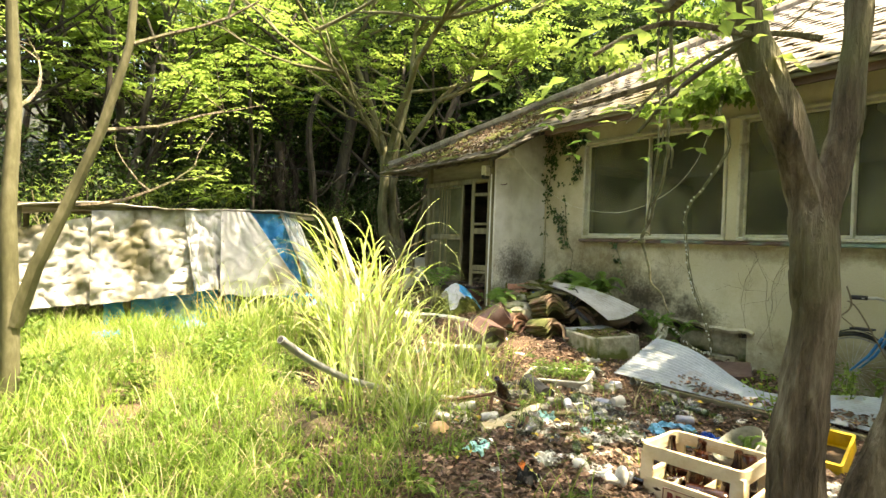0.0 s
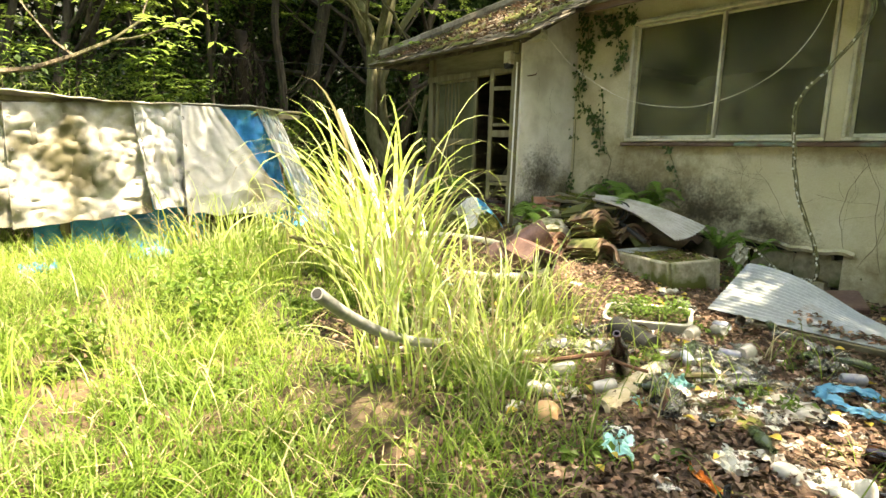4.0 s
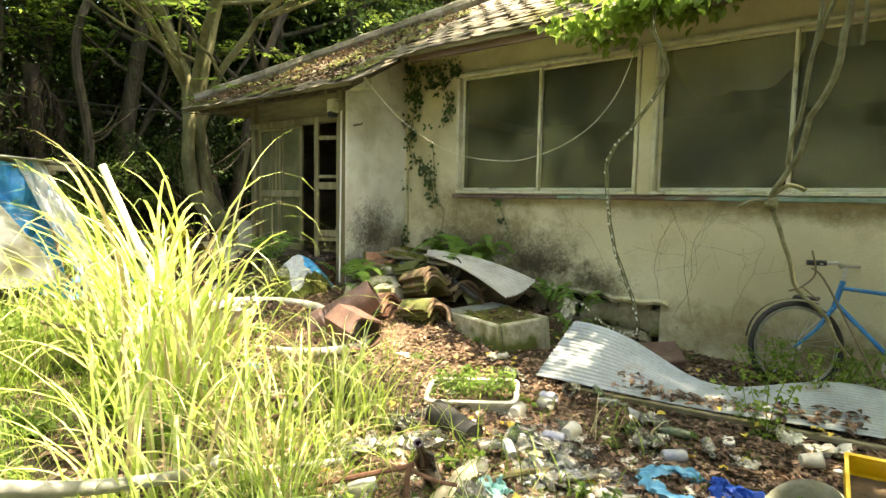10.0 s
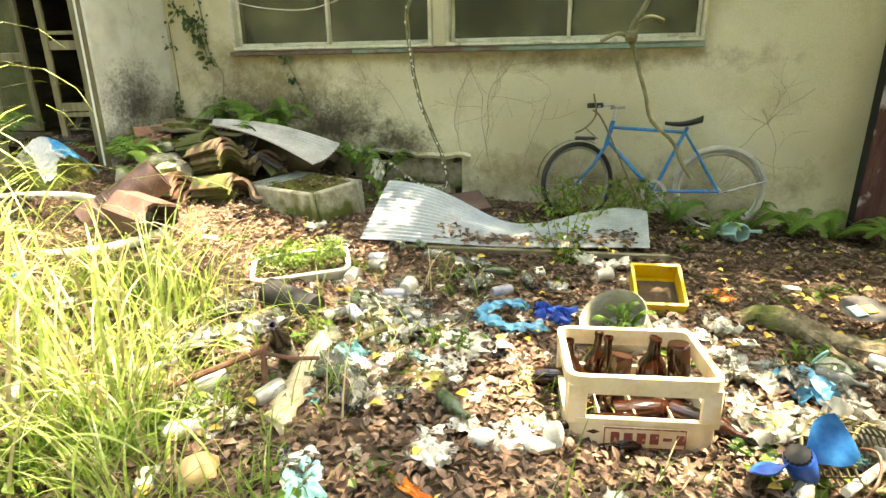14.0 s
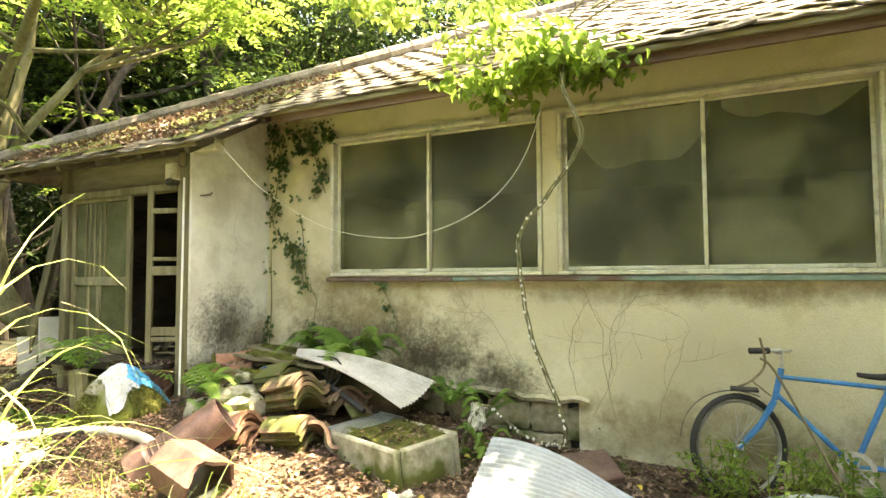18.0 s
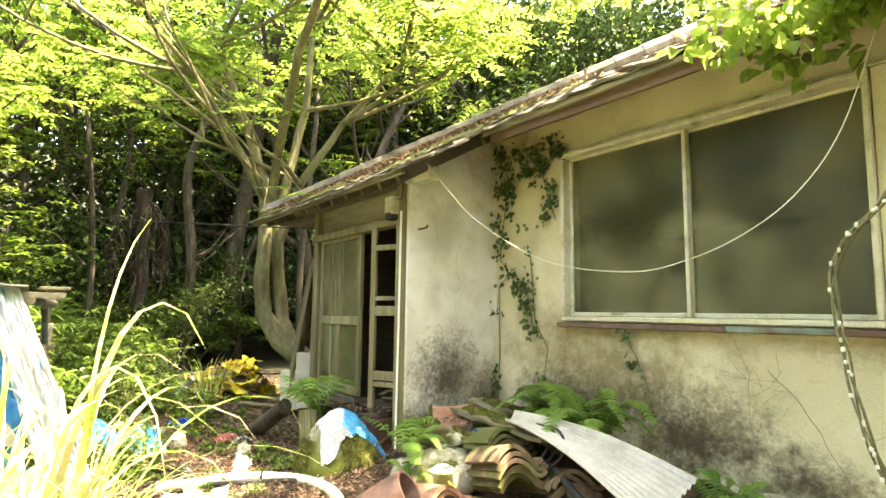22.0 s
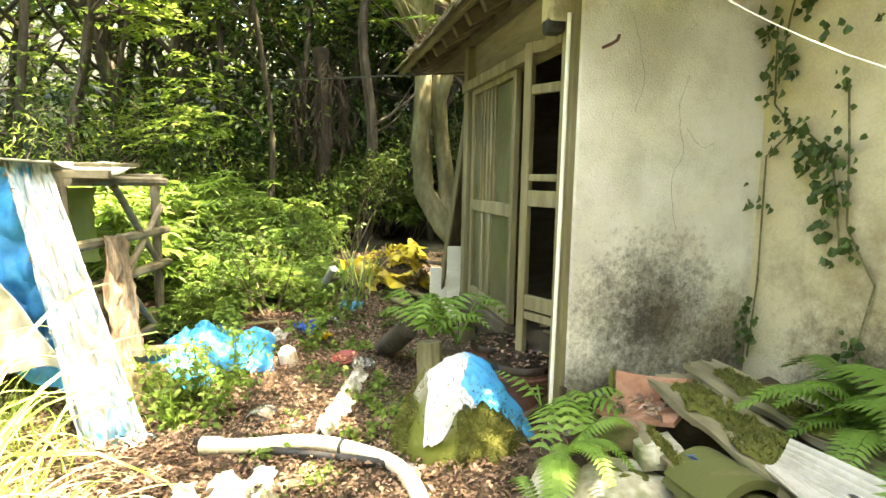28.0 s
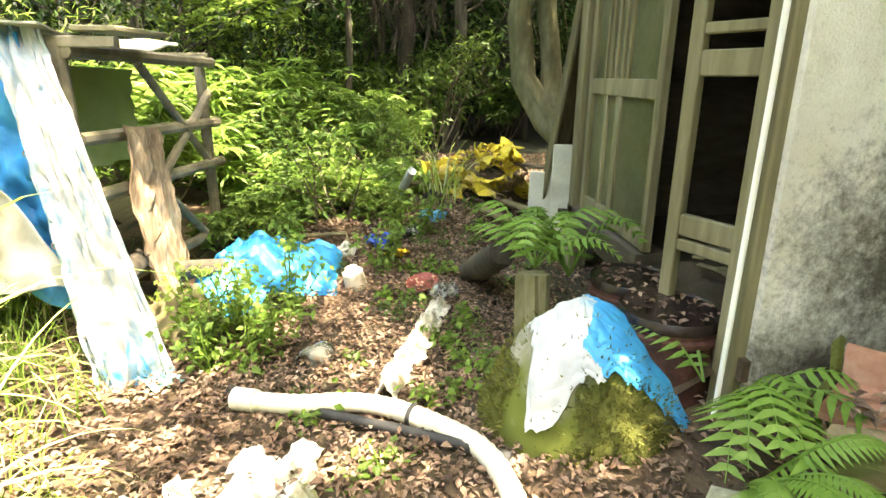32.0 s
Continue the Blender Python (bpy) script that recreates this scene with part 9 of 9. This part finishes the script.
def blade(mb, base, a, l, w, bend, n=4, lean=.15, tip=False):
    h = Vector((math.cos(a), math.sin(a), 0))
    s = Vector((-h.y, h.x, 0))
    k = len(mb.v)
    ang, p = lean, Vector(base)
    for i in range(n + 1):
        q = w * (1 - (i / n) ** 1.6) + .0004
        mb.v += [tuple(p - s * q), tuple(p + s * q)]
        ang += bend / n * (2.6 * (i / n) ** 1.6 if tip else .5 + i / n)
        p = p + (h * math.sin(ang) + Vector((0, 0, math.cos(ang)))) * (l / n)
    mb.f += [(k + 2 * i, k + 2 * i + 1, k + 2 * i + 3, k + 2 * i + 2) for i in range(n)]


def grass_edge(x, y):
    return .62 - (x + .82 * y)


r = random.Random(17)
mb, dry = MB(), MB()
count = 0
while count < 4300:
    x, y = r.uniform(-5.0, 1.2), r.uniform(-3.6, 2.45)
    e_ = grass_edge(x, y)
    if 0 < e_ < .45 and r.random() < .55:
        continue
    if e_ < 0 and r.random() > .04 or y > 1.95 and r.random() < .75 or (x < -3.0 and y > 1.7) or (x < -1.9 and y > 1.25 and r.random() < .8):
        continue
    if wob((x, y, 1), 1.2) < -.30 and r.random() < .7 or math.hypot(x + 1.5, y - .85) < .32 and r.random() < .85:
        continue
    count += 1
    big = r.random() < .22
    for _ in range(26 if big else 14):
        q = .09 if big else .05
        bx, by = x + r.gauss(0, q), y + r.gauss(0, q)
        l = (r.uniform(.16, .38) if big else r.uniform(.06, .2)) * (.55 if -2.6 < x < -.9 and .3 < y < 1.7 else 1)
        blade(dry if r.random() < .10 else mb, (bx, by, ground_z(bx, by) - .01), r.uniform(0, 6.3), l, r.uniform(.0015, .0034), r.uniform(.8, 2.7), 4)
solo("grass", mb, M["grass"], "sunlit uneven grass covering the yard", "grass", kind="stuff", smooth=False)
solo("grass", dry, M["dry_grass"], "dry straw among the grass", "grass", kind="stuff", smooth=False)


def clump(cx, cy, rx, ry, n, l0, l1, w, label, seed, bend=(.9, 2.3)):
    r = random.Random(seed)
    mb, dr = MB(), MB()
    for i in range(n):
        a, q = r.uniform(0, 6.3), r.random() ** .7
        x, y = cx + rx * q * math.cos(a), cy + ry * q * math.sin(a)
        h_ = (a + r.gauss(0, .8)) % 6.283
        blade(dr if r.random() < .20 else mb, (x, y, ground_z(x, y) - .02), h_, r.uniform(l0, l1) * (.78 if .7 < h_ < 3.3 and x < -1.6 else 1), w * r.uniform(.6, 1.2), r.uniform(*bend), 12, abs(r.gauss(0, .26)), r.random() < .7)
    e = thing("tall_grass", (cx, cy, ground_z(cx, cy)), label, "grass", "tall grass clumps")
    iv = e.matrix_world.inverted()
    tagged(part("blade_mass", mb.moved(iv), M["tall_grass"], e, smooth=False), kind="stuff")
    tagged(part("straw", dr.moved(iv), M["dry_grass"], e, smooth=False), kind="stuff")


clump(-2.45, 1.40, .50, .32, 150, .8, 1.75, .017, "tall sunlit clump of arching grass", 1, (1.3, 3.0))
clump(-1.85, 1.20, .45, .34, 110, .6, 1.25, .009, "clump of arching grass in the sun", 2, (1.3, 3.0))
clump(-2.80, 1.62, .28, .18, 60, .5, 1.05, .008, "long pale grass beside the path", 12, (1.2, 2.8))
clump(-3.2, 1.25, .35, .35, 36, .5, 1.1, .007, "tall clump of grass by the shelter", 3)
clump(-1.15, 1.35, .22, .28, 46, .5, .9, .0065, "long arching grass at the edge of the rubbish", 5)
clump(-3.6, .75, .5, .6, 220, .3, .8, .006, "grass growing before the tarpaulins", 6)
clump(-.95, .75, .3, .3, 50, .4, .8, .0065, "long grass at the edge of the rubbish", 7)
clump(-.78, 1.02, .20, .22, 80, .3, .75, .0055, "long pale grass arching over the rubbish", 9, (1.2, 2.8))
clump(-1.15, 1.75, .25, .25, 60, .3, .6, .005, "thin grass among the rubbish", 10, (1.0, 2.6))
clump(-.50, .80, .14, .14, 70, .15, .4, .004, "tuft of grass by the ball", 11, (.8, 2.2))
clump(-1.22, .78, .16, .14, 26, .8, 1.45, .008, "tall arching grass with pale blades at the yard's edge", 14, (1.7, 3.1))
clump(-6.15, 2.95, .12, .12, 50, .4, .8, .006, "grass tuft beside the path", 8)


# ---- low weeds ----
def weed(seed, h, n, leaf, size, label, aspect=.6):
    r = random.Random(seed)
    e = thing("weed", (0, 0, 0), label, "weed", "weeds")
    st, tips = MB(), []
    for _ in range(n):
        a = r.uniform(0, 6.3)
        p = Vector((0, 0, -.02))
        d = Vector((math.cos(a) * .5, math.sin(a) * .5, 1)).normalized()
        pts = [p]
        for i in range(5):
            d = (d + Vector((r.uniform(-1, 1), r.uniform(-1, 1), r.uniform(-.3, .6))) * .22).normalized()
            pts.append(pts[-1] + d * h * r.uniform(.7, 1) / 5)
            tips += [(pts[-1], d)] * 2
        st.tube(pts, .0025, 4, False)
    tagged(part("stalk", st, M["weed"], e), kind="stuff")
    mb = MB()
    foliage(mb, tips, r, 3, .025, size, aspect)
    tagged(part("foliage", mb, M[leaf], e, smooth=False), kind="stuff")
    return e


weeds = [weed(1, .14, 4, "weed", (.025, .045), "small green weed in the leaf litter"), weed(2, .34, 7, "weed", (.03, .05), "leafy light green weed on the path"), weed(3, .09, 3, "leaf_mid", (.02, .04), "low green seedling in the leaf litter"), weed(4, .42, 6, "leaf_bright", (.025, .045), "slender light green weed with small leaves")]
for x, y in ((-4.15, 2.02), (-4.02, 2.08), (-4.28, 1.98), (-4.1, 1.9), (-3.95, 1.95), (-4.4, 2.15)):
    plant(weeds, weeds, 3 if x < -4.05 else 1, x, y, rnd.uniform(0, 360))
for x, y in ((.42, 3.72), (.55, 3.86), (.30, 3.95), (.62, 3.98), (.18, 3.9), (.34, 2.96), (.78, 4.0)):
    plant(weeds, weeds, 3, x, y, rnd.uniform(0, 360))
r = random.Random(44)
for _ in range(150):
    x, y = (r.uniform(-1.6, 2.6), r.uniform(.9, 4.1)) if r.random() < .6 else (r.uniform(-7, -2.4), r.uniform(2.0, 3.4))
    if abs(x - .67) < .3 and abs(y - 1.62) < .25 or 2.75 < y < 3.95 and -.9 < x < .85:
        continue
    plant(weeds, weeds, r.choice((0, 2, 2)), x, y, r.uniform(0, 360))
for x, y in ((-4.1, 2.78), (-3.88, 2.88), (-4.25, 2.9), (-4.5, 2.62), (-3.7, 2.75), (-5.0, 2.1), (-5.2, 2.0), (-4.85, 2.55), (-5.6, 2.6), (-5.4, 2.75)):
    plant(weeds, weeds, 1 if x < -4.8 else 0, x, y, r.uniform(0, 360))
for _ in range(140):
    x, y = r.uniform(-4.0, .3), r.uniform(-2.2, 1.2)
    plant(weeds, weeds, r.choice((0, 0, 1, 2)) if x < -1.4 else r.choice((0, 2)), x, y, r.uniform(0, 360))

# ---- roof tiles, laid last ----
for m, k in roof_tiles:
    o = new("roof_tile", tile_meshes[k])
    o.parent = roof
    o.matrix_world = m

# moss cushions and leaves that have gathered on the porch roof
r = random.Random(64)
mb, lv = MB(), MB()
for _ in range(2600):
    x, y = r.uniform(-5.7, -2.95), PORCH_EAVE_Y + r.random() ** 1.4 * 2.0
    if x < hip_x(y) + .1 or (x > -3.1 and y > EAVE_Y and r.random() < .5):
        continue
    z = roof_z(y) + .035
    if wob((x, y, 0), 2.2) > -.05 and r.random() < .5:
        s = r.uniform(.02, .055)
        n = len(mb.v)
        ring = [Vector((x + s * math.cos(a), y + s * math.sin(a), roof_z(y + s * math.sin(a)) + .026)) for a in np.linspace(0, 2 * math.pi, 8)[:-1]]
        mb.v += [tuple(p) for p in ring] + [(x, y, z + s * .35)]
        mb.f += [(n + i, n + (i + 1) % 7, n + 7) for i in range(7)]
    else:
        l = r.uniform(.03, .06)
        put_leaf(lv, Vector((x, y, z + .004)), rot(ANG + r.uniform(-.3, .3), r.uniform(-.3, .3), r.uniform(0, 6.3)), l, l * .5, False)
tagged(part("moss_cover", mb, M["moss"], roof, "green and brown moss"), kind="stuff")
tagged(part("leaf_cover", lv, M["dead_leaf"], roof, "dead leaves lying on the tiles", smooth=False), kind="stuff")
